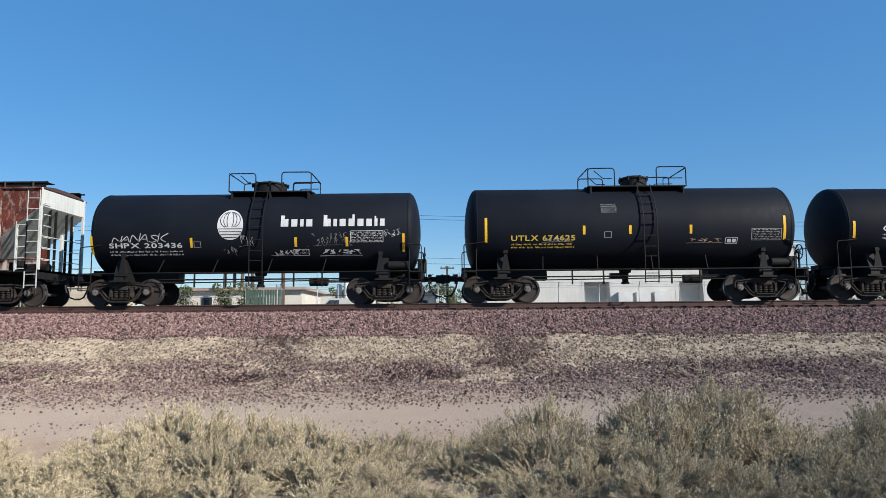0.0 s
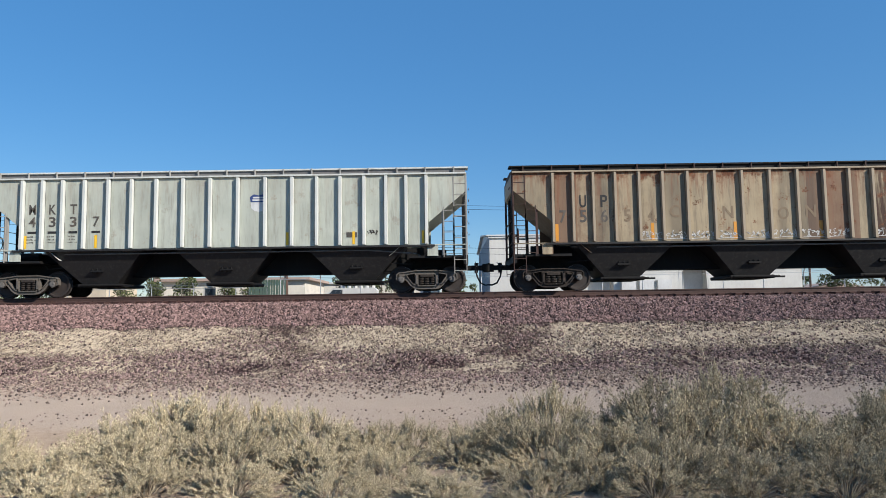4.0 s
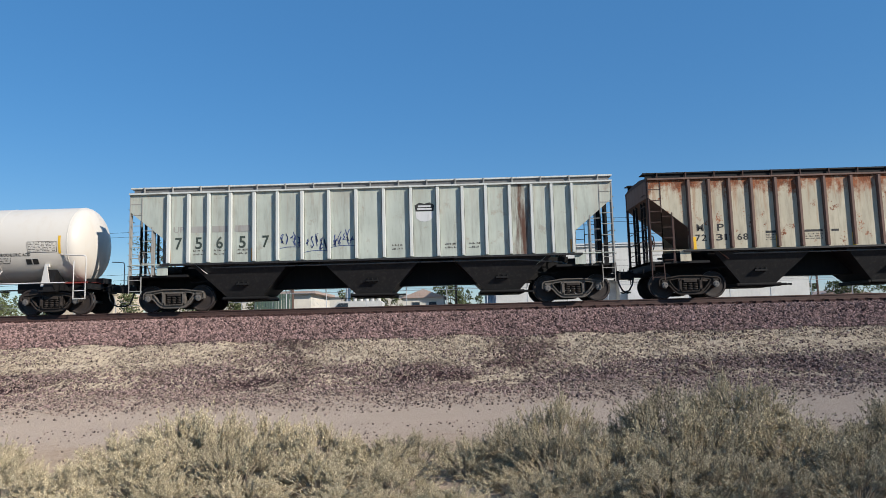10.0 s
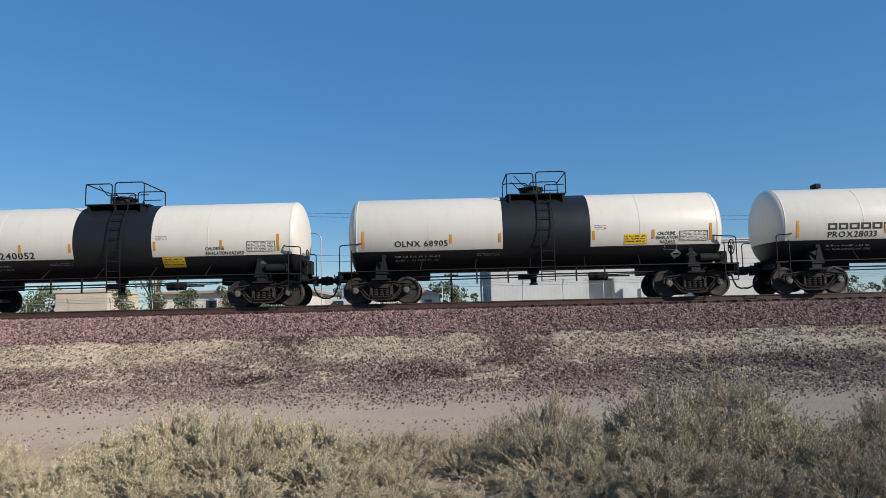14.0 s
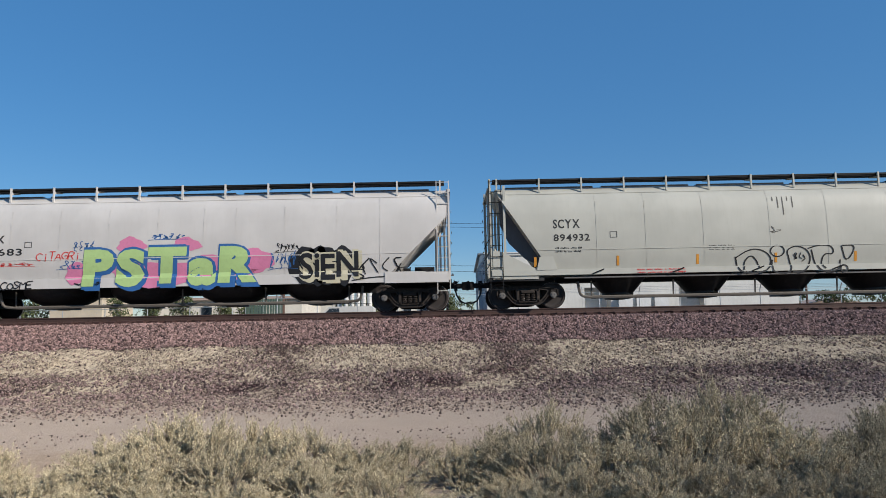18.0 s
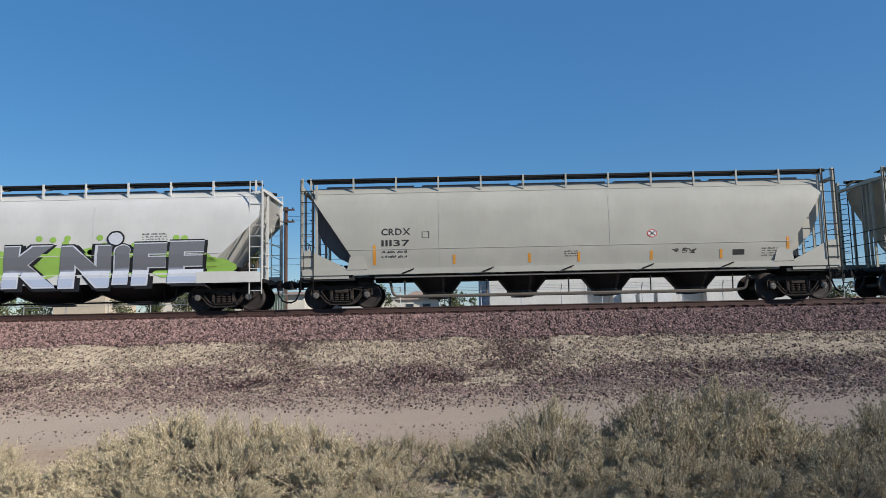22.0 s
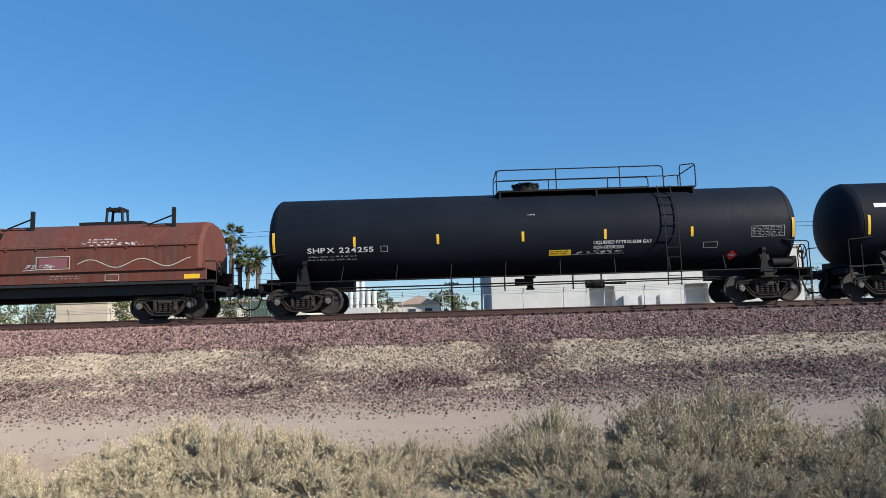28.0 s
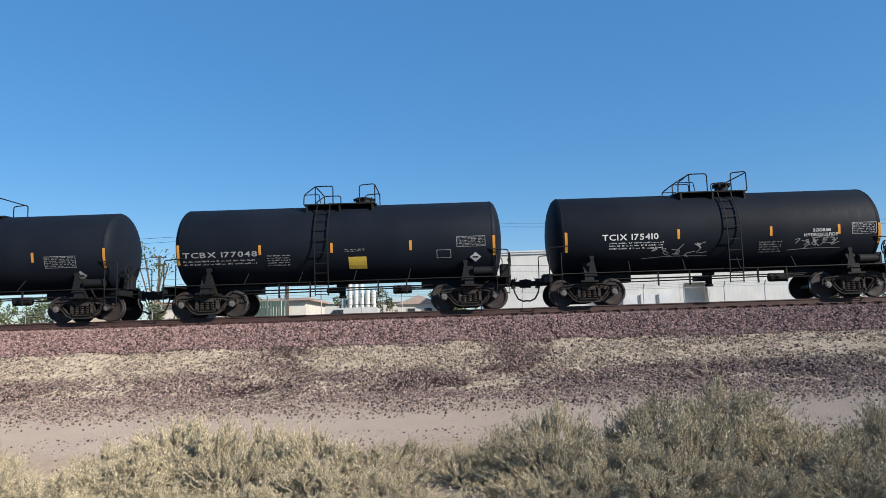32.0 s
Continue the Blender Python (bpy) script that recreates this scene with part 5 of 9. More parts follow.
data_panel(car, TS, 3.45, 4.6, 2.72, 3.16, WHITE_LETTER, 22, 6, 0.12)


EMBLEM = (-0.72, 3.40, 0.45)


def emblem_disc(bm):
    cx, cz, r = EMBLEM
    bm.faces.new([bm.verts.new((cx + r * math.cos(a), 0, cz + r * 1.2 * math.sin(a))) for a in (k * math.tau / 32 for k in range(32))])


def emblem_lines(bm):
    """Petal edges above and level lines below."""
    cx, cz, r = EMBLEM
    for k in (-3, -2, -1, 1, 2, 3):
        stroke(bm, [(cx + k / 3.9 * r * math.sin(a), cz - 0.12 + r * 1.3 * (1 - math.cos(a)) / 2) for a in (j * math.pi / 12 for j in range(2, 12))], 0.022)
    for i in range(4):
        z = cz - 0.14 - i * 0.10
        w = math.sqrt(max(r * r - ((z - cz) / 1.2) ** 2, 0.01)) - 0.02
        quad(bm, cx - w, cx + w, z - 0.012, z + 0.012)


print_on(car, TS, [("emblem_disc", WHITE_LETTER, emblem_disc), ("emblem_line", BLACK_LETTER, emblem_lines, 0.013)], 0.12)


def name_blocks(bm):
    """A company name drawn as plain blocks of its size."""
    pen = 1.02
    for n, (w, h) in enumerate(((0.30, 0.40), (0.24, 0.26), (0.14, 0.26), (0.24, 0.26), (0, 0), (0.28, 0.40), (0.14, 0.26), (0.24, 0.26), (0.24, 0.42), (0.24, 0.26), (0.22, 0.26), (0.12, 0.36), (0.18, 0.26))):
        if w:
            quad(bm, pen + w * 0.06, pen + w * 0.94, 3.32, 3.32 + min(h, 0.27))
            if h > 0.3:
                quad(bm, pen + w * (0.60 if n == 8 else 0.06), pen + w * (0.94 if n == 8 else 0.5), 3.59, 3.32 + h)
        pen += (w or 0.22) + 0.07


print_on(car, TS, [("company_lettering", WHITE_LETTER, name_blocks)], 0.12)
join_train(car, -6.70)
lower(0.0)

# --- ribbed hoppers
H3 = rusty_paint("rusted_white_hopper", (0.45, 0.43, 0.375), 3.05, 0.55, 0.8, (0.085, 0.022, 0.017), ends=5.2)
H4 = rusty_paint("tan_hopper_paint", (0.40, 0.325, 0.215), 3.95, 0.5, 0.9, (0.11, 0.045, 0.026), None, 0.5, 0.6, black=(3.9, 6.0, (0.06, 0.035, 0.026)), panels=0.75)
H4R = paint("tan_rib_paint", (0.35, 0.285, 0.205), (0.12, 0.07, 0.05), 0.6, 0.7)
H5 = rusty_paint("grey_hopper_paint", (0.47, 0.495, 0.425), 5.2, 0.4, 0.25, (0.16, 0.08, 0.045), None, 0.1, 0.4)
H5R = paint("grey_rib_paint", (0.57, 0.585, 0.55), (0.2, 0.14, 0.1), 0.4, 0.65)
H6 = rusty_paint("red_oxide_hopper", (0.115, 0.030, 0.019), 3.5, 0.9, 1.0, (0.06, 0.016, 0.012), (0.22, 0.10, 0.055), 0.4, 0.5, panels=0.4, run_tone=(0.36, 0.19, 0.095))
H6R = paint("red_oxide_rib", (0.075, 0.026, 0.018), (0.035, 0.016, 0.012), 0.5, 0.75)
H7 = rusty_paint("grey_sooty_hopper", (0.44, 0.465, 0.39), 5.2, 0.4, 0.2, (0.16, 0.08, 0.045), None, 0.3, 0.4, black=(1.1, 4.3, (0.018, 0.018, 0.018)))
H8 = rusty_paint("rust_streaked_hopper", (0.50, 0.455, 0.345), 3.72, 0.6, 1.0, (0.17, 0.058, 0.028), None, 0.0, 0.4, run_tone=(0.30, 0.14, 0.06))
H8R = paint("rust_brown_rib", (0.15, 0.092, 0.072), (0.07, 0.035, 0.028), 0.6, 0.75)
H9 = rusty_paint("pale_grey_hopper", (0.47, 0.505, 0.44), 5.2, 0.4, 0.25, (0.18, 0.085, 0.05), None, 0.08, 0.35, black=(5.0, 5.6, (0.10, 0.05, 0.035)))
DARK_ROOF = paint("dark_rusted_roof", (0.06, 0.035, 0.03), (0.14, 0.06, 0.04), 0.5, 0.8)
GREY_ROOF = paint("grey_roof", (0.320, 0.312, 0.288), (0.2, 0.13, 0.09), 0.5, 0.7)


def rib_gaps():
    """The middles of the panels between posts."""
    xs = sorted([-k for k in RIBS] + RIBS)
    return [(a + b) / 2 for a, b in zip(xs, xs[1:])]


GAPS = rib_gaps()


def panel_letters(line, start, z, h, mat):
    """One character to a panel, as on ribbed cars; a blank skips a panel. Pairs in a tuple share one."""
    items = []
    for i, ch in enumerate(line):
        if ch != " ":
            items.append(("lettering", mat, text(ch, GAPS[start + i] - (0.13 if len(ch) == 1 else 0.19), z, h, total=0.24 if len(ch) == 1 else 0.38)))
    return items


car = ribbed_hopper("white covered hopper, rust-brown upper half, silver graffiti", H3, H3, DARK_ROOF, slope=H5R)
silver = paint("silver_spray", (0.42, 0.43, 0.44), (0.3, 0.3, 0.3), 0.5, 0.5)
dark_spray = paint("black_spray", (0.03, 0.03, 0.032), (0.1, 0.1, 0.1), 0.5, 0.6)


def silver_field(bm):
    r = random.Random(3)
    for i in range(12):
        x = GAPS[2 + i]
        quad(bm, x - 0.40, x + 0.40, 1.70, 2.55 + r.uniform(-0.1, 0.25))


print_on(car, flat, [("sprayed_silver", silver, silver_field, 0.005)])


def thin_letters(bm):
    """Angular outlined letters, each as two dark lines round a pale middle."""
    shapes = ([(0.0, 2.36), (0.75, 2.36), (1.15, 2.22), (1.7, 2.26), (1.2, 2.12), (0.85, 2.0), (0.05, 1.98), (0.0, 1.72)], [(0.85, 2.98), (0.85, 2.55)],
              [(1.75, 2.48), (2.15, 2.40), (2.4, 2.05), (2.2, 1.85), (2.1, 2.05), (2.35, 2.3), (2.85, 2.45), (3.3, 2.2), (3.55, 1.9)], [(3.0, 2.98), (3.05, 2.6)],
              [(3.9, 2.48), (4.8, 2.48), (5.2, 2.3), (5.45, 1.75)], [(4.0, 2.1), (4.3, 1.95), (4.15, 1.85), (3.95, 2.05)], [(4.9, 2.9), (4.9, 2.5)],
              [(6.5, 2.95), (6.2, 2.4), (6.4, 2.15), (6.05, 1.75), (6.6, 2.05), (7.0, 2.15), (7.3, 1.75)], [(7.0, 2.95), (6.75, 2.4), (7.5, 2.25), (7.9, 1.85)],
              [(8.2, 1.72), (8.35, 2.55), (8.55, 2.55), (8.8, 2.1), (9.0, 1.75)], [(8.2, 2.15), (8.9, 2.15)],
              [(9.35, 2.75), (9.35, 2.25), (9.6, 2.05), (9.95, 2.1)], [(9.95, 2.2), (10.2, 2.45), (10.9, 2.42), (11.4, 2.2), (10.9, 1.75)])
    for pts in shapes:
        for off in (-0.05, 0.05):
            stroke(bm, [(x - 5.0 + off, z + off * 0.9) for x, z in pts], 0.035)


print_on(car, flat, [("graffiti_line", dark_spray, thin_letters, 0.010)])
print_on(car, flat, panel_letters(["GL", "CX"], 1, 2.46, 0.24, BLACK_LETTER) + panel_letters(["81", "14"], 1, 2.18, 0.24, BLACK_LETTER) + [("stencil", FADED_BLACK, many(small_print(GAPS[1] - 0.15, 1.98, 0.3, 0.3, 3, 1), small_print(GAPS[2] - 0.15, 1.98, 0.3, 0.3, 3, 2)))])
for x in (-4.45, -2.75, 0.1, 2.95, 5.45):
    bm = bmesh.new()
    quad(bm, x - 0.29, x + 0.29, 1.66, 1.80)
    onto(bm, flat, 0, 0.012)
    part("reflector", bm, YELLOW, car)
join_train(car, -22.45)

GHOST = paint("ghost_of_old_lettering", (0.21, 0.155, 0.10), (0.12, 0.08, 0.055), 0.6, 0.7)
car = ribbed_hopper("tan covered hopper with black lettering and white scrawls", H4, H4R, DARK_ROOF)
reflectors(car, flat, (-6.9, -3.6, -0.75, 2.2, 4.9, 6.9), 1.68, AMBER, 0.6, 0.11)
print_on(car, flat, panel_letters([" ", "U", "P"], 0, 2.86, 0.42, BLACK_LETTER) + panel_letters(["7", "5", "6"], 0, 2.34, 0.42, FADED_BLACK) + panel_letters(["5", "4"], 3, 2.34, 0.42, GHOST)
         + [("sprayed_tag", WHITE_LETTER, tag(GAPS[i] - 0.38, 1.72, 0.8, 0.28, 5, 50 + i, 0.022), 0.010) for i in (4, 5, 6, 7, 8, 9, 10, 11, 13)]
         + [("stencil", WHITE_LETTER, many(frame_box(5.3, 5.75, 2.0, 2.35), small_print(5.4, 2.3, 0.3, 0.25, 3, 5)))]
         + [("ghost_lettering", GHOST, many(*(text(c, GAPS[i] - 0.2, 2.35 + 0.06 * (i % 3), 0.42, total=0.36) for c, i in (("C", 5), ("N", 7), ("O", 9), ("N", 10)))), 0.0065)])
join_train(car, -41.02)

car = ribbed_hopper("pale grey covered hopper with black lettering and blue shield emblem", H5, H5R, GREY_ROOF, "pale", board=H5R)
reflectors(car, flat, (-6.9, -4.45, -0.5, 2.2, 4.5, 6.9), 1.68)
print_on(car, flat, panel_letters(["M", "K", "T"], 0, 2.88, 0.34, FADED_BLACK) + panel_letters(["4", "3", "3", "7"], 0, 2.44, 0.34, FADED_BLACK)
         + [("stencil", BLACK_LETTER, many(*(patch(GAPS[i] - 0.16, GAPS[i] + 0.14, 2.2, 2.28) for i in (0, 1, 2, 3))))]
         + [("stencil", FADED_BLACK, many(*(small_print(GAPS[i] - 0.18, 2.12, 0.34, 0.3, 3, i) for i in (0, 1, 2))))]
         + [("stencil", FADED_BLACK, many(patch(4.25, 4.62, 1.92, 2.1), tag(4.95, 1.98, 0.4, 0.2, 4, 2)))])
shield(car, 1.2, 2.86, 0.56, 0.62, BLUE_SHIELD, WHITE_LETTER)
join_train(car, -59.45)

car = ribbed_hopper("rust-red covered hopper, heavily corroded lower panels", H6, H6R, DARK_ROOF, "rust")
reflectors(car, flat, (-6.9, -1.9, 5.2), 1.70, AMBER)
print_on(car, flat, panel_letters(["M", "P"], 0, 2.38, 0.27, H6R) + panel_letters(["72", "27", "60"], 0, 1.92, 0.26, H6R)
         + [("faded_stencil", RUST_LETTER, many(*(patch(GAPS[i] - 0.26, GAPS[i] + 0.26, z, z + 0.09) for i, z in ((3, 2.2), (4, 2.2), (3, 2.05), (4, 2.03), (0, 1.7))))),
            ("faded_stencil", RUST_LETTER, lambda bm: stroke(bm, [(1.5 + 0.30 * math.cos(a), 3.02 + 0.30 * math.sin(a)) for a in (k * math.tau / 24 for k in range(25))], 0.03)),
            ("faded_stencil", RUST_LETTER, small_print(1.28, 3.2, 0.44, 0.36, 4, 3)),
            ("stencil", GREY_ROOF, many(frame_box(3.95, 4.4, 2.0, 2.35, 0.03), patch(4.0, 4.35, 2.05, 2.3)))])
print_on(car, flat, [("dark_patch", H6R, patch(4.02, 4.33, 2.07, 2.28), 0.010)])
join_train(car, -77.93)

car = ribbed_hopper("pale grey covered hopper with soot-stained middle panels", H7, H5R, GREY_ROOF, board=H5R)
reflectors(car, flat, (-6.95, -3.55, -0.9, 0.55, 4.0, 6.95), 1.68)
print_on(car, flat, panel_letters(["U", "P", "D", "X"], 0, 2.70, 0.38, FADED_BLACK) + panel_letters(["7", "8", "6", "7", "4"], 0, 2.22, 0.38, BLACK_LETTER)
         + [("sprayed_tag", FADED_BLACK, many(tag(-8.3, 3.55, 1.1, 0.32, 6, 71), tag(-8.1, 3.25, 0.9, 0.22, 5, 72))), ("stencil", BLACK_LETTER, many(patch(5.9, 6.1, 1.95, 2.1), patch(6.16, 6.36, 1.95, 2.1)))])
shield(car, 4.44, 2.86, 0.5, 0.62, BLUE_SHIELD, WHITE_LETTER)
join_train(car, -96.60)

lower(1.0)
car = ribbed_hopper("cream covered hopper streaked with rust, black lettering", H8, H8R, DARK_ROOF)
reflectors(car, flat, (-6.9, -4.05, -1.45, 1.3, 4.0, 6.9), 1.68, YELLOW, 0.6, 0.12)
print_on(car, flat, panel_letters(["M", "P"], 0, 2.52, 0.30, BLACK_LETTER) + panel_letters(["72", "31", "68"], 0, 2.10, 0.27, BLACK_LETTER)
         + [("stencil", BLACK_LETTER, many(patch(-4.45, -3.95, 2.36, 2.46), patch(-3.2, -2.5, 2.37, 2.46), patch(-2.2, -1.95, 2.37, 2.46))),
            ("stencil", FADED_BLACK, many(small_print(-4.45, 2.3, 0.5, 0.3, 3, 7), small_print(-3.2, 2.3, 0.7, 0.3, 3, 8), small_print(0.9, 2.5, 0.8, 0.6, 6, 9), small_print(1.7, 2.4, 0.6, 0.5, 5, 10))),
            ("stencil", BLACK_LETTER, many(patch(0.42, 0.50, 2.1, 2.45), patch(0.28, 0.64, 2.22, 2.3), patch(3.22, 3.32, 2.9, 3.2), patch(3.05, 3.45, 3.05, 3.12))),
            ("stencil", BLUE_SHIELD, many(frame_box(4.05, 4.7, 1.95, 2.35), small_print(4.1, 2.3, 0.55, 0.3, 4, 12))), ("stencil", H8R, many(patch(5.45, 5.95, 1.98, 2.38))), ("stencil", BLACK_LETTER, frame_box(6.4, 6.65, 2.1, 2.3))])
join_train(car, -115.12)
lower(0.0)

car = ribbed_hopper("light grey covered hopper with green numerals and striped shield", H9, H5R, GREY_ROOF, "pale", board=H5R)
reflectors(car, flat, (-7.0, -4.1, 6.95), 1.66, AMBER)
GREEN_NUM = paint("dark_green_lettering", (0.035, 0.05, 0.04), (0.2, 0.2, 0.18), 0.4, 0.6)
print_on(car, flat, panel_letters(["UP"], 0, 2.72, 0.2, GREY_ROOF) + panel_letters(["7", "5", "6", "5", "7"], 0, 2.14, 0.40, GREEN_NUM)
         + [("overpaint_patch", GREY_ROOF, many(*(patch(GAPS[i] - 0.27, GAPS[i] + 0.27, 2.70, 2.92) for i in (1, 2, 3))))]
         + [("sprayed_tag", BLUE_SHIELD, many(*(tag(GAPS[i] - 0.35, 1.95 + 0.15 * (i % 2), 0.75, 0.55, 5, 90 + i, 0.03) for i in (5, 6, 7))))]
         + [("stencil", FADED_BLACK, many(*(small_print(GAPS[i] - 0.2, 2.1, 0.4, 0.25, 2, i) for i in (1, 2, 3, 9, 11, 12))))])
shield(car, 1.9, 2.86, 0.62, 0.68, BLACK_LETTER, WHITE_LETTER)
join_train(car, -133.19)
lower(1.0)

# --- white tank cars
R10 = cyl(1.38, 2.56)
RCR = two_tone("white_tank_red_belt", (0.63, 0.585, 0.515), (0.20, 0.030, 0.022), -9.0, -1.55, 1.50)
car = tank_car("white acid tank car with a rust-red middle band", 6.10, 1.38, 2.56, 5.46, 7.52, RCR, WHITE_TANK, (-0.95, 1.0), 0.0, 0.28, 0.40, -0.25, 0.95, tone="dark", head=0.60, seams=(-3.8, 3.6), deck_mat=RED_BAND, brake_end=-1, top_mat=RED_BAND)
reflectors(car, R10, (-5.75, 5.85), 2.35, step=0.1, h=0.75)
reflectors(car, R10, (-2.1, 1.55, 3.35), 2.62, step=0.1, h=0.40)
print_on(car, R10, [("lettering", BLACK_LETTER, text("RCRX 2365", -5.25, 2.44, 0.22, 1.9)), ("stencil", BLACK_LETTER, small_print(-5.2, 2.30, 1.9, 0.3, 2, 4)), ("lettering", BLACK_LETTER, text("HYDROCHLORIC ACID", 3.5, 2.28, 0.13, 1.3)),
                     ("stencil", FADED_BLACK, many(small_print(-2.75, 2.3, 0.8, 0.5, 6, 5), small_print(1.9, 2.2, 1.0, 0.2, 2, 6), small_print(3.2, 2.22, 0.9, 0.3, 3, 7))), ("stencil", BLACK_LETTER, many(patch(4.6, 4.8, 1.92, 2.15), patch(4.84, 5.04, 1.92, 2.15)))], 0.12)
data_panel(car, R10, 4.7, 5.75, 2.42, 2.9, FADED_BLACK, 8, 6, 0.12)
print_on(car, R10, [("warning_sign", SIGN_YELLOW, patch(1.95, 2.7, 2.36, 2.64), 0.01)], 0.12)
print_on(car, R10, [("sign_print", BLACK_LETTER, small_print(2.0, 2.6, 0.65, 0.22, 2, 77), 0.016)], 0.12)
join_train(car, -149.98)

RCL = cyl(1.37, 2.445)


def chlorine_tank(label, x, mark, mx, mz, mh, mw, split, belt, warn, signs, seed, lines=3, half=6.46):
    mat = two_tone("white_over_black_tank", (0.63, 0.59, 0.51), (0.010, 0.011, 0.0125), split, belt[0], belt[1])
    c = tank_car(label, half, 1.37, 2.445, 5.47, 7.54, mat, BLACK_STEEL, (-0.95, 1.15), 0.02, 0.40, 0.36, 0.12, 0.95, seams=(-3.75, 3.6), tone="dark", head=0.42, rail_style=0)
    reflectors(c, RCL, (-6.05, 6.05), 2.10, AMBER, 0.72, step=0.1)
    reflectors(c, RCL, (-3.0, belt[0] - 0.1, belt[1] + 0.1, 4.05), 2.22, AMBER, 0.38, step=0.1)
    print_on(c, RCL, [("lettering", BLACK_LETTER, text(mark, mx, mz, mh, mw)), ("stencil", DULL_LETTER, many(small_print(mx, split - 0.06, 1.6, 0.3, 2, seed), small_print(belt[0] - 0.9, split - 0.02, 0.8, 0.14, 2, seed + 1))),
                      ("stencil", FADED_BLACK, small_print(belt[1] + 0.15, 2.85, 0.42, 0.22, 3, seed + 2))], 0.12)
    for i, (word, wx, wz, wh, ww) in enumerate(warn):
        print_on(c, RCL, [("lettering", BLACK_LETTER, text(word, wx, wz, wh, ww))], 0.12)
    sx, sz = signs
    print_on(c, RCL, [("warning_sign", SIGN_YELLOW, patch(sx, sx + 0.78, sz, sz + 0.42), 0.01)], 0.12)
    print_on(c, RCL, [("sign_print", BLACK_LETTER, small_print(sx + 0.04, sz + 0.36, 0.7, 0.32, 3, seed + 4), 0.016)], 0.12)
    placard(c, RCL, 5.45, 1.50, 0.2, WHITE_LETTER)
    if lines == 3:
        placard(c, RCL, 4.9, 1.55, 0.2, WHITE_LETTER)
        print_on(c, RCL, [("stencil", DULL_LETTER, frame_box(4.45, 4.9, 1.72, 1.98))], 0.12)
    data_panel(c, RCL, 4.95, 5.95, 2.08, 2.52, FADED_BLACK, seed + 5, 6, 0.12)
    return join_train(c, x)


def lug_blocks(bm):
    pen = -5.0
    for w in (0.32, 0.32, 0.34, 0.34, 0.34, 0.32):
        outline(bm, pen, pen + w, 2.40, 2.68, 0.075)
        pen += w + 0.055


WARN3 = [("CHLORINE", 4.2, 2.36, 0.14, 0.62), ("INHALATION", 4.15, 2.18, 0.14, 0.75), ("HAZARD", 4.3, 2.0, 0.14, 0.52)]
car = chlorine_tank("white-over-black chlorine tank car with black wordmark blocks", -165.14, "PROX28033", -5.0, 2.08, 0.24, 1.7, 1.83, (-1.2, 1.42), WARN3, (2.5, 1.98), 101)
print_on(car, RCL, [("company_lettering", BLACK_LETTER, lug_blocks)], 0.12)
bm = bmesh.new()
rounded(bm, -4.7, -4.5, -0.2, 0.2, 3.85, 4.02, 0.02)
part("vent_cover", bm, BLACK_STEEL, car)
chlorine_tank("white-over-black chlorine tank car with spaced black lettering", -180.25, "OLNX 68905", -4.95, 2.12, 0.24, 1.85, 1.80, (-1.18, 1.88), WARN3, (3.05, 2.0), 202, half=6.28)
chlorine_tank("white-over-black chlorine tank car with large black numerals", -195.32, "ACFX 240052", -4.95, 2.0, 0.27, 2.45, 1.80, (-1.15, 1.62), [("CHLORINE", 3.5, 2.18, 0.14, 0.66), ("INHALATION HAZARD", 3.5, 1.98, 0.14, 1.35)], (1.95, 1.5), 303, 2)

# --- rounded hoppers
G14 = paint("light_grey_hopper_paint", (0.320, 0.336, 0.344), (0.25, 0.24, 0.22), 0.14, 0.55)
G15 = paint("warm_white_hopper_paint", (0.43, 0.42, 0.365), (0.3, 0.27, 0.22), 0.14, 0.5)
G16 = paint("white_hopper_paint", (0.55, 0.52, 0.485), (0.4, 0.35, 0.3), 0.14, 0.5)
G17 = paint("dull_grey_hopper_paint", (0.36, 0.365, 0.305), (0.2, 0.18, 0.15), 0.3, 0.6)
G18 = paint("grey_hopper_paint_smooth", (0.38, 0.37, 0.325), (0.25, 0.22, 0.18), 0.14, 0.55)
G19 = paint("bright_white_hopper_paint", (0.592, 0.584, 0.552), (0.45, 0.4, 0.3), 0.14, 0.45)
# dark grey with the left end's shade in its colour; also draws dent lines
SHADE_END = paint("shade_grey", (0.10, 0.10, 0.11), (0.05, 0.05, 0.05), 0.4, 0.6)


def spray(name, colour):
    return paint(name, colour, tuple(c * 0.6 for c in colour), 0.35, 0.55, streak=False)


TEAL, PINK, LIME, BLUE, GREEN = spray("teal_spray", (0.05, 0.34, 0.42)), spray("pink_spray", (0.62, 0.20, 0.33)), spray("lime_spray", (0.40, 0.55, 0.22)), spray("blue_spray", (0.03, 0.12, 0.32)), spray("green_spray", (0.29, 0.48, 0.09))
SALMON, CHROME, INK = spray("salmon_spray", (0.66, 0.26, 0.22)), spray("chrome_spray", (0.46, 0.49, 0.56)), spray("ink_spray", (0.012, 0.012, 0.014))
PALE_TEAL, PALE_PINK, CREAM_SPRAY = spray("pale_teal_spray", (0.38, 0.60, 0.64)), spray("pale_pink_spray", (0.72, 0.46, 0.44)), spray("cream_spray", (0.52, 0.47, 0.33))
PALE_CHROME = spray("pale_chrome_spray", (0.56, 0.58, 0.63))


def fade_spray(name, top, low, z0, z1):
    """Sprayed fill that fades from one colour to another over its height."""
    m, nt, b = material(name, top, 0.5, 0.0, 0.3)
    z = calc(nt, 'ADD', axis(nt, "Z"), calc(nt, 'MULTIPLY', noise_of(nt, 1.2, 3), 0.25))
    nt.links.new(ramp_mix(nt, band(nt, z, z0, z1), low, top), b.inputs["Base Color"])
    return m


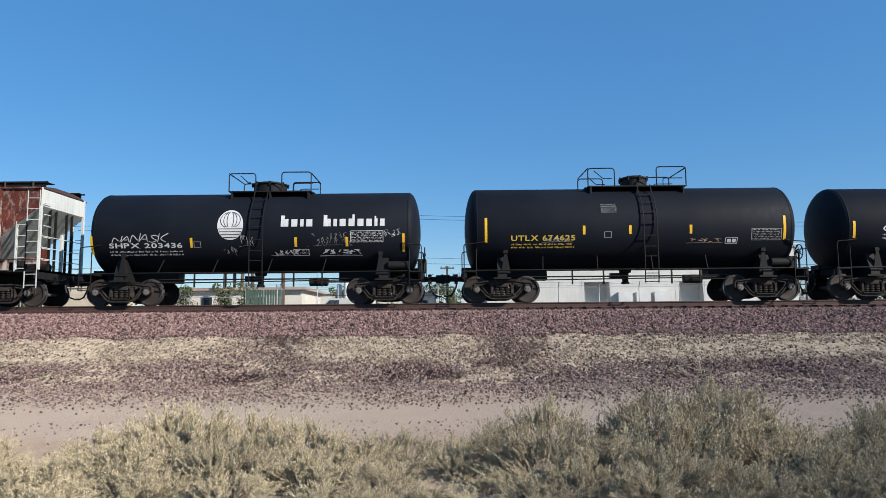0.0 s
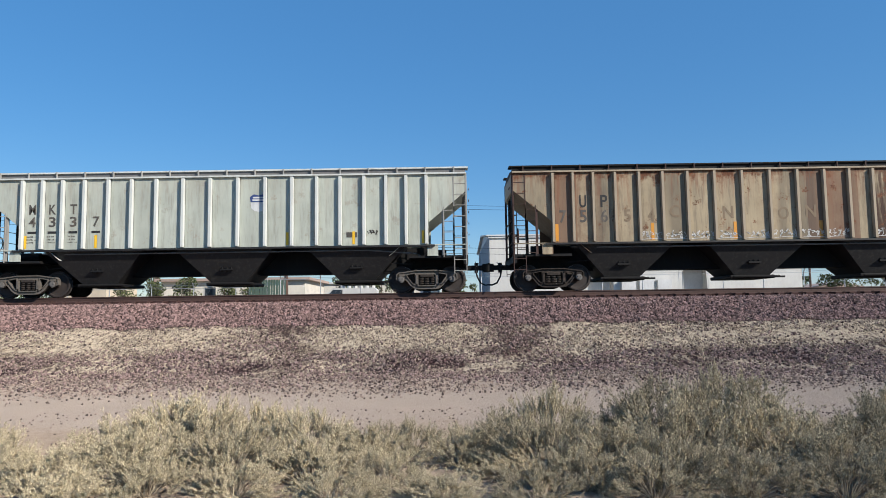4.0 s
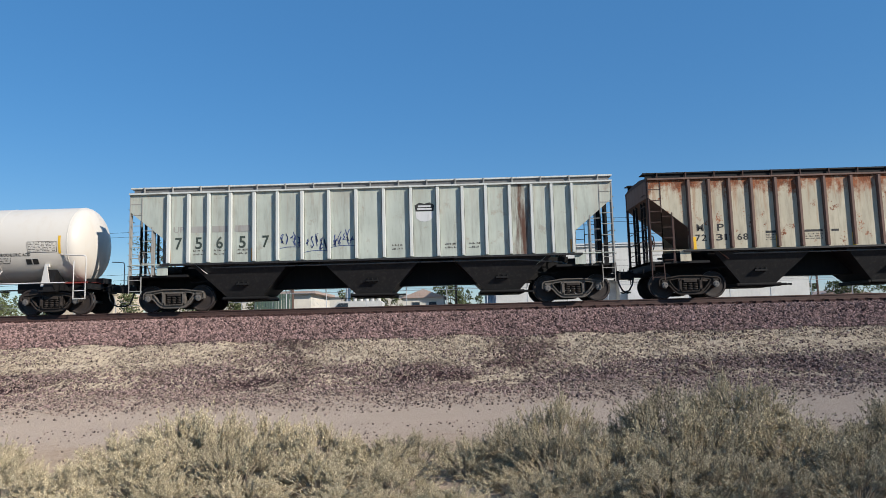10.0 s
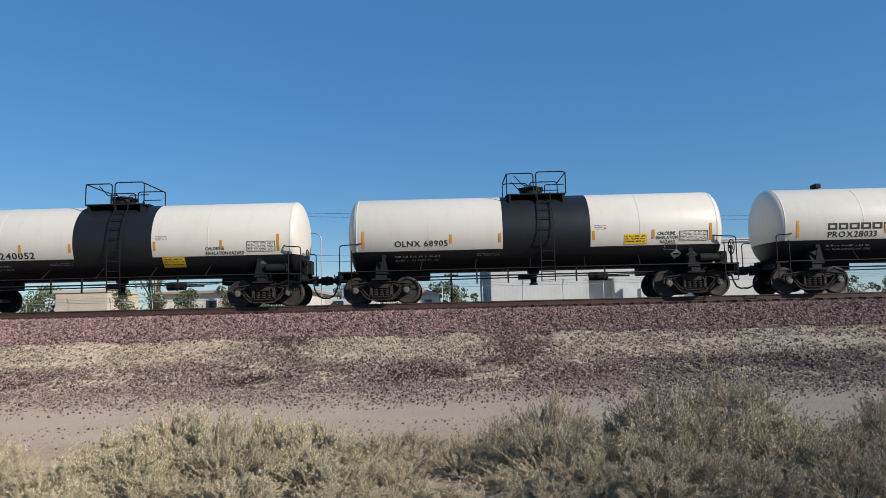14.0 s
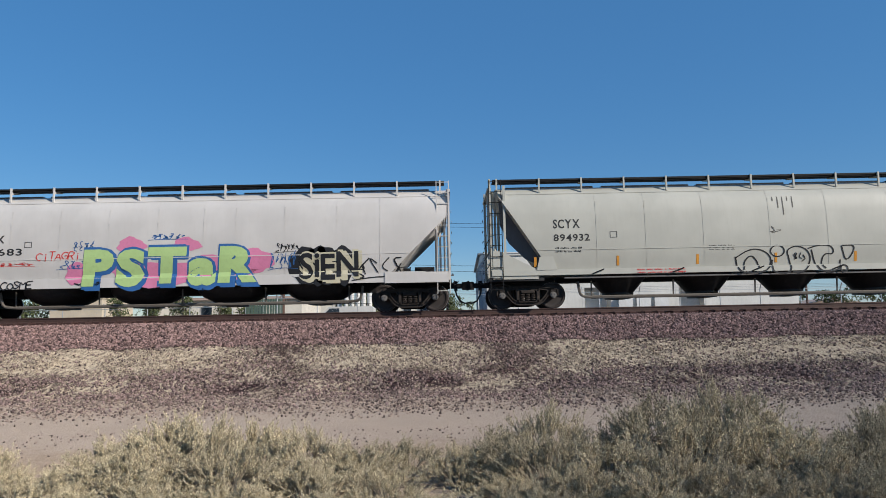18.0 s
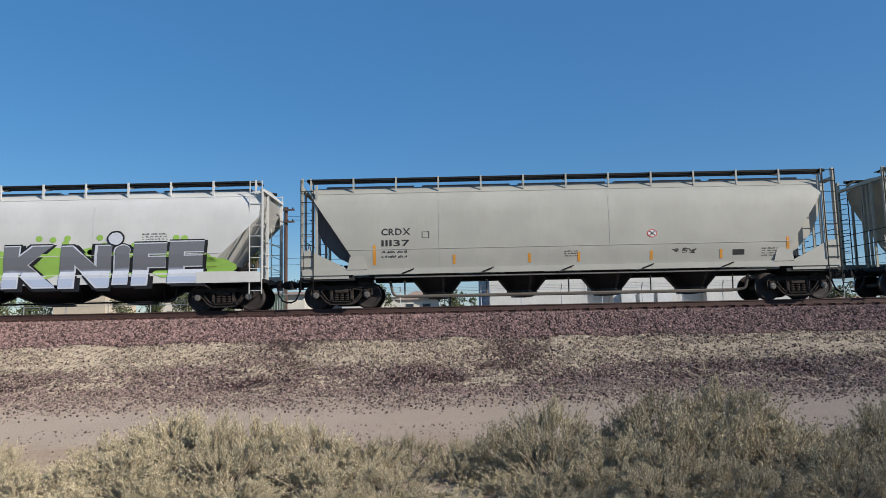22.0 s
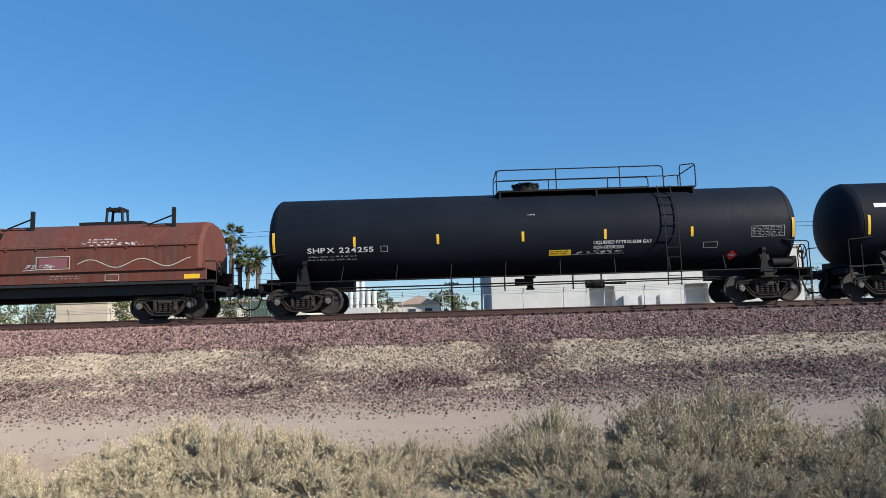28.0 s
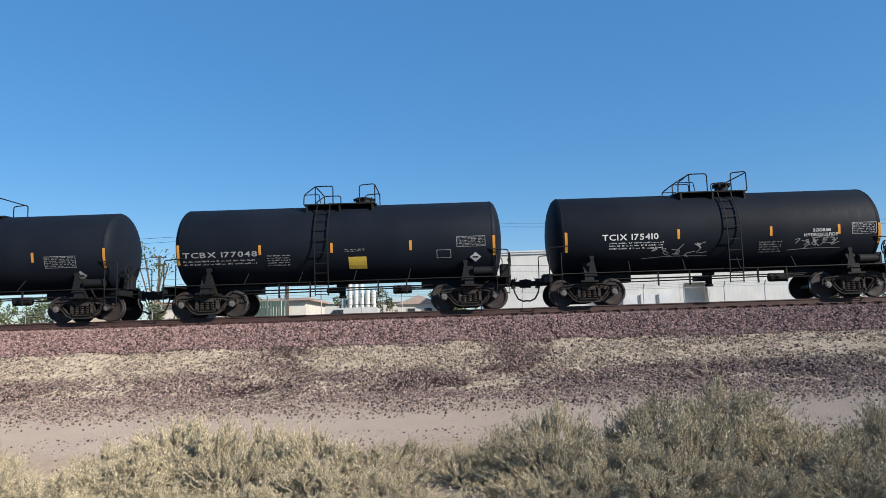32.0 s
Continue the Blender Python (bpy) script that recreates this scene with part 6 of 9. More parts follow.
CHROME_FADE = fade_spray("chrome_fade_spray", (0.16, 0.165, 0.18), (0.42, 0.48, 0.60), 1.50, 1.66)
GREY_FADE = fade_spray("grey_fade_spray", (0.10, 0.10, 0.105), (0.60, 0.62, 0.64), 1.56, 1.72)


def mural(car, surf, word, x, z, h, total, fill, edge, seed, fat=0.05, lean=(0, 0.06, -0.04, 0.05), shade=None, rim=0.06, gap=0.06, slant=0.0):
    """Block letters in layers: a cast shadow, a wide outline, a pale rim and the fill."""
    def draw(f):
        return lambda bm: words(bm, word, x, z, h, total=total, fat=f, gap=gap, lean=lean, slant=slant)
    def cast(bm):
        words(bm, word, x + 0.12, z - 0.05, h, total=total, fat=fat + rim, gap=gap, lean=lean, slant=slant)
    print_on(car, surf, [("graffiti_shadow", edge, cast, 0.009), ("graffiti_outline", edge, draw(fat + rim), 0.012)], 0.15)
    if shade:
        print_on(car, surf, [("graffiti_shine", shade, draw(fat + rim * 0.45), 0.016)], 0.15)
    print_on(car, surf, [("graffiti_fill", fill, draw(fat), 0.020)], 0.15)


car = round_hopper("light grey two-bay covered hopper with teal and pink graffiti", G14, 6.15, 4.36, 6.42 - 0.0, "step", 2, seams=(), pipe="flat")
print_on(car, round_side, [("lettering", BLACK_LETTER, text("UP", -3.7, 3.52, 0.33, 0.62)), ("lettering", BLACK_LETTER, text("93948", -3.85, 3.02, 0.33, 1.55)), ("stencil", BLACK_LETTER, many(frame_box(-0.9, -0.65, 3.1, 3.35), small_print(-4.6, 3.8, 0.4, 0.2, 3, 2))), ("sprayed_tag", BLACK_LETTER, sprayed("BERG", -5.3, 2.95, 0.95, 0.55, 14, 0.045))], 0.15)
mural(car, round_side, "SC", -4.1, 1.46, 1.15, 1.22, TEAL, INK, 1, 0.06, shade=PALE_TEAL)
mural(car, round_side, "A", -2.80, 1.47, 1.15, 0.60, LIME, INK, 1, 0.06)
mural(car, round_side, "PE", -2.12, 1.46, 1.15, 1.05, TEAL, INK, 1, 0.06, shade=PALE_TEAL)
mural(car, round_side, "BBRG", -0.98, 1.47, 1.18, 3.10, SALMON, INK, 1, 0.05, shade=PALE_PINK)
r14 = random.Random(14)
print_on(car, round_side, [("graffiti_cloud", INK, lambda bm: [blob(bm, 3.2 + 0.28 * k, 1.75 + 0.1 * (k % 2), 0.35, 0.34, r14) for k in range(4)], 0.012),
                           ("graffiti_fill", GREEN, lambda bm: [blob(bm, 2.5, 1.9, 0.3, 0.25, r14)], 0.014), ("sprayed_tag", WHITE_LETTER, tag(3.0, 1.6, 1.2, 0.35, 5, 15, 0.03), 0.018), ("stencil", FADED_BLACK, small_print(3.1, 3.3, 1.2, 0.4, 5, 9))], 0.15)
reflectors(car, round_side, (-4.9, 5.0), 1.6, AMBER, 0.7, step=0.1)
shield(car, 2.6, 3.05, 0.62, 0.62, BLUE_SHIELD, WHITE_LETTER)
join_train(car, -209.35)

car = round_hopper("warm white four-bay covered hopper with outline graffiti", G15, 9.35, 8.0, 10.02, "slope", 4, seams=(-5.6, -3.9, -1.9, 0.4, 2.4, 4.6, 6.6))
print_on(car, round_side, [("lettering", BLACK_LETTER, text("SCYX", -7.1, 3.08, 0.30, 0.92)), ("lettering", BLACK_LETTER, text("894932", -7.1, 2.55, 0.29, 1.25)), ("stencil", BLACK_LETTER, many(small_print(-7.05, 2.28, 0.95, 0.3, 2, 3), frame_box(-5.15, -4.9, 2.66, 2.92))),
                           ("stencil", HAZARD_RED, small_print(-4.25, 1.28, 1.7, 0.2, 2, 5)), ("stencil", FADED_BLACK, small_print(-1.75, 2.25, 0.9, 0.26, 3, 6)), ("stencil", BLACK_LETTER, many(patch(6.05, 6.3, 1.62, 1.82), patch(6.34, 6.6, 1.62, 1.82), small_print(6.8, 1.85, 0.7, 0.25, 3, 7)))], 0.15)


def outline_letters(bm):
    """Hollow rounded letters, sprayed in one dark line."""
    loops = ([(0, 0.65), (0.45, 1.0), (0.85, 1.02), (1.2, 0.75), (1.25, 0.35), (1.0, 0.05), (0.1, 0.02), (0, 0.7)], [(0.28, 0.15), (0.32, 0.55), (0.55, 0.78), (0.75, 0.5), (0.82, 0.2)],
             [(1.28, 0.55), (1.25, 0.1), (1.5, 0.0), (1.95, 0.05), (1.85, 0.6), (1.75, 0.95), (2.1, 1.15), (2.5, 0.95), (2.62, 0.5), (2.4, 0.05), (1.95, 0.05)],
             [(2.5, 1.0), (2.9, 1.15), (3.35, 1.1), (3.4, 0.72), (3.05, 0.80), (2.95, 0.3), (3.1, 0.15)], [(2.62, 0.95), (2.75, 0.3), (3.0, 0.02), (3.6, 0.1), (3.62, 0.5)], [(3.68, 1.1), (4.2, 1.12), (3.82, 0.32), (3.66, 1.1)])
    for pts in loops:
        stroke(bm, [(x - 0.85, z + 1.02) for x, z in smooth_line(pts, 3)], 0.05)
    for cx, cz, r in ((1.45, 0.92, 0.24), (3.72, 0.14, 0.12)):
        stroke(bm, [(cx - 0.85 + r * math.cos(a), cz + 1.02 + r * math.sin(a)) for a in (k * math.tau / 16 for k in range(17))], 0.05)


print_on(car, round_side, [("graffiti_outline", INK, outline_letters, 0.010), ("sprayed_tag", INK, tag(1.15, 1.50, 0.45, 0.36, 3, 5, 0.035), 0.011)], 0.15)
print_on(car, round_side, [("soot_stain_mark", FADED_BLACK, many(*(patch(0.55 + 0.17 * k, 0.59 + 0.17 * k, 3.9 - 0.25 * (k % 3), 4.05) for k in range(5)), tag(0.35, 2.75, 0.5, 0.3, 2, 8, 0.02)), 0.007)], 0.15)
reflectors(car, round_side, (-7.75, -4.9, -2.15, 0.55, 3.3, 6.0), 1.45, AMBER, 0.42, step=0.1)
join_train(car, -225.83)

car = round_hopper("white four-bay covered hopper with lime and pink graffiti", G16, 9.45, 7.98, 10.03, "step", 4, seams=(-5.8, -4.1, -2.4, -0.7, 0.9, 2.0, 3.7, 5.5, 7.0), dark_end=SHADE_END)
rr = random.Random(16)
print_on(car, round_side, [("lettering", BLACK_LETTER, text("SCYX", -7.10, 2.92, 0.27, 1.1)), ("lettering", BLACK_LETTER, text("893683", -7.10, 2.38, 0.29, 1.72)), ("stencil", BLACK_LETTER, many(small_print(-7.05, 2.08, 0.95, 0.3, 2, 3), frame_box(-5.3, -5.05, 2.7, 2.95))),
                           ("graffiti_cloud", PINK, lambda bm: [blob(bm, x, z, a, b, rr) for x, z, a, b in ((-3.4, 1.55, 0.5, 0.45), (-1.6, 2.72, 0.5, 0.32), (0.3, 2.7, 0.5, 0.3), (2.7, 1.95, 0.6, 0.55), (-0.7, 1.5, 1.6, 0.5), (1.4, 1.6, 1.2, 0.6))], 0.008)], 0.15)
print_on(car, round_side, [("sprayed_tag", BLUE, many(tag(-3.6, 2.5, 0.7, 0.45, 4, 61, 0.03), tag(-4.1, 1.75, 1.0, 0.4, 5, 62, 0.03), tag(-0.9, 2.95, 1.2, 0.2, 6, 63, 0.03), tag(3.2, 1.6, 0.9, 0.8, 6, 64, 0.03)), 0.010), ("sprayed_tag", HAZARD_RED, many(sprayed("CITAGRI", -4.9, 2.12, 1.55, 0.36, 65, 0.035), tag(-6.6, 1.9, 1.6, 0.16, 7, 66, 0.018)), 0.011), ("sprayed_tag", INK, many(tag(-7.5, 0.98, 1.3, 0.26, 7, 67, 0.035), sprayed("COSME", -6.1, 0.98, 1.1, 0.26, 67, 0.04), tag(3.4, 2.3, 0.8, 0.4, 6, 68, 0.03), tag(-3.6, 1.0, 1.0, 0.2, 4, 69, 0.03)), 0.012)], 0.15)
mural(car, round_side, "PSTaR", -3.3, 1.12, 1.34, 6.05, LIME, BLUE, 2, 0.06, (0.02, 0, 0.06, 0, 0.05), rim=0.055, slant=0.06)
print_on(car, round_side, [("graffiti_cloud", INK, lambda bm: [blob(bm, 4.35 + 0.42 * k, 1.72, 0.5, 0.78, rr, 30, 0.1) for k in range(4)], 0.007)], 0.15)
mural(car, round_side, "SiEN", 4.2, 1.18, 1.05, 2.05, INK, CREAM_SPRAY, 4, 0.02, rim=0.05)
print_on(car, round_side, [ ("sprayed_tag", INK, tag(6.2, 1.15, 1.9, 1.05, 5, 71, 0.05), 0.014)], 0.15)
reflectors(car, round_side, (-7.55,), 1.32, AMBER, 0.14, 0.45, 0.1)
join_train(car, -245.93)

car = round_hopper("dull grey four-bay covered hopper with patched side and tags", G17, 9.35, 7.98, 10.0, "slope", 4, seams=(-6.2, -4.6, -2.9, -1.2, 0.6, 2.3, 4.1, 5.8))
print_on(car, round_side, [("lettering", BLACK_LETTER, text("TCMX", -6.7, 3.06, 0.26, 0.84)), ("overpaint_patch", G18, many(patch(-7.0, -5.3, 2.42, 2.92), patch(-5.2, -4.0, 2.5, 2.92))), ("stencil", FADED_BLACK, small_print(-6.8, 2.08, 0.9, 0.25, 2, 3)), ("sprayed_tag", GREEN, tag(-4.6, 1.55, 1.0, 0.32, 5, 81, 0.03)),
                           ("sprayed_tag", FADED_BLACK, many(tag(-0.5, 1.6, 1.2, 0.3, 7, 82, 0.035), sprayed("DOPE", 3.75, 1.78, 0.72, 0.24, 83, 0.03), sprayed("BOY", 3.95, 1.5, 0.5, 0.24, 84, 0.03), frame_box(-3.3, -3.05, 2.2, 2.45), tag(-2.7, 1.5, 0.2, 0.35, 1, 84, 0.04))), ("stencil", BLACK_LETTER, many(patch(6.3, 6.58, 1.58, 1.78), patch(6.64, 6.92, 1.58, 1.78), small_print(7.1, 1.85, 0.6, 0.25, 3, 9))),
                           ("dent_line", SHADE_END, many(*(patch(2.2 + 1.1 * k, 3.1 + 1.1 * k, 3.02, 3.045) for k in range(5))))], 0.15)
print_on(car, round_side, [("lettering", BLACK_LETTER, text("450471", -6.85, 2.54, 0.28, 1.1), 0.012)], 0.15)
reflectors(car, round_side, (-7.75, -4.95, -2.0, 1.2, 3.4, 6.1, 7.9), 1.45, AMBER, 0.4, step=0.1)
join_train(car, -265.88)

car = round_hopper("smooth grey four-bay covered hopper with sloped end gussets", G18, 9.35, 7.96, 10.02, "slope", 4, seams=(-4.5, 1.4))
print_on(car, round_side, [("lettering", BLACK_LETTER, text("CRDX", -6.5, 2.78, 0.26, 1.0)), ("lettering", BLACK_LETTER, text("11137", -6.5, 2.30, 0.26, 0.98)), ("stencil", BLACK_LETTER, many(small_print(-6.5, 2.1, 0.9, 0.4, 2, 3), frame_box(-5.1, -4.85, 2.62, 2.9), patch(5.6, 6.0, 1.62, 1.85))),
                           ("sprayed_tag", FADED_BLACK, tag(3.5, 1.75, 0.9, 0.26, 3, 44, 0.03)), ("stencil", WHITE_LETTER, lambda bm: blob(bm, 2.85, 2.62, 0.17, 0.17, random.Random(1), 20, 0.0)), ("stencil", FADED_BLACK, many(small_print(-0.2, 1.95, 0.5, 0.3, 3, 6), small_print(6.6, 1.9, 0.6, 0.4, 4, 7)))], 0.15)
print_on(car, round_side, [("stencil", HAZARD_RED, lambda bm: [stroke(bm, [(2.85 + 0.16 * math.cos(a), 2.62 + 0.16 * math.sin(a)) for a in (k * math.tau / 20 for k in range(21))], 0.025)], 0.013), ("stencil", BLACK_LETTER, lambda bm: [stroke(bm, [(2.75, 2.52), (2.95, 2.72)], 0.03), stroke(bm, [(2.75, 2.72), (2.95, 2.52)], 0.03)], 0.014)], 0.15)
reflectors(car, round_side, (-6.75, 7.5), 1.5, AMBER, 0.85, 0.1, 0.1)
reflectors(car, round_side, (-4.0, -1.4, 0.3, 2.8, 5.2), 1.48, AMBER, 0.4, 0.09, 0.1)
join_train(car, -286.2)

car = round_hopper("bright white four-bay covered hopper with chrome and green graffiti", G19, 9.40, 7.90, 10.05, "step", 4, seams=(-2.0, 3.5), dark_end=SHADE_END, pipe=False)
rr = random.Random(19)
print_on(car, round_side, [("lettering", FADED_BLACK, text("SHPX", -7.0, 2.88, 0.22, 0.95)), ("lettering", FADED_BLACK, text("451060", -7.0, 2.42, 0.22, 1.25)),
                           ("graffiti_cloud", GREEN, lambda bm: [blob(bm, x, z, a, b, rr) for x, z, a, b in ((-8.3, 1.3, 0.6, 0.25), (-7.2, 1.5, 0.7, 0.4), (-3.0, 1.9, 1.6, 0.7), (-4.9, 2.3, 0.7, 0.4), (0.2, 1.8, 1.2, 0.7), (2.0, 1.9, 1.4, 0.7), (4.2, 1.9, 1.4, 0.7), (6.5, 1.8, 1.2, 0.6), (7.8, 1.5, 0.6, 0.5))] + [blob(bm, rr.uniform(-7.5, 8), rr.uniform(2.3, 2.95), 0.12, 0.12, rr, 12, 0.02) for _ in range(26)], 0.008),
                           ("stencil", FADED_BLACK, small_print(5.2, 3.05, 0.9, 0.5, 5, 5))], 0.15)
mural(car, round_side, "PIERCE", -7.75, 1.02, 1.22, 5.9, GREY_FADE, INK, 2, 0.055, (0.05, 0, 0.1, 0.02, 0.08, 0), None, 0.05, 0.06, 0.10)
print_on(car, round_side, [("graffiti_fill", CHROME, lambda bm: [blob(bm, -1.1, 1.70, 0.42, 0.62, rr, 26, 0.08)], 0.012), ("graffiti_cloud", INK, lambda bm: [blob(bm, -0.95, 2.42, 0.34, 0.2, rr, 20, 0.05)], 0.015)], 0.15)
for name, mat, grow, lift in (("graffiti_outline", INK, 1.25, 0.022), ("graffiti_fill", PALE_CHROME, 1.0, 0.026)):
    print_on(car, round_side, [(name, mat, lambda bm: blob(bm, 4.3, 2.86, 0.25 * grow, 0.25 * grow, random.Random(2), 24, 0.02), lift)], 0.15)
mural(car, round_side, "KNiFE", 0.35, 1.05, 1.46, 6.95, CHROME_FADE, INK, 2, 0.06, (0.0, -0.02, 0.05, 0.02, 0.06), PALE_CHROME, 0.05, 0.06, 0.06)
join_train(car, -306.2)

# --- gondola
lower(0.0)
car = gondola("black gondola car with yellow lettering and an orange panel")


def gon_side(z):
    return -1.452


GOLD = paint("gold_lettering", (0.60, 0.42, 0.20), (0.3, 0.2, 0.1), 0.4, 0.6)
print_on(car, gon_side, [("lettering", GOLD, text("GN", -9.4, 2.24, 0.27, 0.5)), ("lettering", GOLD, text("TX", -8.4, 2.24, 0.27, 0.5)), ("lettering", GOLD, text("295", -9.45, 1.74, 0.27, 0.55)), ("lettering", GOLD, text("460", -8.45, 1.74, 0.27, 0.62)),
                         ("stencil", WHITE_LETTER, many(small_print(-7.2, 1.5, 0.9, 0.28, 2, 3), frame_box(-5.7, -5.45, 1.8, 2.05), frame_box(7.6, 7.95, 1.35, 1.65, 0.03), small_print(8.65, 1.45, 0.6, 0.14, 1, 4))), ("sprayed_tag", DULL_LETTER, many(tag(-3.9, 1.45, 0.5, 0.4, 3, 91, 0.03), tag(-3.0, 1.3, 0.5, 0.55, 4, 92, 0.03), tag(-1.8, 1.35, 0.5, 0.6, 4, 93, 0.03), tag(-8.3, 1.45, 0.7, 0.22, 5, 94, 0.03), tag(7.2, 1.9, 0.7, 0.25, 5, 95, 0.02)))])


def wordmark(bm):
    """Company name as slanted blocks in its colour."""
    for x, z, w, h in ((-1.75, 1.95, 0.5, 0.32), (-0.85, 1.95, 0.45, 0.32), (0.15, 1.95, 0.16, 0.40), (0.42, 1.95, 0.16, 0.42), (0.30, 1.52, 0.5, 0.34), (1.15, 1.52, 0.5, 0.26), (2.05, 1.52, 0.45, 0.26)):
        bm.faces.new([bm.verts.new(p) for p in ((x, 0, z), (x + w, 0, z), (x + w + h * 0.25, 0, z + h), (x + h * 0.25, 0, z + h))])
    stroke(bm, [(-1.8, 1.42), (-1.25, 1.42), (-1.15, 1.72), (-0.1, 1.72)], 0.04)
    stroke(bm, [(-1.8, 1.42), (-1.72, 1.80), (-0.4, 1.82)], 0.04)


print_on(car, gon_side, [("company_lettering", GOLD, wordmark), ("orange_panel", paint("worn_gold_panel", (0.62, 0.34, 0.035), (0.32, 0.15, 0.03), 0.6, 0.6), patch(4.0, 6.95, 1.40, 2.62), 0.005)])


def panel_mark(bm):
    for x in (4.35, 5.25):
        quad(bm, x, x + 0.8, 2.12, 2.32)
        quad(bm, x + 0.3, x + 0.5, 1.55, 2.12)
    for x in (6.05, 6.35):
        stroke(bm, [(x, 2.3), (x + 0.38, 1.93), (x, 1.55)], 0.17)


print_on(car, gon_side, [("panel_mark", paint("worn_red_mark", (0.36, 0.055, 0.025), (0.5, 0.2, 0.04), 0.5, 0.6), panel_mark, 0.010)])
reflectors(car, gon_side, (-10.15, 9.9), 1.4, AMBER, 0.75)
reflectors(car, gon_side, (-4.05, -0.85, 3.6, 7.1), 1.3, AMBER, 0.4)
join_train(car, -326.84)
lower(1.0)

# --- long pressure tank cars
RL = cyl(1.51, 2.70)
car = tank_car("long black gas tank car with yellow lettering and sign", 8.9, 1.51, 2.70, 8.15, 10.18, BLACK_GLOSS, None, (-2.0, 4.2), -0.55, 0.45, 0.62, 3.75, 0.95, long_rail=True, head=0.66)
reflectors(car, RL, (-8.75, 8.85), 2.4, YELLOW, 0.78, step=0.1)
reflectors(car, RL, (-6.0, -3.0, 0.35, 2.95, 5.7), 2.52, YELLOW, 0.42, step=0.1)
print_on(car, RL, [("lettering", YELLOW_LETTER, text("UTLX 952591", -7.95, 2.42, 0.25, 2.1)), ("stencil", YELLOW_LETTER, small_print(-7.9, 2.36, 1.1, 0.1, 1, 3)), ("stencil", DULL_LETTER, many(small_print(-7.95, 2.2, 1.7, 0.28, 2, 4), frame_box(-5.3, -5.05, 2.3, 2.55), frame_box(6.75, 7.2, 2.0, 2.25))),
                   ("lettering", WHITE_LETTER, text("NON-ODORIZED", 7.3, 3.34, 0.11, 1.0)), ("lettering", YELLOW_LETTER, text("LIQUEFIED PETROLEUM GAS", 6.85, 3.12, 0.12, 1.6)), ("warning_sign", SIGN_YELLOW, patch(2.5, 3.25, 2.38, 2.86), 0.012), ("sticker", WHITE_LETTER, patch(-8.5, -7.9, 3.45, 3.6))], 0.12)
print_on(car, RL, [("sign_print", BLACK_LETTER, small_print(2.55, 2.78, 0.65, 0.36, 3, 78), 0.018)], 0.12)
data_panel(car, RL, 7.45, 8.55, 2.35, 2.8, DULL_LETTER, 9, 6, 0.12)
placard(car, RL, 8.35, 1.85, 0.2, HAZARD_RED)
join_train(car, -348.05)

car = tank_car("long black gas tank car with white lettering and sign", 8.9, 1.51, 2.70, 8.10, 10.18, BLACK_GLOSS, None, (-1.15, 5.95), -0.02, 0.46, 0.40, 4.55, 0.98, long_rail=True, head=0.52)
reflectors(car, RL, (-9.0, 9.0), 2.4, YELLOW, 0.78, step=0.1)
reflectors(car, RL, (-6.2, -3.3, -0.35, 2.5, 5.5), 2.55, YELLOW, 0.42, step=0.1)
print_on(car, RL, [("lettering", WHITE_LETTER, text("SHPX 224255", -7.85, 2.32, 0.21, 2.3)), ("stencil", DULL_LETTER, many(small_print(-7.85, 2.2, 1.7, 0.26, 2, 4), frame_box(-5.3, -5.05, 2.3, 2.55), small_print(-0.15, 3.6, 0.3, 0.12, 1, 6), frame_box(5.9, 6.4, 2.05, 2.3))),
                   ("lettering", WHITE_LETTER, text("LIQUEFIED PETROLEUM GAS", 2.1, 2.35, 0.13, 2.0)), ("lettering", WHITE_LETTER, text("NON-ODORIZED", 2.1, 2.15, 0.13, 1.05)), ("sprayed_tag", WHITE_LETTER, tag(1.5, 1.95, 1.6, 0.14, 6, 88, 0.015)), ("warning_sign", SIGN_YELLOW, patch(0.55, 1.32, 1.92, 2.15), 0.012)], 0.12)
print_on(car, RL, [("sign_print", BLACK_LETTER, small_print(0.6, 2.12, 0.65, 0.18, 2, 78), 0.018)], 0.12)
data_panel(car, RL, 7.55, 8.7, 2.45, 2.92, DULL_LETTER, 10, 6, 0.12)
placard(car, RL, 6.95, 1.72, 0.2, HAZARD_RED)
join_train(car, -368.42)

# --- coil car
car = coil_car("rust-red coil car with two removable hoods and chalky graffiti")


def sill_side(z):
    return -1.522


chalk = spray("chalky_spray", (0.46, 0.44, 0.36))
print_on(car, sill_side, [("lettering", WHITE_LETTER, text("CNW 19260", -6.0, 1.40, 0.24, 1.95)), ("reflector", YELLOW, patch(-7.0, -6.45, 1.38, 1.58)), ("reflector", YELLOW, patch(6.85, 7.4, 1.38, 1.58)), ("stencil", BLACK_LETTER, patch(-3.35, -2.6, 1.36, 1.70)), ("stencil", WHITE_LETTER, patch(-6.42, -6.06, 1.38, 1.58)), ("stencil", DULL_LETTER, many(small_print(-1.2, 1.62, 1.2, 0.22, 2, 6), small_print(2.2, 1.66, 1.0, 0.2, 2, 7), frame_box(4.1, 4.6, 1.38, 1.66, 0.03)))])
print_on(car, sill_side, [("lettering", WHITE_LETTER, text("213100", -3.25, 1.54, 0.11, 0.5), 0.012), ("lettering", WHITE_LETTER, text("72900", -3.25, 1.40, 0.11, 0.42), 0.012)])
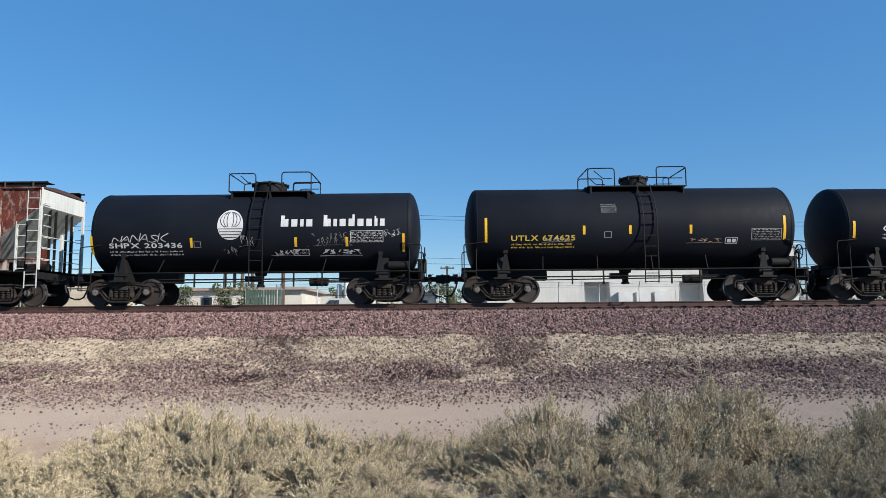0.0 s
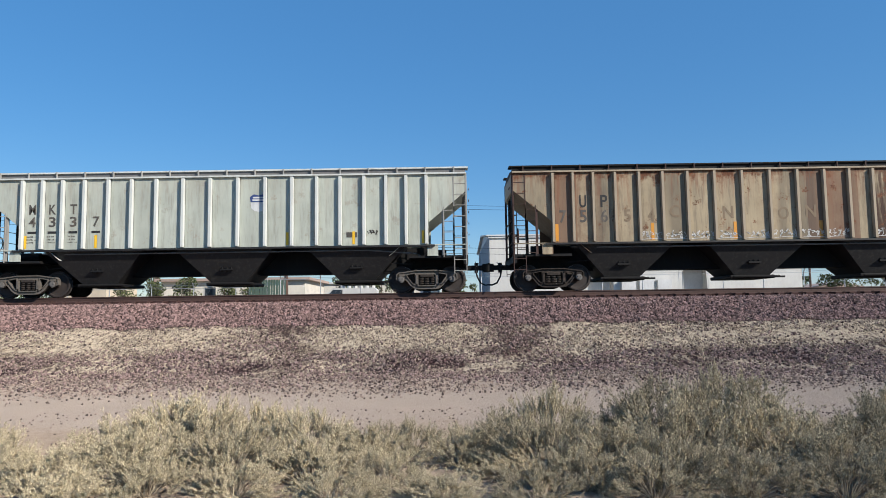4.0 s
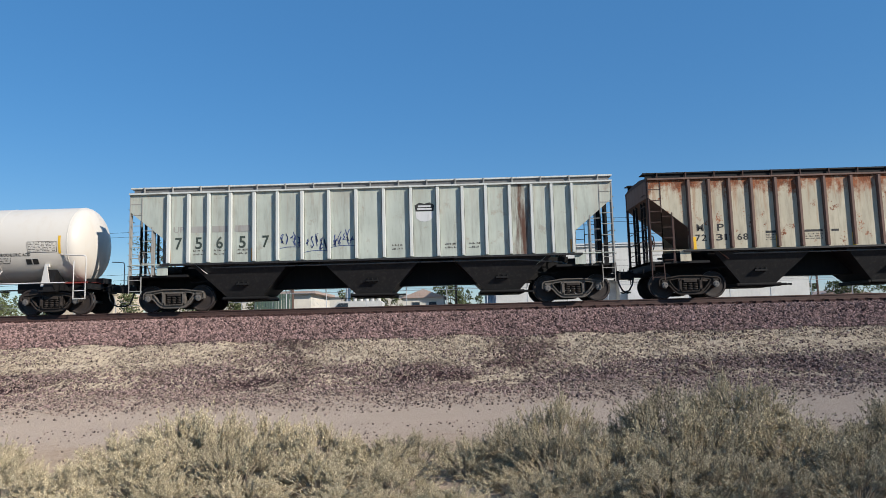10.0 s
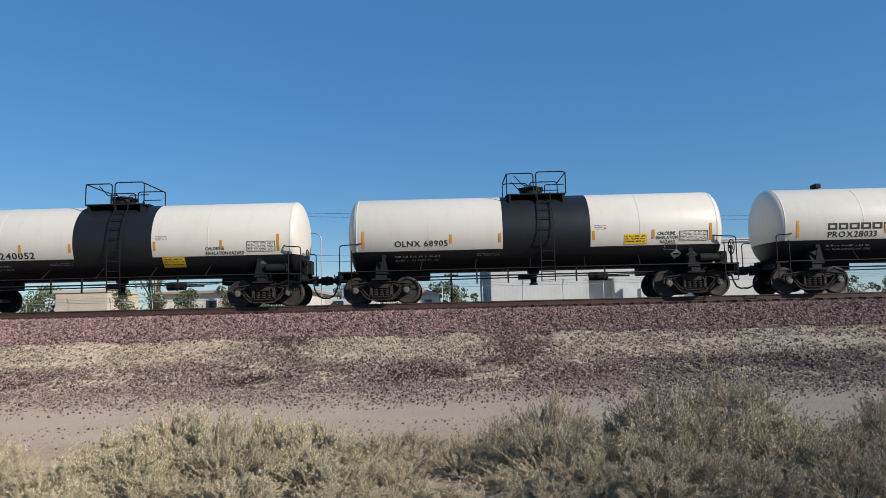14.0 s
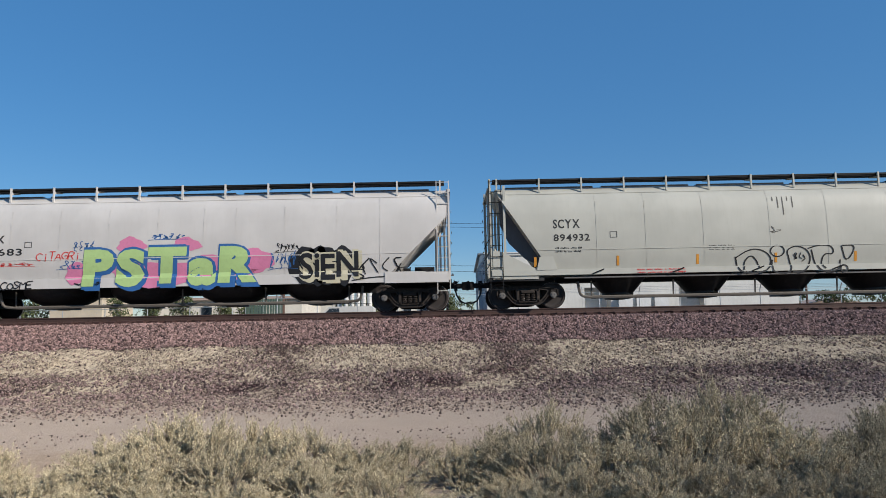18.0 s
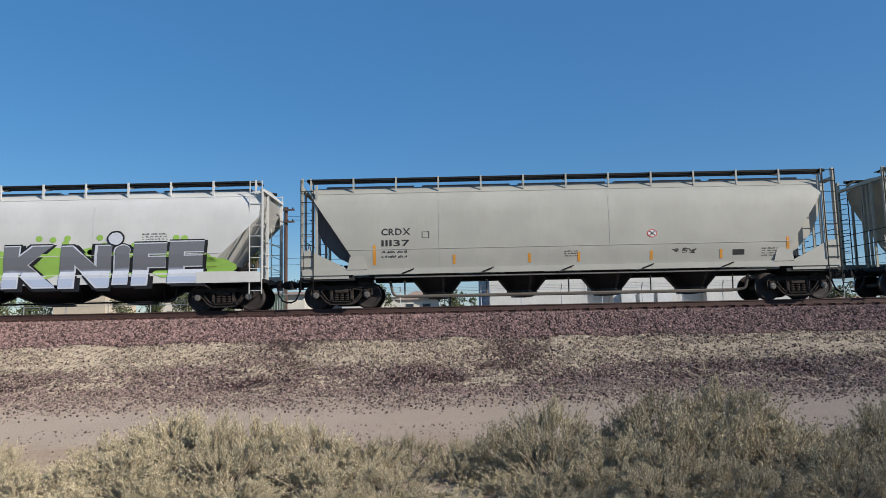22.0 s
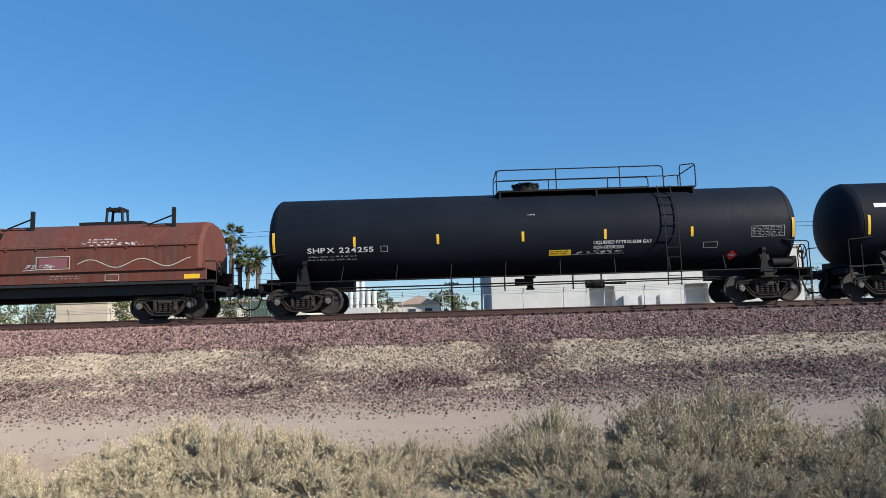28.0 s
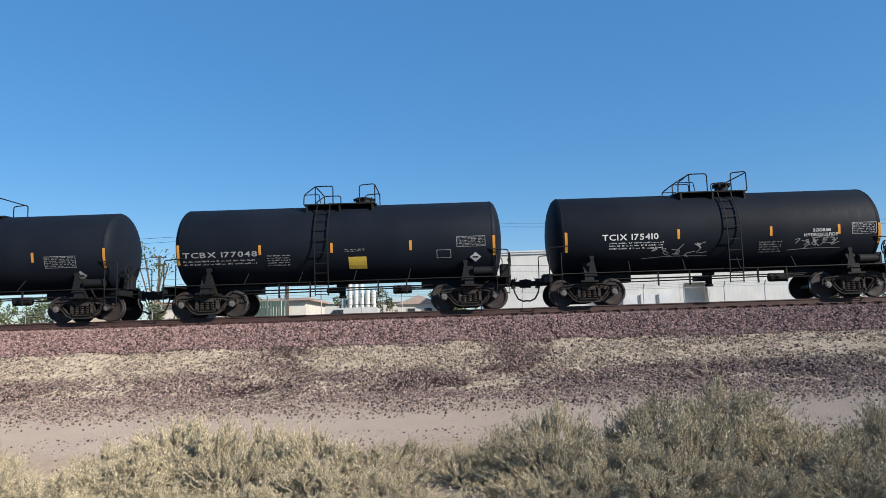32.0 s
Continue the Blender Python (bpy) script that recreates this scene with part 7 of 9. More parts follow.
print_on(car, coil_side, [("sprayed_field", spray("dull_olive_spray", (0.16, 0.13, 0.085)), patch(-6.3, -0.4, 1.84, 2.50), 0.008), ("stencil", WHITE_LETTER, many(small_print(-3.6, 3.20, 1.0, 0.2, 2, 31), small_print(3.4, 3.20, 1.0, 0.2, 2, 32)), 0.02),
                          ("sprayed_tag", WHITE_LETTER, many(tag(1.3, 1.95, 1.0, 0.25, 5, 33, 0.03), tag(3.2, 2.9, 2.2, 0.14, 9, 35, 0.02)), 0.012), ("sprayed_field", spray("dull_pink_spray", (0.20, 0.075, 0.085)), patch(1.75, 2.75, 2.0, 2.45), 0.008), ("sprayed_tag", chalk, many(frame_box(1.65, 2.85, 1.95, 2.52, 0.03), lambda bm: stroke(bm, [(3.1 + k * 0.12, 2.15 + 0.18 * math.sin(k * 0.42)) for k in range(34)], 0.035)), 0.013)], 0.1)
print_on(car, coil_side, [("sprayed_tag", chalk, many(lambda bm: chips(bm, -6.2, 1.88, 2.9, 0.60, 110, random.Random(34), 0.06), lambda bm: chips(bm, -3.4, 1.88, 2.9, 0.58, 80, random.Random(36), 0.04)), 0.014)], 0.1)
join_train(car, -387.37)

# --- black tank cars at the tail of the clip
car = short_tank("black tank car with silver lettering and amber reflectors", half=5.45, R=1.44, zc=2.52, plat=(-1.25, 1.15), man=-0.6, man_r=0.34, man_h=0.30, lad=0.42, rail_style=1, shell_mat=BLACK_GLOSS, reach=6.66)
T2 = cyl(1.44, 2.52)
reflectors(car, T2, (-5.45, 5.55), 2.0, AMBER, 0.85, step=0.1)
reflectors(car, T2, (-2.25, 0.45, 2.8), 2.32, AMBER, 0.42, step=0.1)
print_on(car, T2, marks("TCBX 177026", -5.1, 2.28, 0.22, 2.6, DULL_LETTER, 5) + [("stencil", DULL_LETTER, many(small_print(-1.0, 3.15, 0.6, 0.1, 2, 6), small_print(-2.1, 2.3, 0.8, 0.5, 5, 7), small_print(2.0, 2.5, 0.8, 0.5, 5, 8), frame_box(3.85, 4.35, 1.95, 2.3)))], 0.12)
data_panel(car, T2, 4.3, 5.3, 2.4, 2.85, DULL_LETTER, 12, 6, 0.12)
placard(car, T2, 4.95, 1.95, 0.2, WHITE_LETTER)
join_train(car, -402.70)

car = short_tank("black tank car with bold white lettering and bubble tags", half=5.45, R=1.44, zc=2.52, plat=(-1.2, 1.25), man=0.72, man_r=0.24, man_h=0.42, lad=0.20, rail_style=1, shell_mat=BLACK_TANK, reach=6.66)
reflectors(car, T2, (-5.35, 5.5), 2.0, AMBER, 0.85, step=0.1)
reflectors(car, T2, (-1.45, 1.75, 4.1), 2.42, AMBER, 0.42, step=0.1)
print_on(car, T2, [("lettering", WHITE_LETTER, text("TCIX 175410", -4.1, 2.45, 0.25, 1.95)), ("weight_stencil", WHITE_LETTER, small_print(-3.85, 2.35, 1.9, 0.34, 3, 6)), ("lettering", WHITE_LETTER, text("SODIUM", 3.2, 2.55, 0.13, 0.6)), ("lettering", WHITE_LETTER, text("HYDROSULFIDE", 2.9, 2.36, 0.13, 1.15)),
                   ("sprayed_tag", DULL_LETTER, many(tag(-2.5, 1.7, 2.0, 0.6, 5, 41, 0.03), tag(2.5, 1.85, 1.6, 0.5, 5, 42, 0.03))), ("stencil", DULL_LETTER, many(frame_box(3.55, 3.95, 2.05, 2.3), small_print(1.35, 2.2, 0.8, 0.5, 5, 9)))], 0.12)
data_panel(car, T2, 4.55, 5.4, 2.4, 2.9, DULL_LETTER, 13, 6, 0.12)
join_train(car, -416.10)

car = short_tank("black tank car with silver lettering and a yellow panel", half=5.45, R=1.44, zc=2.52, plat=(-1.2, 1.35), man=0.85, man_r=0.32, man_h=0.30, lad=-0.72, rail_style=1, shell_mat=BLACK_GLOSS, reach=6.66)
reflectors(car, T2, (-5.5, 5.5), 2.0, AMBER, 0.85, step=0.1)
reflectors(car, T2, (-2.65, -0.15, 2.6), 2.32, AMBER, 0.42, step=0.1)
print_on(car, T2, marks("TCBX 177048", -5.35, 2.28, 0.22, 2.6, DULL_LETTER, 15) + [("stencil", DULL_LETTER, many(small_print(-2.4, 2.3, 0.8, 0.5, 5, 7), small_print(0.3, 2.45, 0.7, 0.14, 2, 8), frame_box(3.5, 4.0, 1.95, 2.3))), ("yellow_panel", YELLOW_LETTER, patch(0.42, 1.05, 1.62, 2.12))], 0.12)
data_panel(car, T2, 4.2, 5.2, 2.4, 2.85, DULL_LETTER, 14, 6, 0.12)
placard(car, T2, 4.85, 1.95, 0.2, WHITE_LETTER)
join_train(car, -429.46)

car = short_tank("black tank car with faded stencils and amber reflectors", half=5.45, R=1.44, zc=2.52, plat=(-1.2, 1.35), man=0.4, man_r=0.34, man_h=0.30, lad=-0.6, rail_style=1, shell_mat=BLACK_GLOSS, reach=6.66)
reflectors(car, T2, (-5.5, 5.5), 2.0, AMBER, 0.85, step=0.1)
reflectors(car, T2, (-2.65, -0.15, 3.0), 2.32, AMBER, 0.42, step=0.1)
data_panel(car, T2, 3.4, 4.5, 2.05, 2.55, DULL_LETTER, 16, 6, 0.12)
placard(car, T2, 4.6, 1.7, 0.2, WHITE_LETTER)
join_train(car, -443.05)

# ================= ground and track =================
PROFILE_Y = [-3000, 3.0, 12.0, 15.6, 16.6, 17.8, 19.4, 20.9, 22.0, 23.3, 23.75, 24.1, 24.3, 26.5, 27.5, 29.0, 31.0, 34.0, 60.0, 3000]
PROFILE_Z = [0.0, 0.0, 0.0, 0.0, 0.03, 0.085, 0.40, 0.81, 1.20, 1.86, 1.90, 1.93, 2.04, 2.04, 1.90, 1.25, 1.05, 1.0, 1.0, 1.0]


def ground_z(x, y):
    z = float(np.interp(y, PROFILE_Y, PROFILE_Z))
    if 15.0 < y < 30 and abs(x) < 60:
        soft = min(1.0, (y - 15.0) / 2.5) * (1.0 if y < 22 else max(0.0, 1 - (y - 22) / 1.2))
        z += soft * (0.07 * noise.noise((x * 0.55, y * 0.9, 1.7)) + 0.05 * noise.noise((x * 1.7, y * 2.2, 4.0)))
    elif 2 < y <= 15.0 and abs(x) < 60:
        z += 0.025 * noise.noise((x * 0.5, y * 0.6, 9.0)) + (0.03 * noise.noise((x * 2.0, y * 2.0, 3.0)) if y < 10.5 else 0.0)
    return z


def ground_material():
    m, nt, b = material("trackside_ground", (0.3, 0.25, 0.2), 0.95, 0.0, 0.15)
    x, y = axis(nt, "X"), axis(nt, "Y")
    wob = noise_of(nt, 0.8, 4, 0.6)
    patchy = noise_of(nt, 0.45, 4, 0.65)
    speck = noise_of(nt, 13.0, 3, 0.75, (1.0, 0.4, 1.0))
    grit = noise_of(nt, 40.0, 3, 0.7)
    fleck = noise_of(nt, 9.0, 4, 0.8, (1.1, 0.35, 1.0))
    yw = calc(nt, 'ADD', y, calc(nt, 'MULTIPLY', calc(nt, 'ADD', wob, -0.5), 1.3))
    yw = calc(nt, 'ADD', yw, calc(nt, 'MULTIPLY', calc(nt, 'ADD', speck, -0.5), 1.1))
    co = nt.nodes.new("ShaderNodeTexCoord")

    def cells(scale):
        vor = nt.nodes.new("ShaderNodeTexVoronoi")
        vor.inputs["Scale"].default_value = scale
        mp = nt.nodes.new("ShaderNodeMapping")
        mp.inputs["Scale"].default_value = (1.0, 0.5, 1.0)
        nt.links.new(co.outputs["Object"], mp.inputs["Vector"])
        nt.links.new(mp.outputs["Vector"], vor.inputs["Vector"])
        sep = nt.nodes.new("ShaderNodeSeparateColor")
        nt.links.new(vor.outputs["Color"], sep.inputs["Color"])
        return vor.outputs["Distance"], sep.outputs["Red"]

    gap, rnd = cells(12.0)
    stone = ramp_mix(nt, rnd, (0.03, 0.014, 0.015), (0.17, 0.10, 0.093))
    # cell rims coloured dark, standing in for the shade between stones
    stone = ramp_mix(nt, band(nt, gap, 0.30, 0.62), stone, (0.030, 0.016, 0.017))
    straw = ramp_mix(nt, band(nt, fleck, 0.34, 0.58), (0.15, 0.11, 0.085), (0.56, 0.46, 0.335))
    dirt = ramp_mix(nt, calc(nt, 'ADD', calc(nt, 'MULTIPLY', wob, 0.6), calc(nt, 'MULTIPLY', grit, 0.4)), (0.39, 0.31, 0.245), (0.54, 0.44, 0.355))
    gap_fine, rnd_fine = cells(17.0)
    lone = calc(nt, 'MULTIPLY', band(nt, rnd_fine, 0.60, 0.64), calc(nt, 'SUBTRACT', 1.0, band(nt, gap_fine, 0.30, 0.42)))
    pebbly = ramp_mix(nt, lone, ramp_mix(nt, band(nt, fleck, 0.36, 0.56), (0.30, 0.215, 0.155), dirt), (0.10, 0.062, 0.052))
    mixed = ramp_mix(nt, band(nt, calc(nt, 'ADD', patchy, calc(nt, 'MULTIPLY', fleck, 0.6)), 0.70, 0.92), stone, straw)
    # bands across the bank, from the road up to the ballast
    out = ramp_mix(nt, band(nt, calc(nt, 'ADD', yw, 0.0), 13.0, 15.2), dirt, pebbly)
    out = ramp_mix(nt, band(nt, yw, 15.6, 18.2), out, mixed)
    xw = calc(nt, 'ADD', x, calc(nt, 'MULTIPLY', calc(nt, 'ADD', noise_of(nt, 0.9, 4, 0.7), -0.5), 4.5))
    slide = calc(nt, 'ADD', band(nt, calc(nt, 'ABSOLUTE', calc(nt, 'ADD', xw, 5.4), 0.0), 2.0, 0.3), band(nt, calc(nt, 'ABSOLUTE', calc(nt, 'ADD', xw, -2.0), 0.0), 2.0, 0.3))
    grassy = calc(nt, 'MULTIPLY', band(nt, yw, 19.4, 20.2), calc(nt, 'SUBTRACT', 1.0, band(nt, yw, 21.7, 22.2)))
    grassy = calc(nt, 'MULTIPLY', grassy, calc(nt, 'SUBTRACT', 1.0, calc(nt, 'MULTIPLY', slide, 0.9)))
    out = ramp_mix(nt, grassy, out, straw)
    out = ramp_mix(nt, band(nt, yw, 21.75, 22.3), out, stone)
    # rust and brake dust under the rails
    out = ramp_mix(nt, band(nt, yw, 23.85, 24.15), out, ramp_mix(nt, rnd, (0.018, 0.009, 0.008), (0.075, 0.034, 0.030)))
    # near scrub floor and the far flat
    out = ramp_mix(nt, calc(nt, 'SUBTRACT', 1.0, band(nt, yw, 9.6, 10.6)), out, ramp_mix(nt, speck, (0.28, 0.205, 0.15), (0.58, 0.46, 0.345)))
    out = ramp_mix(nt, band(nt, y, 30.0, 33.0), out, ramp_mix(nt, wob, (0.30, 0.25, 0.19), (0.40, 0.34, 0.26)))
    nt.links.new(out, b.inputs["Base Color"])
    b.inputs["Diffuse Roughness"].default_value = 1.0
    bump(nt, b, calc(nt, 'ADD', noise_of(nt, 13.0, 3, 0.7), calc(nt, 'MULTIPLY', grit, 0.6)), 1.0, 0.07)
    return m


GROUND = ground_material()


def make_ground():
    ys = [-3000, -600, -120, -30, -8] + [i * 0.3 for i in range(0, 50)] + [15 + i * 0.15 for i in range(0, 60)] + [24, 24.1, 24.3, 24.6, 25.4, 26.5, 27.5, 28.2, 29, 31, 34, 45, 60, 90, 150, 300, 700, 1500, 3000]
    xs = [-3000, -1500, -700, -400, -200, -100, -60, -40] + [-24 + i * 0.3 for i in range(161)] + [40, 60, 100, 200, 400, 700, 1500, 3000]
    verts = [(x, y, ground_z(x, y)) for y in ys for x in xs]
    w = len(xs)
    faces = [(j * w + i, j * w + i + 1, (j + 1) * w + i + 1, (j + 1) * w + i) for j in range(len(ys) - 1) for i in range(w - 1)]
    me = bpy.data.meshes.new("ground")
    me.from_pydata(verts, [], faces)
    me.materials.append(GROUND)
    me.shade_smooth()
    return tagged(new("ground", me), "dry sandy ground rising to a purple ballast bank", "ground", kind="structure")


make_ground()

RAIL_STEEL = paint("rusty_rail", (0.06, 0.032, 0.026), (0.03, 0.018, 0.016), 0.6, 0.7)
TIE_WOOD = paint("creosoted_tie", (0.050, 0.024, 0.021), (0.09, 0.05, 0.042), 0.6, 0.9)
track = thing("railway_track", "straight railway track on rusty rails and dark wooden ties", "railway track", kind="structure")
for y in (-0.755, 0.755):
    bm = bmesh.new()
    prism(bm, [(y - 0.075, -0.18), (y + 0.075, -0.18), (y + 0.07, -0.16), (y + 0.012, -0.14), (y + 0.012, -0.045), (y + 0.036, -0.035), (y + 0.036, -0.008), (y + 0.028, 0.0),
               (y - 0.028, 0.0), (y - 0.036, -0.008), (y - 0.036, -0.035), (y - 0.012, -0.045), (y - 0.012, -0.14), (y - 0.07, -0.16)], -520, 520, "yz")
    for v in bm.verts:
        v.co.y += TRACK_Y
        v.co.z += RAIL
    part("rail", bm, RAIL_STEEL, track)
bm = bmesh.new()
rounded(bm, -0.115, 0.115, -1.3, 1.3, -0.17, 0.0, 0.012)
tie_me = bpy.data.meshes.new("tie")
bm.to_mesh(tie_me)
bm.free()
tie_me.materials.append(TIE_WOOD)
tr = random.Random(4)
for i in range(-40, 41):
    piece("tie", tie_me, track, pose(i * 0.5 + tr.uniform(-0.02, 0.02), TRACK_Y + tr.uniform(-0.03, 0.03), RAIL - 0.18, 0, 0, tr.uniform(-1, 1)))
bm = bmesh.new()
for i in range(-1000, 1001):
    if abs(i) > 40:
        box(bm, i * 0.5 - 0.115, i * 0.5 + 0.115, TRACK_Y - 1.3, TRACK_Y + 1.3, RAIL - 0.35, RAIL - 0.18)
part("far_ties", bm, TIE_WOOD, track, kind="stuff")
bm = bmesh.new()
for i in range(-40, 41):
    for y in (-0.755, 0.755):
        box(bm, i * 0.5 - 0.09, i * 0.5 + 0.09, TRACK_Y + y - 0.10, TRACK_Y + y + 0.10, RAIL - 0.182, RAIL - 0.165)
        for s in (-1, 1):
            box(bm, i * 0.5 - 0.05, i * 0.5 - 0.02, TRACK_Y + y + s * 0.08 - 0.012, TRACK_Y + y + s * 0.08 + 0.012, RAIL - 0.17, RAIL - 0.135)
part("tie_plates", bm, RAIL_STEEL, track, kind="stuff")


# ================= stones, straw and shrubs =================
def scatter_stones(name, label, count, y0, y1, size, mat, seed, keep=None, span=19.5):
    """Many small broken stones, lying half sunk on the ground."""
    rs = np.random.RandomState(seed)
    octa = np.array([(1, 0, 0), (-1, 0, 0), (0, 1, 0), (0, -1, 0), (0, 0, 1), (0, 0, -1)], float)
    tri = [(0, 2, 4), (2, 1, 4), (1, 3, 4), (3, 0, 4), (2, 0, 5), (1, 2, 5), (3, 1, 5), (0, 3, 5)]
    verts, faces = [], []
    for _ in range(count):
        x, y = rs.uniform(-span, span), rs.uniform(y0, y1)
        if keep and not keep(x, y, rs):
            continue
        s = size * rs.uniform(0.55, 1.35)
        pts = octa * rs.uniform(0.65, 1.2, (6, 3)) * s + rs.uniform(-0.18, 0.18, (6, 3)) * s
        w, i, j, k = rs.normal(0, 1, 4)
        n = 2 / (w * w + i * i + j * j + k * k)
        rot = np.array([[1 - n * (j * j + k * k), n * (i * j - k * w), n * (i * k + j * w)], [n * (i * j + k * w), 1 - n * (i * i + k * k), n * (j * k - i * w)], [n * (i * k - j * w), n * (j * k + i * w), 1 - n * (i * i + j * j)]])
        pts = pts @ rot.T + (x, y, ground_z(x, y) + s * 0.52)
        k = len(verts)
        verts += [tuple(p) for p in pts]
        faces += [(k + i, k + j, k + l) for i, j, l in tri]
    me = bpy.data.meshes.new(name)
    me.from_pydata(verts, [], faces)
    me.materials.append(mat)
    return tagged(new(name, me), label, "stones", kind="stuff")


def stone_material(name, lo, hi):
    m, nt, b = material(name, lo, 0.85, 0.0, 0.3)
    geo = nt.nodes.new("ShaderNodeNewGeometry")
    out = ramp_mix(nt, geo.outputs["Random Per Island"], lo, hi)
    out = ramp_mix(nt, calc(nt, 'MULTIPLY', noise_of(nt, 30.0, 3), 0.15), out, (0.36, 0.28, 0.25))
    b.inputs["Diffuse Roughness"].default_value = 1.0
    nt.links.new(out, b.inputs["Base Color"])
    return m


BALLAST = stone_material("purple_ballast", (0.026, 0.012, 0.012), (0.40, 0.255, 0.23))
BANK_STONE = stone_material("dark_bank_stone", (0.028, 0.014, 0.014), (0.38, 0.265, 0.235))
PEBBLE = stone_material("road_pebble", (0.035, 0.022, 0.020), (0.42, 0.32, 0.26))


def ease(a, b, v):
    t = min(1.0, max(0.0, (v - a) / (b - a)))
    return t * t * (3 - 2 * t)


def slide_at(x, y):
    """Where stone has slid down from the ballast over the grassy strip."""
    xw = x + 0.9 * noise.noise((x * 0.4, y * 0.7, 8.0)) + 0.5 * noise.noise((x * 1.3, y * 1.5, 3.0))
    return math.exp(-((xw + 5.4) / 1.1) ** 2) + 0.8 * math.exp(-((xw - 2.0) / 1.2) ** 2) + 0.35 * math.exp(-((xw - 8.5) / 2.5) ** 2)


def bank_stone(x, y, rs):
    """Thick on the lower bank, thin on the grassy strip, thinning out towards the road."""
    yw = y + 0.9 * noise.noise((x * 0.45, y * 0.5, 5.0)) + 0.5 * noise.noise((x * 1.5, y * 1.7, 6.0))
    grassy = ease(19.2, 20.3, yw) * (1 - ease(21.6, 22.2, yw))
    patchy = min(1.0, max(0.10, 0.50 + 1.0 * noise.noise((x * 0.35, y * 0.7, 2.0)) + 0.5 * noise.noise((x * 1.2, y * 1.4, 9.0))))
    low = (0.12 + 0.88 * ease(15.6, 17.8, yw)) * patchy
    return rs.rand() < low * (1 - grassy) + grassy * min(1.0, 0.10 + 0.75 * slide_at(x, y) * patchy)


scatter_stones("ballast_stones", "broken purple-grey ballast stones on the track bank", 46000, 21.9, 24.0, 0.050, BALLAST, 1)
scatter_stones("bank_stones", "dark purple stones strewn down the lower bank", 66000, 14.6, 22.2, 0.036, BANK_STONE, 2, bank_stone)
scatter_stones("road_pebbles", "small pebbles along the edge of the dirt road", 30000, 12.6, 17.4, 0.027, PEBBLE, 3, lambda x, y, rs: rs.rand() < 0.04 + (max(0.0, y - 12.6) / 2.8) ** 1.5 * (0.45 + 0.7 * noise.noise((x * 0.6, y * 0.9, 5.0))))
scatter_stones("scrub_pebbles", "pale pebbles on the bare soil among shrubs", 2200, 6.0, 11.6, 0.018, PEBBLE, 4, lambda x, y, rs: rs.rand() < (1.0 if y > 10.2 else 0.5), 8.0)


def blade_stuff(name, label, spots, mat, seed, h0, h1, blades, wide, lean=0.6):
    rs = np.random.RandomState(seed)
    verts, faces = [], []
    for x, y in spots:
        z = ground_z(x, y) - 0.01
        for _ in range(blades):
            a, h = rs.uniform(0, math.tau), rs.uniform(h0, h1)
            dx, dy, px, py = math.cos(a), math.sin(a), rs.normal(0, 0.05), rs.normal(0, 0.05)
            k, l = len(verts), rs.uniform(0.2, lean) * h
            verts += [(x + px - dy * wide, y + py + dx * wide, z), (x + px + dy * wide, y + py - dx * wide, z), (x + px + dx * l, y + py + dy * l, z + h)]
            faces.append((k, k + 1, k + 2))
    me = bpy.data.meshes.new(name)
    me.from_pydata(verts, [], faces)
    me.materials.append(mat)
    return tagged(new(name, me), label, "grass", kind="stuff")


STRAW = stone_material("dry_straw", (0.11, 0.08, 0.065), (0.57, 0.47, 0.345))
gr = np.random.RandomState(8)
spots = [(gr.uniform(-19.5, 19.5), gr.uniform(19.6, 22.2)) for _ in range(8000)]
spots += [(gr.uniform(-19.5, 19.5), gr.uniform(16.8, 19.8)) for _ in range(3200)]
spots = [p for p in spots if noise.noise((p[0] * 0.5, p[1] * 0.8, 6.0)) > -0.25 and slide_at(*p) < gr.uniform(0.3, 1.1)]
blade_stuff("dry_grass", "short dry straw-coloured grass on the bank", spots, STRAW, 9, 0.015, 0.06, 8, 0.016, 1.6)


def leaf_material(name, lo, hi, rough=0.8):
    m, nt, b = material(name, lo, rough, 0.0, 0.2)
    geo = nt.nodes.new("ShaderNodeNewGeometry")
    out = ramp_mix(nt, geo.outputs["Random Per Island"], lo, hi)
    obj = nt.nodes.new("ShaderNodeObjectInfo")
    out = ramp_mix(nt, calc(nt, 'MULTIPLY', obj.outputs["Random"], 0.35), out, tuple(c * 0.7 for c in lo))
    nt.links.new(out, b.inputs["Base Color"])
    b.inputs["Diffuse Roughness"].default_value = 1.0
    return m


STRAW_LEAF = leaf_material("straw_green_leaf", (0.22, 0.185, 0.105), (0.98, 0.84, 0.58))
GREY_LEAF = leaf_material("grey_green_leaf", (0.11, 0.095, 0.055), (0.80, 0.69, 0.47))
TWIG = leaf_material("dry_twig", (0.12, 0.09, 0.065), (0.84, 0.71, 0.52))
TREE_LEAF = leaf_material("tree_leaf", (0.05, 0.07, 0.028), (0.19, 0.21, 0.09))
PALM_LEAF = leaf_material("palm_frond", (0.045, 0.07, 0.025), (0.16, 0.17, 0.06))
BARK = paint("bark", (0.12, 0.09, 0.065), (0.05, 0.04, 0.03), 0.5, 0.9)


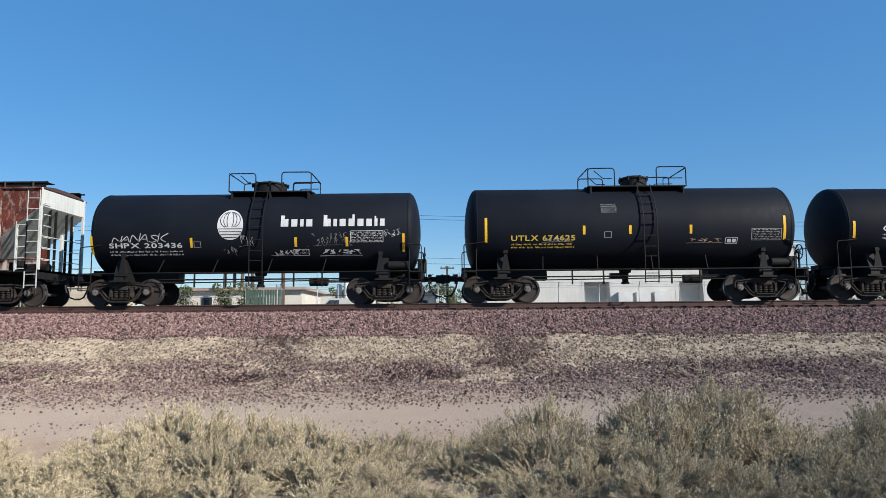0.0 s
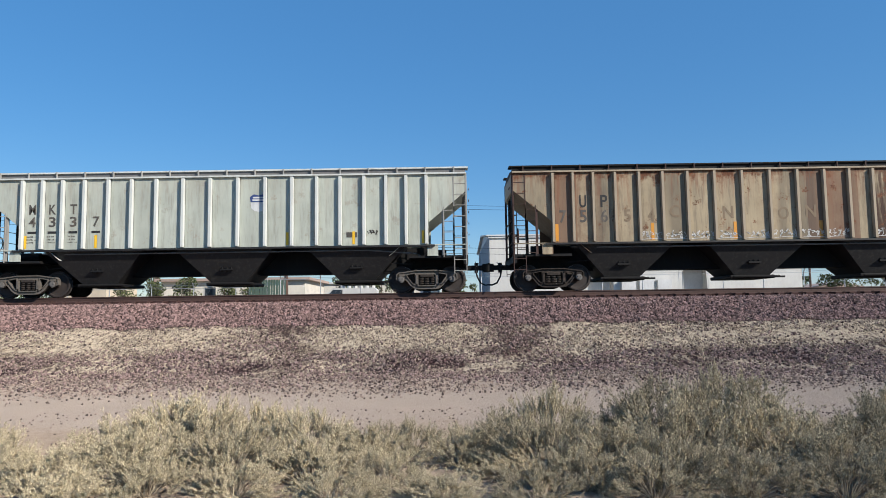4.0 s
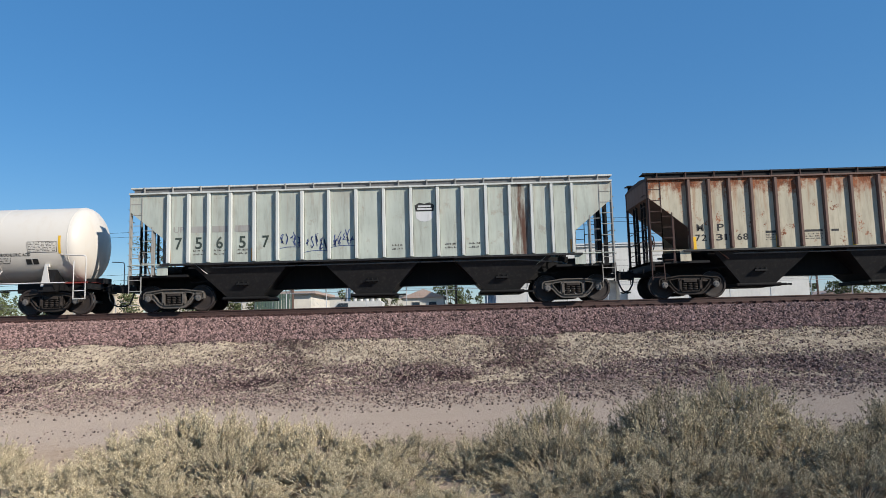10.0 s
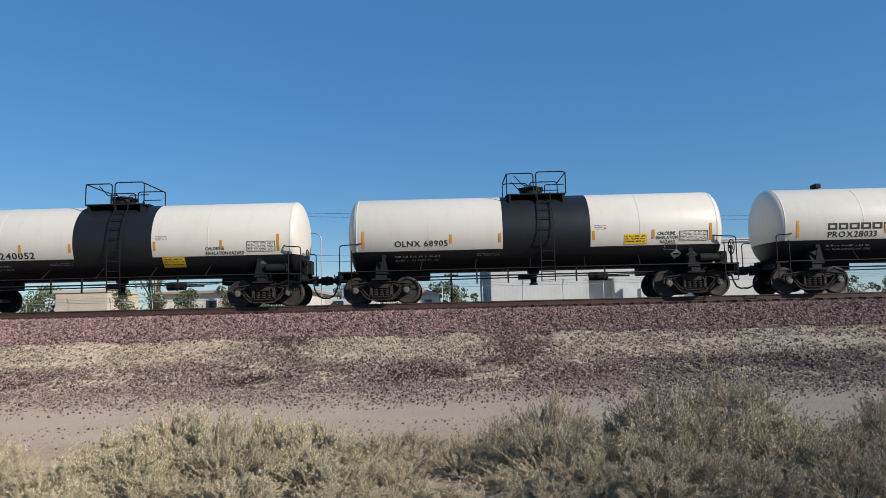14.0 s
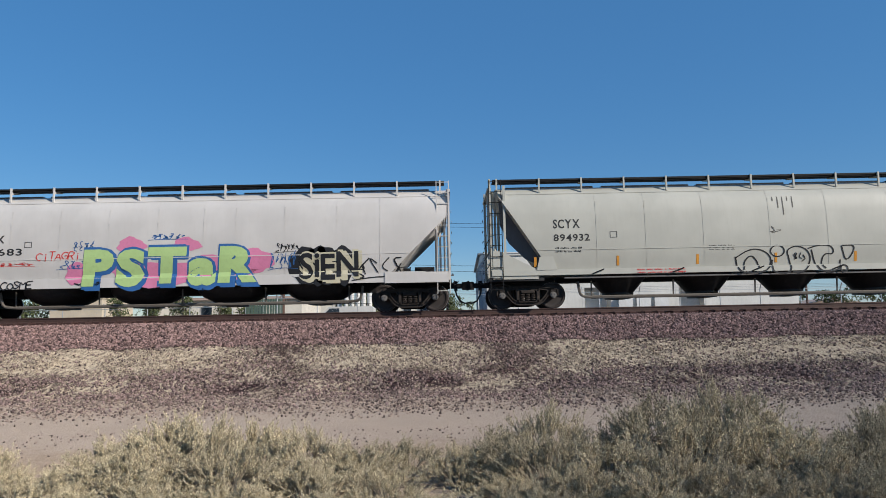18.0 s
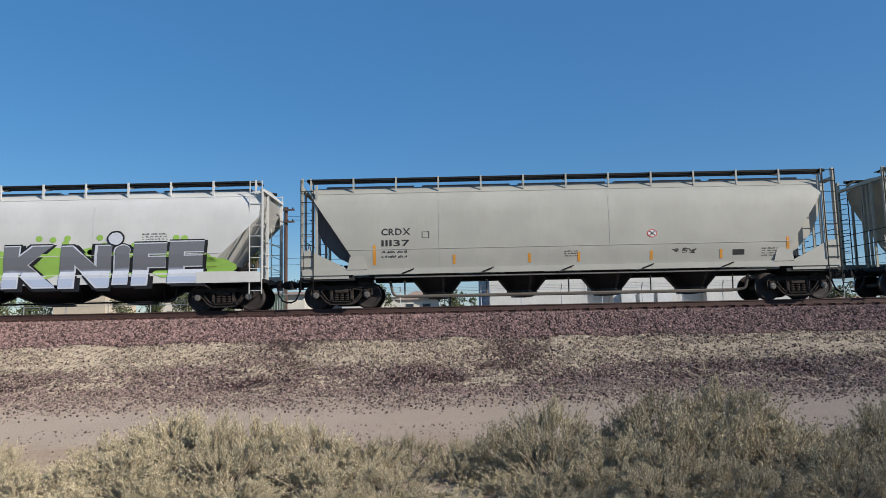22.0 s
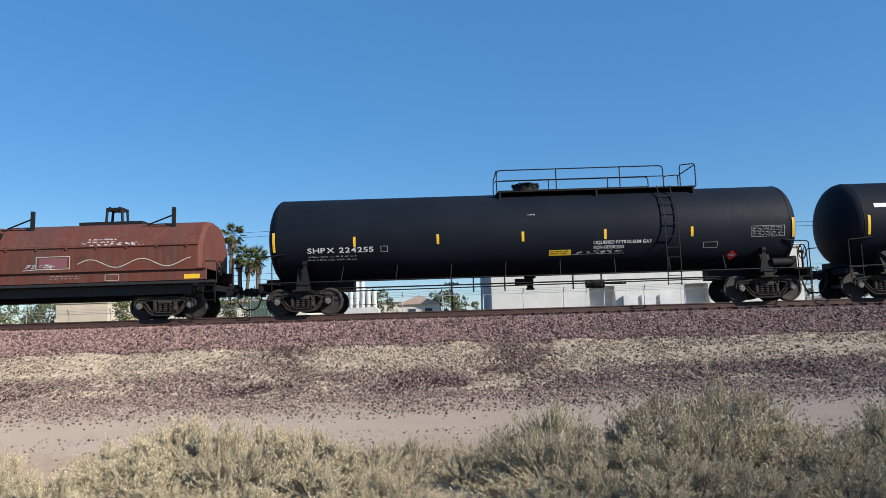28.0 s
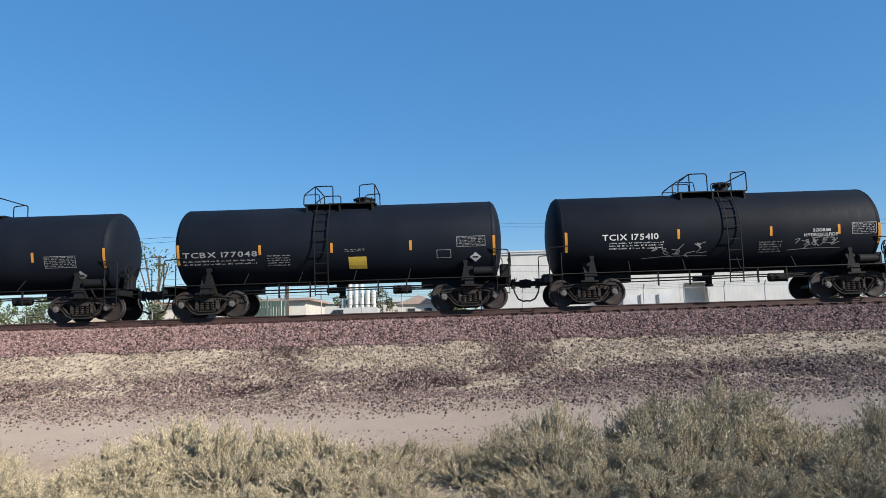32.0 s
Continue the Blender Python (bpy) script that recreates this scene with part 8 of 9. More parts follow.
def shrub_meshes(seed, wide, high, stems, leaf_mat, leaf, leaves):
    """Twigs that fan out from the root, forking twice, with tiny leaves and seed heads near their ends."""
    rs = np.random.RandomState(seed)
    tv, tf, lv, lf = [], [], [], []

    def twig(p, q, r0, r1):
        d = q - p
        u = np.cross(d, (0.3, 0.2, 1.0))
        u /= np.linalg.norm(u) + 1e-9
        w = np.cross(d / (np.linalg.norm(d) + 1e-9), u)
        k = len(tv)
        for c, r in ((p, r0), (q, r1)):
            for a in (0, 2.09, 4.19):
                tv.append(tuple(c + (u * math.cos(a) + w * math.sin(a)) * r))
        for i in range(3):
            j = (i + 1) % 3
            tf.append((k + i, k + j, k + 3 + j, k + 3 + i))

    def leafy(p, q, n):
        way = (q - p) / (np.linalg.norm(q - p) + 1e-9)
        for _ in range(n):
            c = p + (q - p) * rs.uniform(0.35, 1.05) + rs.normal(0, 0.010, 3)
            d = way + rs.normal(0, 0.55, 3)
            d[2] += 0.25
            d /= np.linalg.norm(d)
            e = np.cross(d, rs.normal(0, 1, 3))
            e /= np.linalg.norm(e) + 1e-9
            s = leaf * rs.uniform(0.7, 1.7)
            k = len(lv)
            lv.extend([tuple(c - e * s * 0.19), tuple(c + e * s * 0.19), tuple(c + d * s)])
            lf.append((k, k + 1, k + 2))

    # sprays: bundles of stems that share a direction, with dark gaps between them
    sprays = 15
    for j in range(sprays):
        a0 = j * 2.399 + rs.uniform(-0.4, 0.4)
        rise = (j + 0.6) / sprays
        el0 = math.asin(min(1.0, rise ** 0.7))
        grow = rs.uniform(0.74, 1.10)
        for _ in range(max(4, stems // sprays)):
            a, el = a0 + rs.normal(0, 0.20), min(1.57, max(0.06, el0 + rs.normal(0, 0.13)))
            k = grow + rs.normal(0, 0.07) + (0.16 if rs.rand() < 0.08 else 0.0)
            end = np.array([math.cos(a) * math.cos(el) * wide * k, math.sin(a) * math.cos(el) * wide * k, max(0.06, math.sin(el) * high * k)])
            root = np.array([math.cos(a) * 0.10 * wide, math.sin(a) * 0.10 * wide, 0.0])
            mid = root + (end - root) * 0.5 + np.array([0, 0, 0.10 * high]) + rs.normal(0, 0.02, 3)
            twig(root, mid, 0.007, 0.005)
            twig(mid, end, 0.005, 0.003)
            for _ in range(4):
                s = mid + (end - mid) * rs.uniform(0.15, 0.9)
                t = s + (end - mid) * rs.uniform(0.25, 0.5) + rs.normal(0, 0.055 * wide, 3) + np.array([0, 0, rs.uniform(0.05, 0.18) * high])
                t[2] = max(t[2], 0.03)
                twig(s, t, 0.0035, 0.002)
                leafy(s, t, leaves)
                for _ in range(4):
                    v = s + (t - s) * rs.uniform(0.2, 1.0)
                    w = v + (t - s) * 0.30 + rs.normal(0, 0.030, 3) + np.array([0, 0, rs.uniform(0.02, 0.07)])
                    twig(v, w, 0.0034, 0.002)
                    leafy(v, w, leaves)
            leafy(mid, end, leaves)
    out = []
    for name, vs, fs, mat in (("branchwork", tv, tf, TWIG), ("foliage", lv, lf, leaf_mat)):
        me = bpy.data.meshes.new(name)
        me.from_pydata(vs, [], fs)
        me.materials.append(mat)
        out.append(me)
    return out


SHRUBS = [shrub_meshes(1, 1.0, 1.0, 120, STRAW_LEAF, 0.030, 10), shrub_meshes(2, 1.0, 1.0, 130, STRAW_LEAF, 0.028, 10), shrub_meshes(3, 1.0, 1.0, 150, GREY_LEAF, 0.026, 8), shrub_meshes(4, 1.0, 1.0, 130, GREY_LEAF, 0.028, 8)]


def shrub(label, kind, x, y, wide, high, turn=0.0):
    ob = thing("shrub", label, "shrub", "roadside shrubs", pose(x, y, ground_z(x, y) - 0.02, 0, 0, turn))
    high *= 0.80 if kind < 2 else 0.88
    for name, me in zip(("branchwork", "foliage"), SHRUBS[kind]):
        p = piece(name, me, ob)
        p.scale = (wide, wide, high)
    return ob


PALE, DARKER = "pale straw-green desert shrub with fine dry twigs", "grey-green twiggy desert shrub on sandy soil"
for kind, x, y, w, h, turn in (
        (0, -3.10, 8.0, 0.66, 0.74, 10), (1, -2.62, 7.7, 0.58, 0.66, 70), (1, -3.72, 7.7, 0.50, 0.50, 140), (0, -2.05, 8.0, 0.42, 0.66, 200),
        (1, -1.45, 7.5, 0.58, 0.60, 260), (0, -0.95, 7.3, 0.50, 0.46, 20), (3, -0.45, 7.9, 0.44, 0.38, 90), (1, -2.15, 6.9, 0.62, 0.54, 15),
        (0, -3.1, 6.9, 0.62, 0.56, 300), (1, -4.5, 7.0, 0.40, 0.46, 50), (0, -1.3, 6.7, 0.58, 0.44, 120), (2, 0.60, 7.7, 0.58, 0.46, 30),
        (1, 1.12, 8.1, 0.56, 0.70, 80), (2, 0.95, 7.1, 0.62, 0.50, 170), (2, 2.45, 8.1, 0.78, 0.72, 0), (1, 3.15, 8.0, 0.76, 0.86, 120),
        (3, 2.3, 7.2, 0.68, 0.68, 240), (0, 3.3, 7.2, 0.66, 0.66, 200), (1, 1.55, 6.9, 0.55, 0.50, 310), (3, 4.05, 7.3, 0.60, 0.46, 60),
        (2, 4.75, 7.8, 0.55, 0.55, 20), (3, 5.55, 8.6, 0.66, 0.58, 100), (2, 5.2, 7.3, 0.56, 0.46, 190), (2, 2.0, 6.5, 0.55, 0.44, 77), (3, 3.5, 6.5, 0.55, 0.44, 33), (0, 0.55, 6.75, 0.34, 0.24, 11), (1, 0.12, 7.35, 0.44, 0.40, 130),
        (0, -5.3, 7.6, 0.6, 0.5, 44), (2, 6.6, 8.2, 0.7, 0.6, 12), (0, -2.7, 6.3, 0.5, 0.36, 95), (1, -0.55, 6.6, 0.42, 0.34, 205), (1, -3.7, 6.4, 0.5, 0.40, 25), (2, 1.2, 6.35, 0.45, 0.34, 145), (3, 4.4, 6.7, 0.5, 0.42, 265), (1, -1.9, 6.2, 0.45, 0.3, 5),
        (3, 1.75, 6.05, 0.5, 0.36, 15), (2, 2.55, 6.1, 0.5, 0.40, 75), (3, 3.3, 6.0, 0.48, 0.36, 130), (2, 4.05, 6.1, 0.5, 0.40, 190), (3, 0.75, 6.1, 0.42, 0.28, 250), (0, -0.1, 6.0, 0.42, 0.28, 310), (1, -0.95, 5.95, 0.45, 0.3, 40), (0, -3.3, 5.95, 0.5, 0.34, 85), (2, 4.75, 6.2, 0.45, 0.36, 215)):
    shrub(PALE if kind < 2 else DARKER, kind, x, y, w, h, turn)


# ================= beyond the track =================
WHITE_METAL = paint("white_metal_siding", (0.55, 0.54, 0.505), (0.33, 0.31, 0.29), 0.25, 0.5)
# white siding with the shade of the sunless wall put into its colour
SHADE_METAL = paint("shaded_white_siding", (0.36, 0.39, 0.43), (0.25, 0.25, 0.25), 0.25, 0.5)
ROOF_METAL = paint("white_roof", (0.56, 0.56, 0.55), (0.34, 0.32, 0.3), 0.3, 0.5)
FENCE_WIRE = material("galvanised_wire", (0.40, 0.41, 0.42), 0.45, 0.7)[0]
BEIGE = paint("beige_stucco", (0.56, 0.47, 0.35), (0.3, 0.25, 0.2), 0.3, 0.9)
CREAM = paint("cream_stucco", (0.62, 0.58, 0.50), (0.35, 0.3, 0.25), 0.3, 0.9)
TAN_ROOF = paint("tan_shingle", (0.40, 0.30, 0.25), (0.2, 0.15, 0.12), 0.4, 0.9)
GLASS_DARK = material("dark_window", (0.03, 0.04, 0.05), 0.1)[0]
GREEN_SLAT = paint("green_fence_slat", (0.07, 0.11, 0.085), (0.12, 0.14, 0.12), 0.3, 0.6)
POLE_WOOD = paint("pole_wood", (0.10, 0.06, 0.045), (0.06, 0.045, 0.035), 0.5, 0.9)
FLAT = 1.0


def warehouse():
    """Long white metal-sided hall with corrugation, two deep loading bays and a shallow gable."""
    ob = thing("warehouse", "long white corrugated metal warehouse with deep loading bays", "warehouse")
    x0, x1, y0, y1, top = 4.3, 35.6, 70.0, 93.0, 9.05
    BAYS = ((14.1, 16.7), (23.5, 26.2))
    bm = bmesh.new()
    n = 150
    prev = None
    for i in range(n + 1):
        x = x0 + (x1 - x0) * i / n
        y = y0 - (0.004 if i % 2 else 0.0)
        a, b = bm.verts.new((x, y, FLAT + 4.4 if any(p < x < q for p, q in BAYS) else FLAT)), bm.verts.new((x, y, top))
        if prev:
            bm.faces.new((prev[0], a, b, prev[1]))
        prev = (a, b)
    part("front_wall", bm, WHITE_METAL, ob)
    bm = bmesh.new()
    prism(bm, [(y0, FLAT), (y1, FLAT), (y1, top), ((y0 + y1) / 2, top + 1.1), (y0, top)], x0, x0 + 0.2, "yz")
    for k in range(46):
        y = y0 + 0.25 + k * 0.5
        box(bm, x0 - 0.04, x0, y - 0.06, y + 0.06, FLAT, top)
    part("side_wall", bm, SHADE_METAL, ob)
    bm = bmesh.new()
    prism(bm, [(y0, FLAT), (y1, FLAT), (y1, top), ((y0 + y1) / 2, top + 1.1), (y0, top)], x1 - 0.2, x1, "yz")
    box(bm, x0 + 0.2, x1 - 0.2, y1 - 0.2, y1, FLAT, top)
    part("rear_wall", bm, WHITE_METAL, ob)
    bm = bmesh.new()
    m = (y0 + y1) / 2
    prism(bm, [(y0 - 0.25, top - 0.02), (m, top + 1.15), (y1 + 0.25, top - 0.02), (y1 + 0.25, top + 0.12), (m, top + 1.3), (y0 - 0.25, top + 0.12)], x0 - 0.3, x1 + 0.3, "yz")
    part("roof", bm, ROOF_METAL, ob)
    bm = bmesh.new()
    box(bm, x0 - 0.1, x1 + 0.1, y0 - 0.16, y0 - 0.06, top - 0.22, top - 0.02)
    part("gutter", bm, ROOF_METAL, ob)
    # loading bays set back into the wall, each closed by a ribbed door
    for a, b in BAYS:
        bm = bmesh.new()
        box(bm, a, b, y0 + 1.6, y0 + 1.65, FLAT, FLAT + 4.42)
        door = part("roll_door", bm, ROOF_METAL, ob)
        for k in range(11):
            bm = bmesh.new()
            box(bm, a + 0.01, b - 0.01, y0 + 1.57, y0 + 1.60, FLAT + k * 0.4 + 0.02, FLAT + k * 0.4 + 0.38)
            part("slat", bm, ROOF_METAL, door)
        bm = bmesh.new()
        box(bm, a - 0.25, a, y0 - 0.02, y0 + 1.65, FLAT, FLAT + 4.42)
        box(bm, b, b + 0.25, y0 - 0.02, y0 + 1.65, FLAT, FLAT + 4.42)
        box(bm, a - 0.25, b + 0.25, y0 - 0.03, y0 + 1.65, FLAT + 4.42, FLAT + 4.55)
        part("door_frame", bm, WHITE_METAL, door)
    for x in (17.4, 19.2, 21.0):
        bm = bmesh.new()
        box(bm, x, x + 1.4, y0 - 0.5, y0 - 0.07, 3.4, 4.4)
        part("wall_unit", bm, ROOF_METAL, ob)
    return ob


warehouse()


def chain_fence(x0, x1, y, high, step, mat, label, slats=None):
    ob = thing("chain_link_fence", label, "fence")
    x = x0
    while x <= x1:
        bm = bmesh.new()
        tube(bm, [(x, y, FLAT), (x, y, FLAT + high), (x, y - 0.22, FLAT + high + 0.32)], 0.035, 5)
        part("post", bm, FENCE_WIRE, ob)
        x += step
    bm = bmesh.new()
    for z in (0.1, high * 0.5, high):
        tube(bm, [(x0, y, FLAT + z), (x1, y, FLAT + z)], 0.022, 4)
    for k in range(3):
        tube(bm, [(x0, y - 0.07 * k - 0.06, FLAT + high + 0.1 * k + 0.1), (x1, y - 0.07 * k - 0.06, FLAT + high + 0.1 * k + 0.1)], 0.008, 3)
    part("top_rail", bm, FENCE_WIRE, ob)
    bm = bmesh.new()
    n = int((x1 - x0) / 0.34)
    for i in range(n):
        a = x0 + i * 0.34
        for d in (-1, 1):
            p, q = (a, FLAT + 0.1), (a + d * high, FLAT + high)
            if x0 <= q[0] <= x1:
                tube(bm, [(p[0], y + 0.01 * d, p[1]), (q[0], y + 0.01 * d, q[1])], 0.0018, 3)
    part("wire_mesh", bm, FENCE_WIRE, ob, kind="stuff")
    if slats:
        k = x0
        while k < x1:
            bm = bmesh.new()
            box(bm, k, k + 0.15, y - 0.03, y - 0.02, FLAT + 0.1, FLAT + high - 0.05)
            part("slat", bm, slats, ob)
            k += 0.18
    return ob


chain_fence(-10.8, 40.0, 45.0, 2.75, 2.6, FENCE_WIRE, "tall galvanised chain-link fence with barbed wire arms")
chain_fence(-13.4, -10.9, 47.0, 2.9, 1.2, FENCE_WIRE, "chain-link fence section with green privacy slats", GREEN_SLAT)
chain_fence(-42.0, -13.6, 46.0, 2.3, 2.8, FENCE_WIRE, "low grey chain-link fence before shrubs")


def house(name, label, x0, x1, y, z1, wall, roof_mat, gable=0.0, deep=9.0, windows=(), eave=0.3):
    ob = thing(name, label, "house")
    bm = bmesh.new()
    box(bm, x0, x1, y, y + deep, FLAT, z1)
    part("wall", bm, wall, ob)
    bm = bmesh.new()
    m = (x0 + x1) / 2
    if gable:
        prism(bm, [(x0 - eave, z1 + 0.002), (x1 + eave, z1 + 0.002), (m, z1 + gable)], y - eave, y + deep + eave)
    else:
        box(bm, x0 - eave, x1 + eave, y - eave, y + deep + eave, z1 + 0.002, z1 + 0.25)
    part("roof", bm, roof_mat, ob)
    for wx, wz, ww, wh in windows:
        bm = bmesh.new()
        box(bm, wx - 0.06, wx + ww + 0.06, y - 0.05, y - 0.004, wz - 0.06, wz + wh + 0.06)
        w = part("window", bm, CREAM, ob)
        bm = bmesh.new()
        box(bm, wx, wx + ww, y - 0.07, y - 0.052, wz, wz + wh)
        part("pane", bm, GLASS_DARK, w)
    return ob


house("shed", "low beige stucco shed with a flat roof", -34.0, -29.5, 60.0, 4.75, BEIGE, BEIGE, 0, 6, (), 0.1)
house("office_building", "long cream single-storey building with dark windows", -27.2, -13.5, 66.0, 4.7, CREAM, TAN_ROOF, 0, 10, ((-23.0, 3.3, 1.0, 0.8), (-18.0, 3.3, 1.0, 0.8)), 0.5)
house("gable_house", "tan house with a low pinkish gable roof", -5.4, -1.0, 75.0, 4.35, CREAM, TAN_ROOF, 0.95, 9, ((-4.4, 3.0, 0.8, 0.9), (-2.6, 3.0, 0.8, 0.9)), 0.3)
house("long_shed", "far pale shed with a grey metal roof", -24.0, -6.0, 118.0, 6.4, CREAM, ROOF_METAL, 0, 10, (), 0.4)
house("small_house", "small white house with a grey roof in the distance", 62.0, 72.0, 120.0, 4.6, CREAM, TAN_ROOF, 1.0, 9, (), 0.4)
for k, (x, y, h) in enumerate(((-8.45, 60.0, 6.0), (-7.95, 60.0, 6.1), (-7.45, 60.0, 6.0), (-6.95, 60.0, 5.2), (-6.45, 60.2, 5.1), (-9.1, 60.4, 4.9))):
    bm = bmesh.new()
    lathe(bm, [(FLAT, 0.21), (h - 0.1, 0.21), (h, 0.15), (h + 0.04, 0.05)], 12, "z", (x, y, 0))
    for z in (2.5, 4.2):
        lathe(bm, [(z, 0.22), (z + 0.08, 0.22)], 12, "z", (x, y, 0))
    ob = tagged(part("gas_cylinder", bm, WHITE_METAL, None, smooth=True), "tall white upright gas cylinder in a row", "gas cylinder", "upright gas cylinders")


def pickup_truck(x, y):
    """White work van with a dark rack, seen over the rails."""
    ob = thing("van", "white work van with a dark roof rack parked behind the fence", "van", "", pose(x, y, FLAT))
    bm = bmesh.new()
    prism(bm, [(0, 0.5), (5.4, 0.5), (5.4, 2.35), (5.2, 2.5), (1.9, 2.5), (1.05, 1.65), (0.1, 1.35), (0, 1.1)], 0, 1.9)
    part("body", bm, WHITE_METAL, ob)
    bm = bmesh.new()
    prism(bm, [(1.25, 1.68), (1.95, 2.36), (2.7, 2.36), (2.7, 1.68)], -0.012, -0.002)
    part("side_window", bm, GLASS_DARK, ob)
    bm = bmesh.new()
    for a in (2.2, 3.4, 4.8):
        tube(bm, [(a, 0.05, 2.5), (a, 0.05, 2.72), (a, 1.85, 2.72), (a, 1.85, 2.5)], 0.025, 4)
    tube(bm, [(2.0, 0.05, 2.72), (5.2, 0.05, 2.72)], 0.025, 4)
    part("roof_rack", bm, BLACK_STEEL, ob)
    for a in (1.0, 4.4):
        for yy in (0.0, 1.7):
            bm = bmesh.new()
            lathe(bm, [(yy, 0.2), (yy, 0.36), (yy + 0.2, 0.36), (yy + 0.2, 0.2)], 16, "y", (a, 0, 0.36))
            part("wheel", bm, HOSE, ob)
    return ob


pickup_truck(-11.0, 55.0)


def utility_pole(label, x, y, top, arm=2.2, r=0.16, lamp=False):
    ob = thing("utility_pole", label, "utility pole")
    bm = bmesh.new()
    tube(bm, [(x, y, FLAT), (x, y, top)], r, 8)
    part("pole", bm, POLE_WOOD, ob, smooth=True)
    for z in (top - 0.35, top - 1.4):
        bm = bmesh.new()
        box(bm, x - arm / 2, x + arm / 2, y - 0.3, y - 0.18, z, z + 0.14)
        a = part("crossarm", bm, POLE_WOOD, ob)
        for k in range(4):
            bm = bmesh.new()
            u = x - arm / 2 + 0.15 + k * (arm - 0.3) / 3
            lathe(bm, [(z + 0.14, 0.03), (z + 0.18, 0.07), (z + 0.26, 0.06), (z + 0.3, 0.02)], 8, "z", (u, y - 0.24, 0))
            part("insulator", bm, GLASS_DARK, a)
    if lamp:
        bm = bmesh.new()
        tube(bm, bent([(x, y, top - 2.2), (x - 1.2, y, top - 1.9), (x - 2.0, y, top - 1.95)], 0.2), 0.05, 5)
        part("lamp_arm", bm, FENCE_WIRE, ob)
    return ob


utility_pole("brown wooden utility pole with two crossarms", -13.9, 60.0, 12.1, 1.6)
utility_pole("distant wooden utility pole with crossarms", -40.0, 96.0, 13.0, 2.2)
utility_pole("distant wooden utility pole with crossarms", 52.0, 100.0, 9.0, 2.2)
utility_pole("distant wooden utility pole with crossarms", 66.0, 130.0, 11.0, 2.2)
utility_pole("slim wooden utility pole beyond the fence", 0.4, 88.0, 8.6, 1.8, 0.12)
ob = thing("street_lamp", "tall slim street lamp with a curved arm", "street lamp")
bm = bmesh.new()
tube(bm, bent([(-14.6, 80, FLAT), (-14.6, 80, 11.6), (-15.2, 80, 12.1), (-16.4, 80, 12.05)], 0.5), 0.07, 6)
part("mast", bm, FENCE_WIRE, ob, smooth=True)
bm = bmesh.new()
rounded(bm, -16.9, -16.2, 79.85, 80.15, 11.95, 12.1, 0.04)
part("lamp_head", bm, FENCE_WIRE, ob)
wires = thing("power_lines", "thin dark power lines strung between poles", "power lines")
for z0, z1, y in ((11.3, 10.6, 60.0), (11.0, 10.2, 60.1), (7.6, 6.9, 60.0), (7.1, 6.4, 59.9)):
    bm = bmesh.new()
    for a, b in ((-140, -13.9), (-13.9, 110)):
        tube(bm, [(a + (b - a) * k / 10, y, z0 + (z1 - z0) * k / 10 - 1.2 * (1 - (2 * k / 10 - 1) ** 2)) for k in range(11)], 0.016, 3)
    part("wire", bm, BLACK_STEEL, wires)


def leafy_crown(rs, clumps, leaf, per):
    vs, fs = [], []
    for cx, cy, cz, r in clumps:
        for _ in range(per):
            d = rs.normal(0, 1, 3)
            d /= np.linalg.norm(d)
            c = np.array((cx, cy, cz)) + d * r * rs.uniform(0.35, 1.05) ** 0.6
            e, g = rs.normal(0, 1, 3), rs.normal(0, 1, 3)
            e /= np.linalg.norm(e)
            g = np.cross(e, g)
            g /= np.linalg.norm(g) + 1e-9
            s = leaf * rs.uniform(0.6, 1.4)
            k = len(vs)
            vs += [tuple(c - e * s), tuple(c + g * s * 0.5), tuple(c + e * s), tuple(c - g * s * 0.5)]
            fs.append((k, k + 1, k + 2, k + 3))
    return vs, fs


def tree(label, x, y, high, wide, seed, leaf=0.14, per=130, base=None, thin=False, mat=None):
    rs = np.random.RandomState(seed)
    ob = thing("tree", label, "tree", "", pose(x, y, FLAT))
    bm = bmesh.new()
    trunk_top = high * (0.35 if base is None else base)
    tube(bm, [(0, 0, -0.1), (rs.normal(0, 0.08), 0, trunk_top * 0.6), (rs.normal(0, 0.15), 0, trunk_top)], 0.03 * high * 0.6, 7)
    clumps = []
    for _ in range(16 if not thin else 12):
        a, k = rs.uniform(0, math.tau), rs.uniform(0.15, 1.0)
        z = trunk_top * 0.8 + (high - trunk_top * 0.8) * rs.uniform(0.1, 1.0)
        q = (math.cos(a) * wide * k, math.sin(a) * wide * k, z)
        tube(bm, [(0, 0, trunk_top * rs.uniform(0.6, 1.0)), (q[0] * 0.5, q[1] * 0.5, (trunk_top + z) / 2), q], 0.02 * high * 0.35, 5)
        clumps.append((*q, high * rs.uniform(0.08, 0.20)))
    part("trunk", bm, BARK, ob, smooth=True)
    vs, fs = leafy_crown(rs, clumps, leaf, per)
    me = bpy.data.meshes.new("crown")
    me.from_pydata(vs, [], fs)
    me.materials.append(mat or TREE_LEAF)
    piece("crown", me, ob)
    return ob


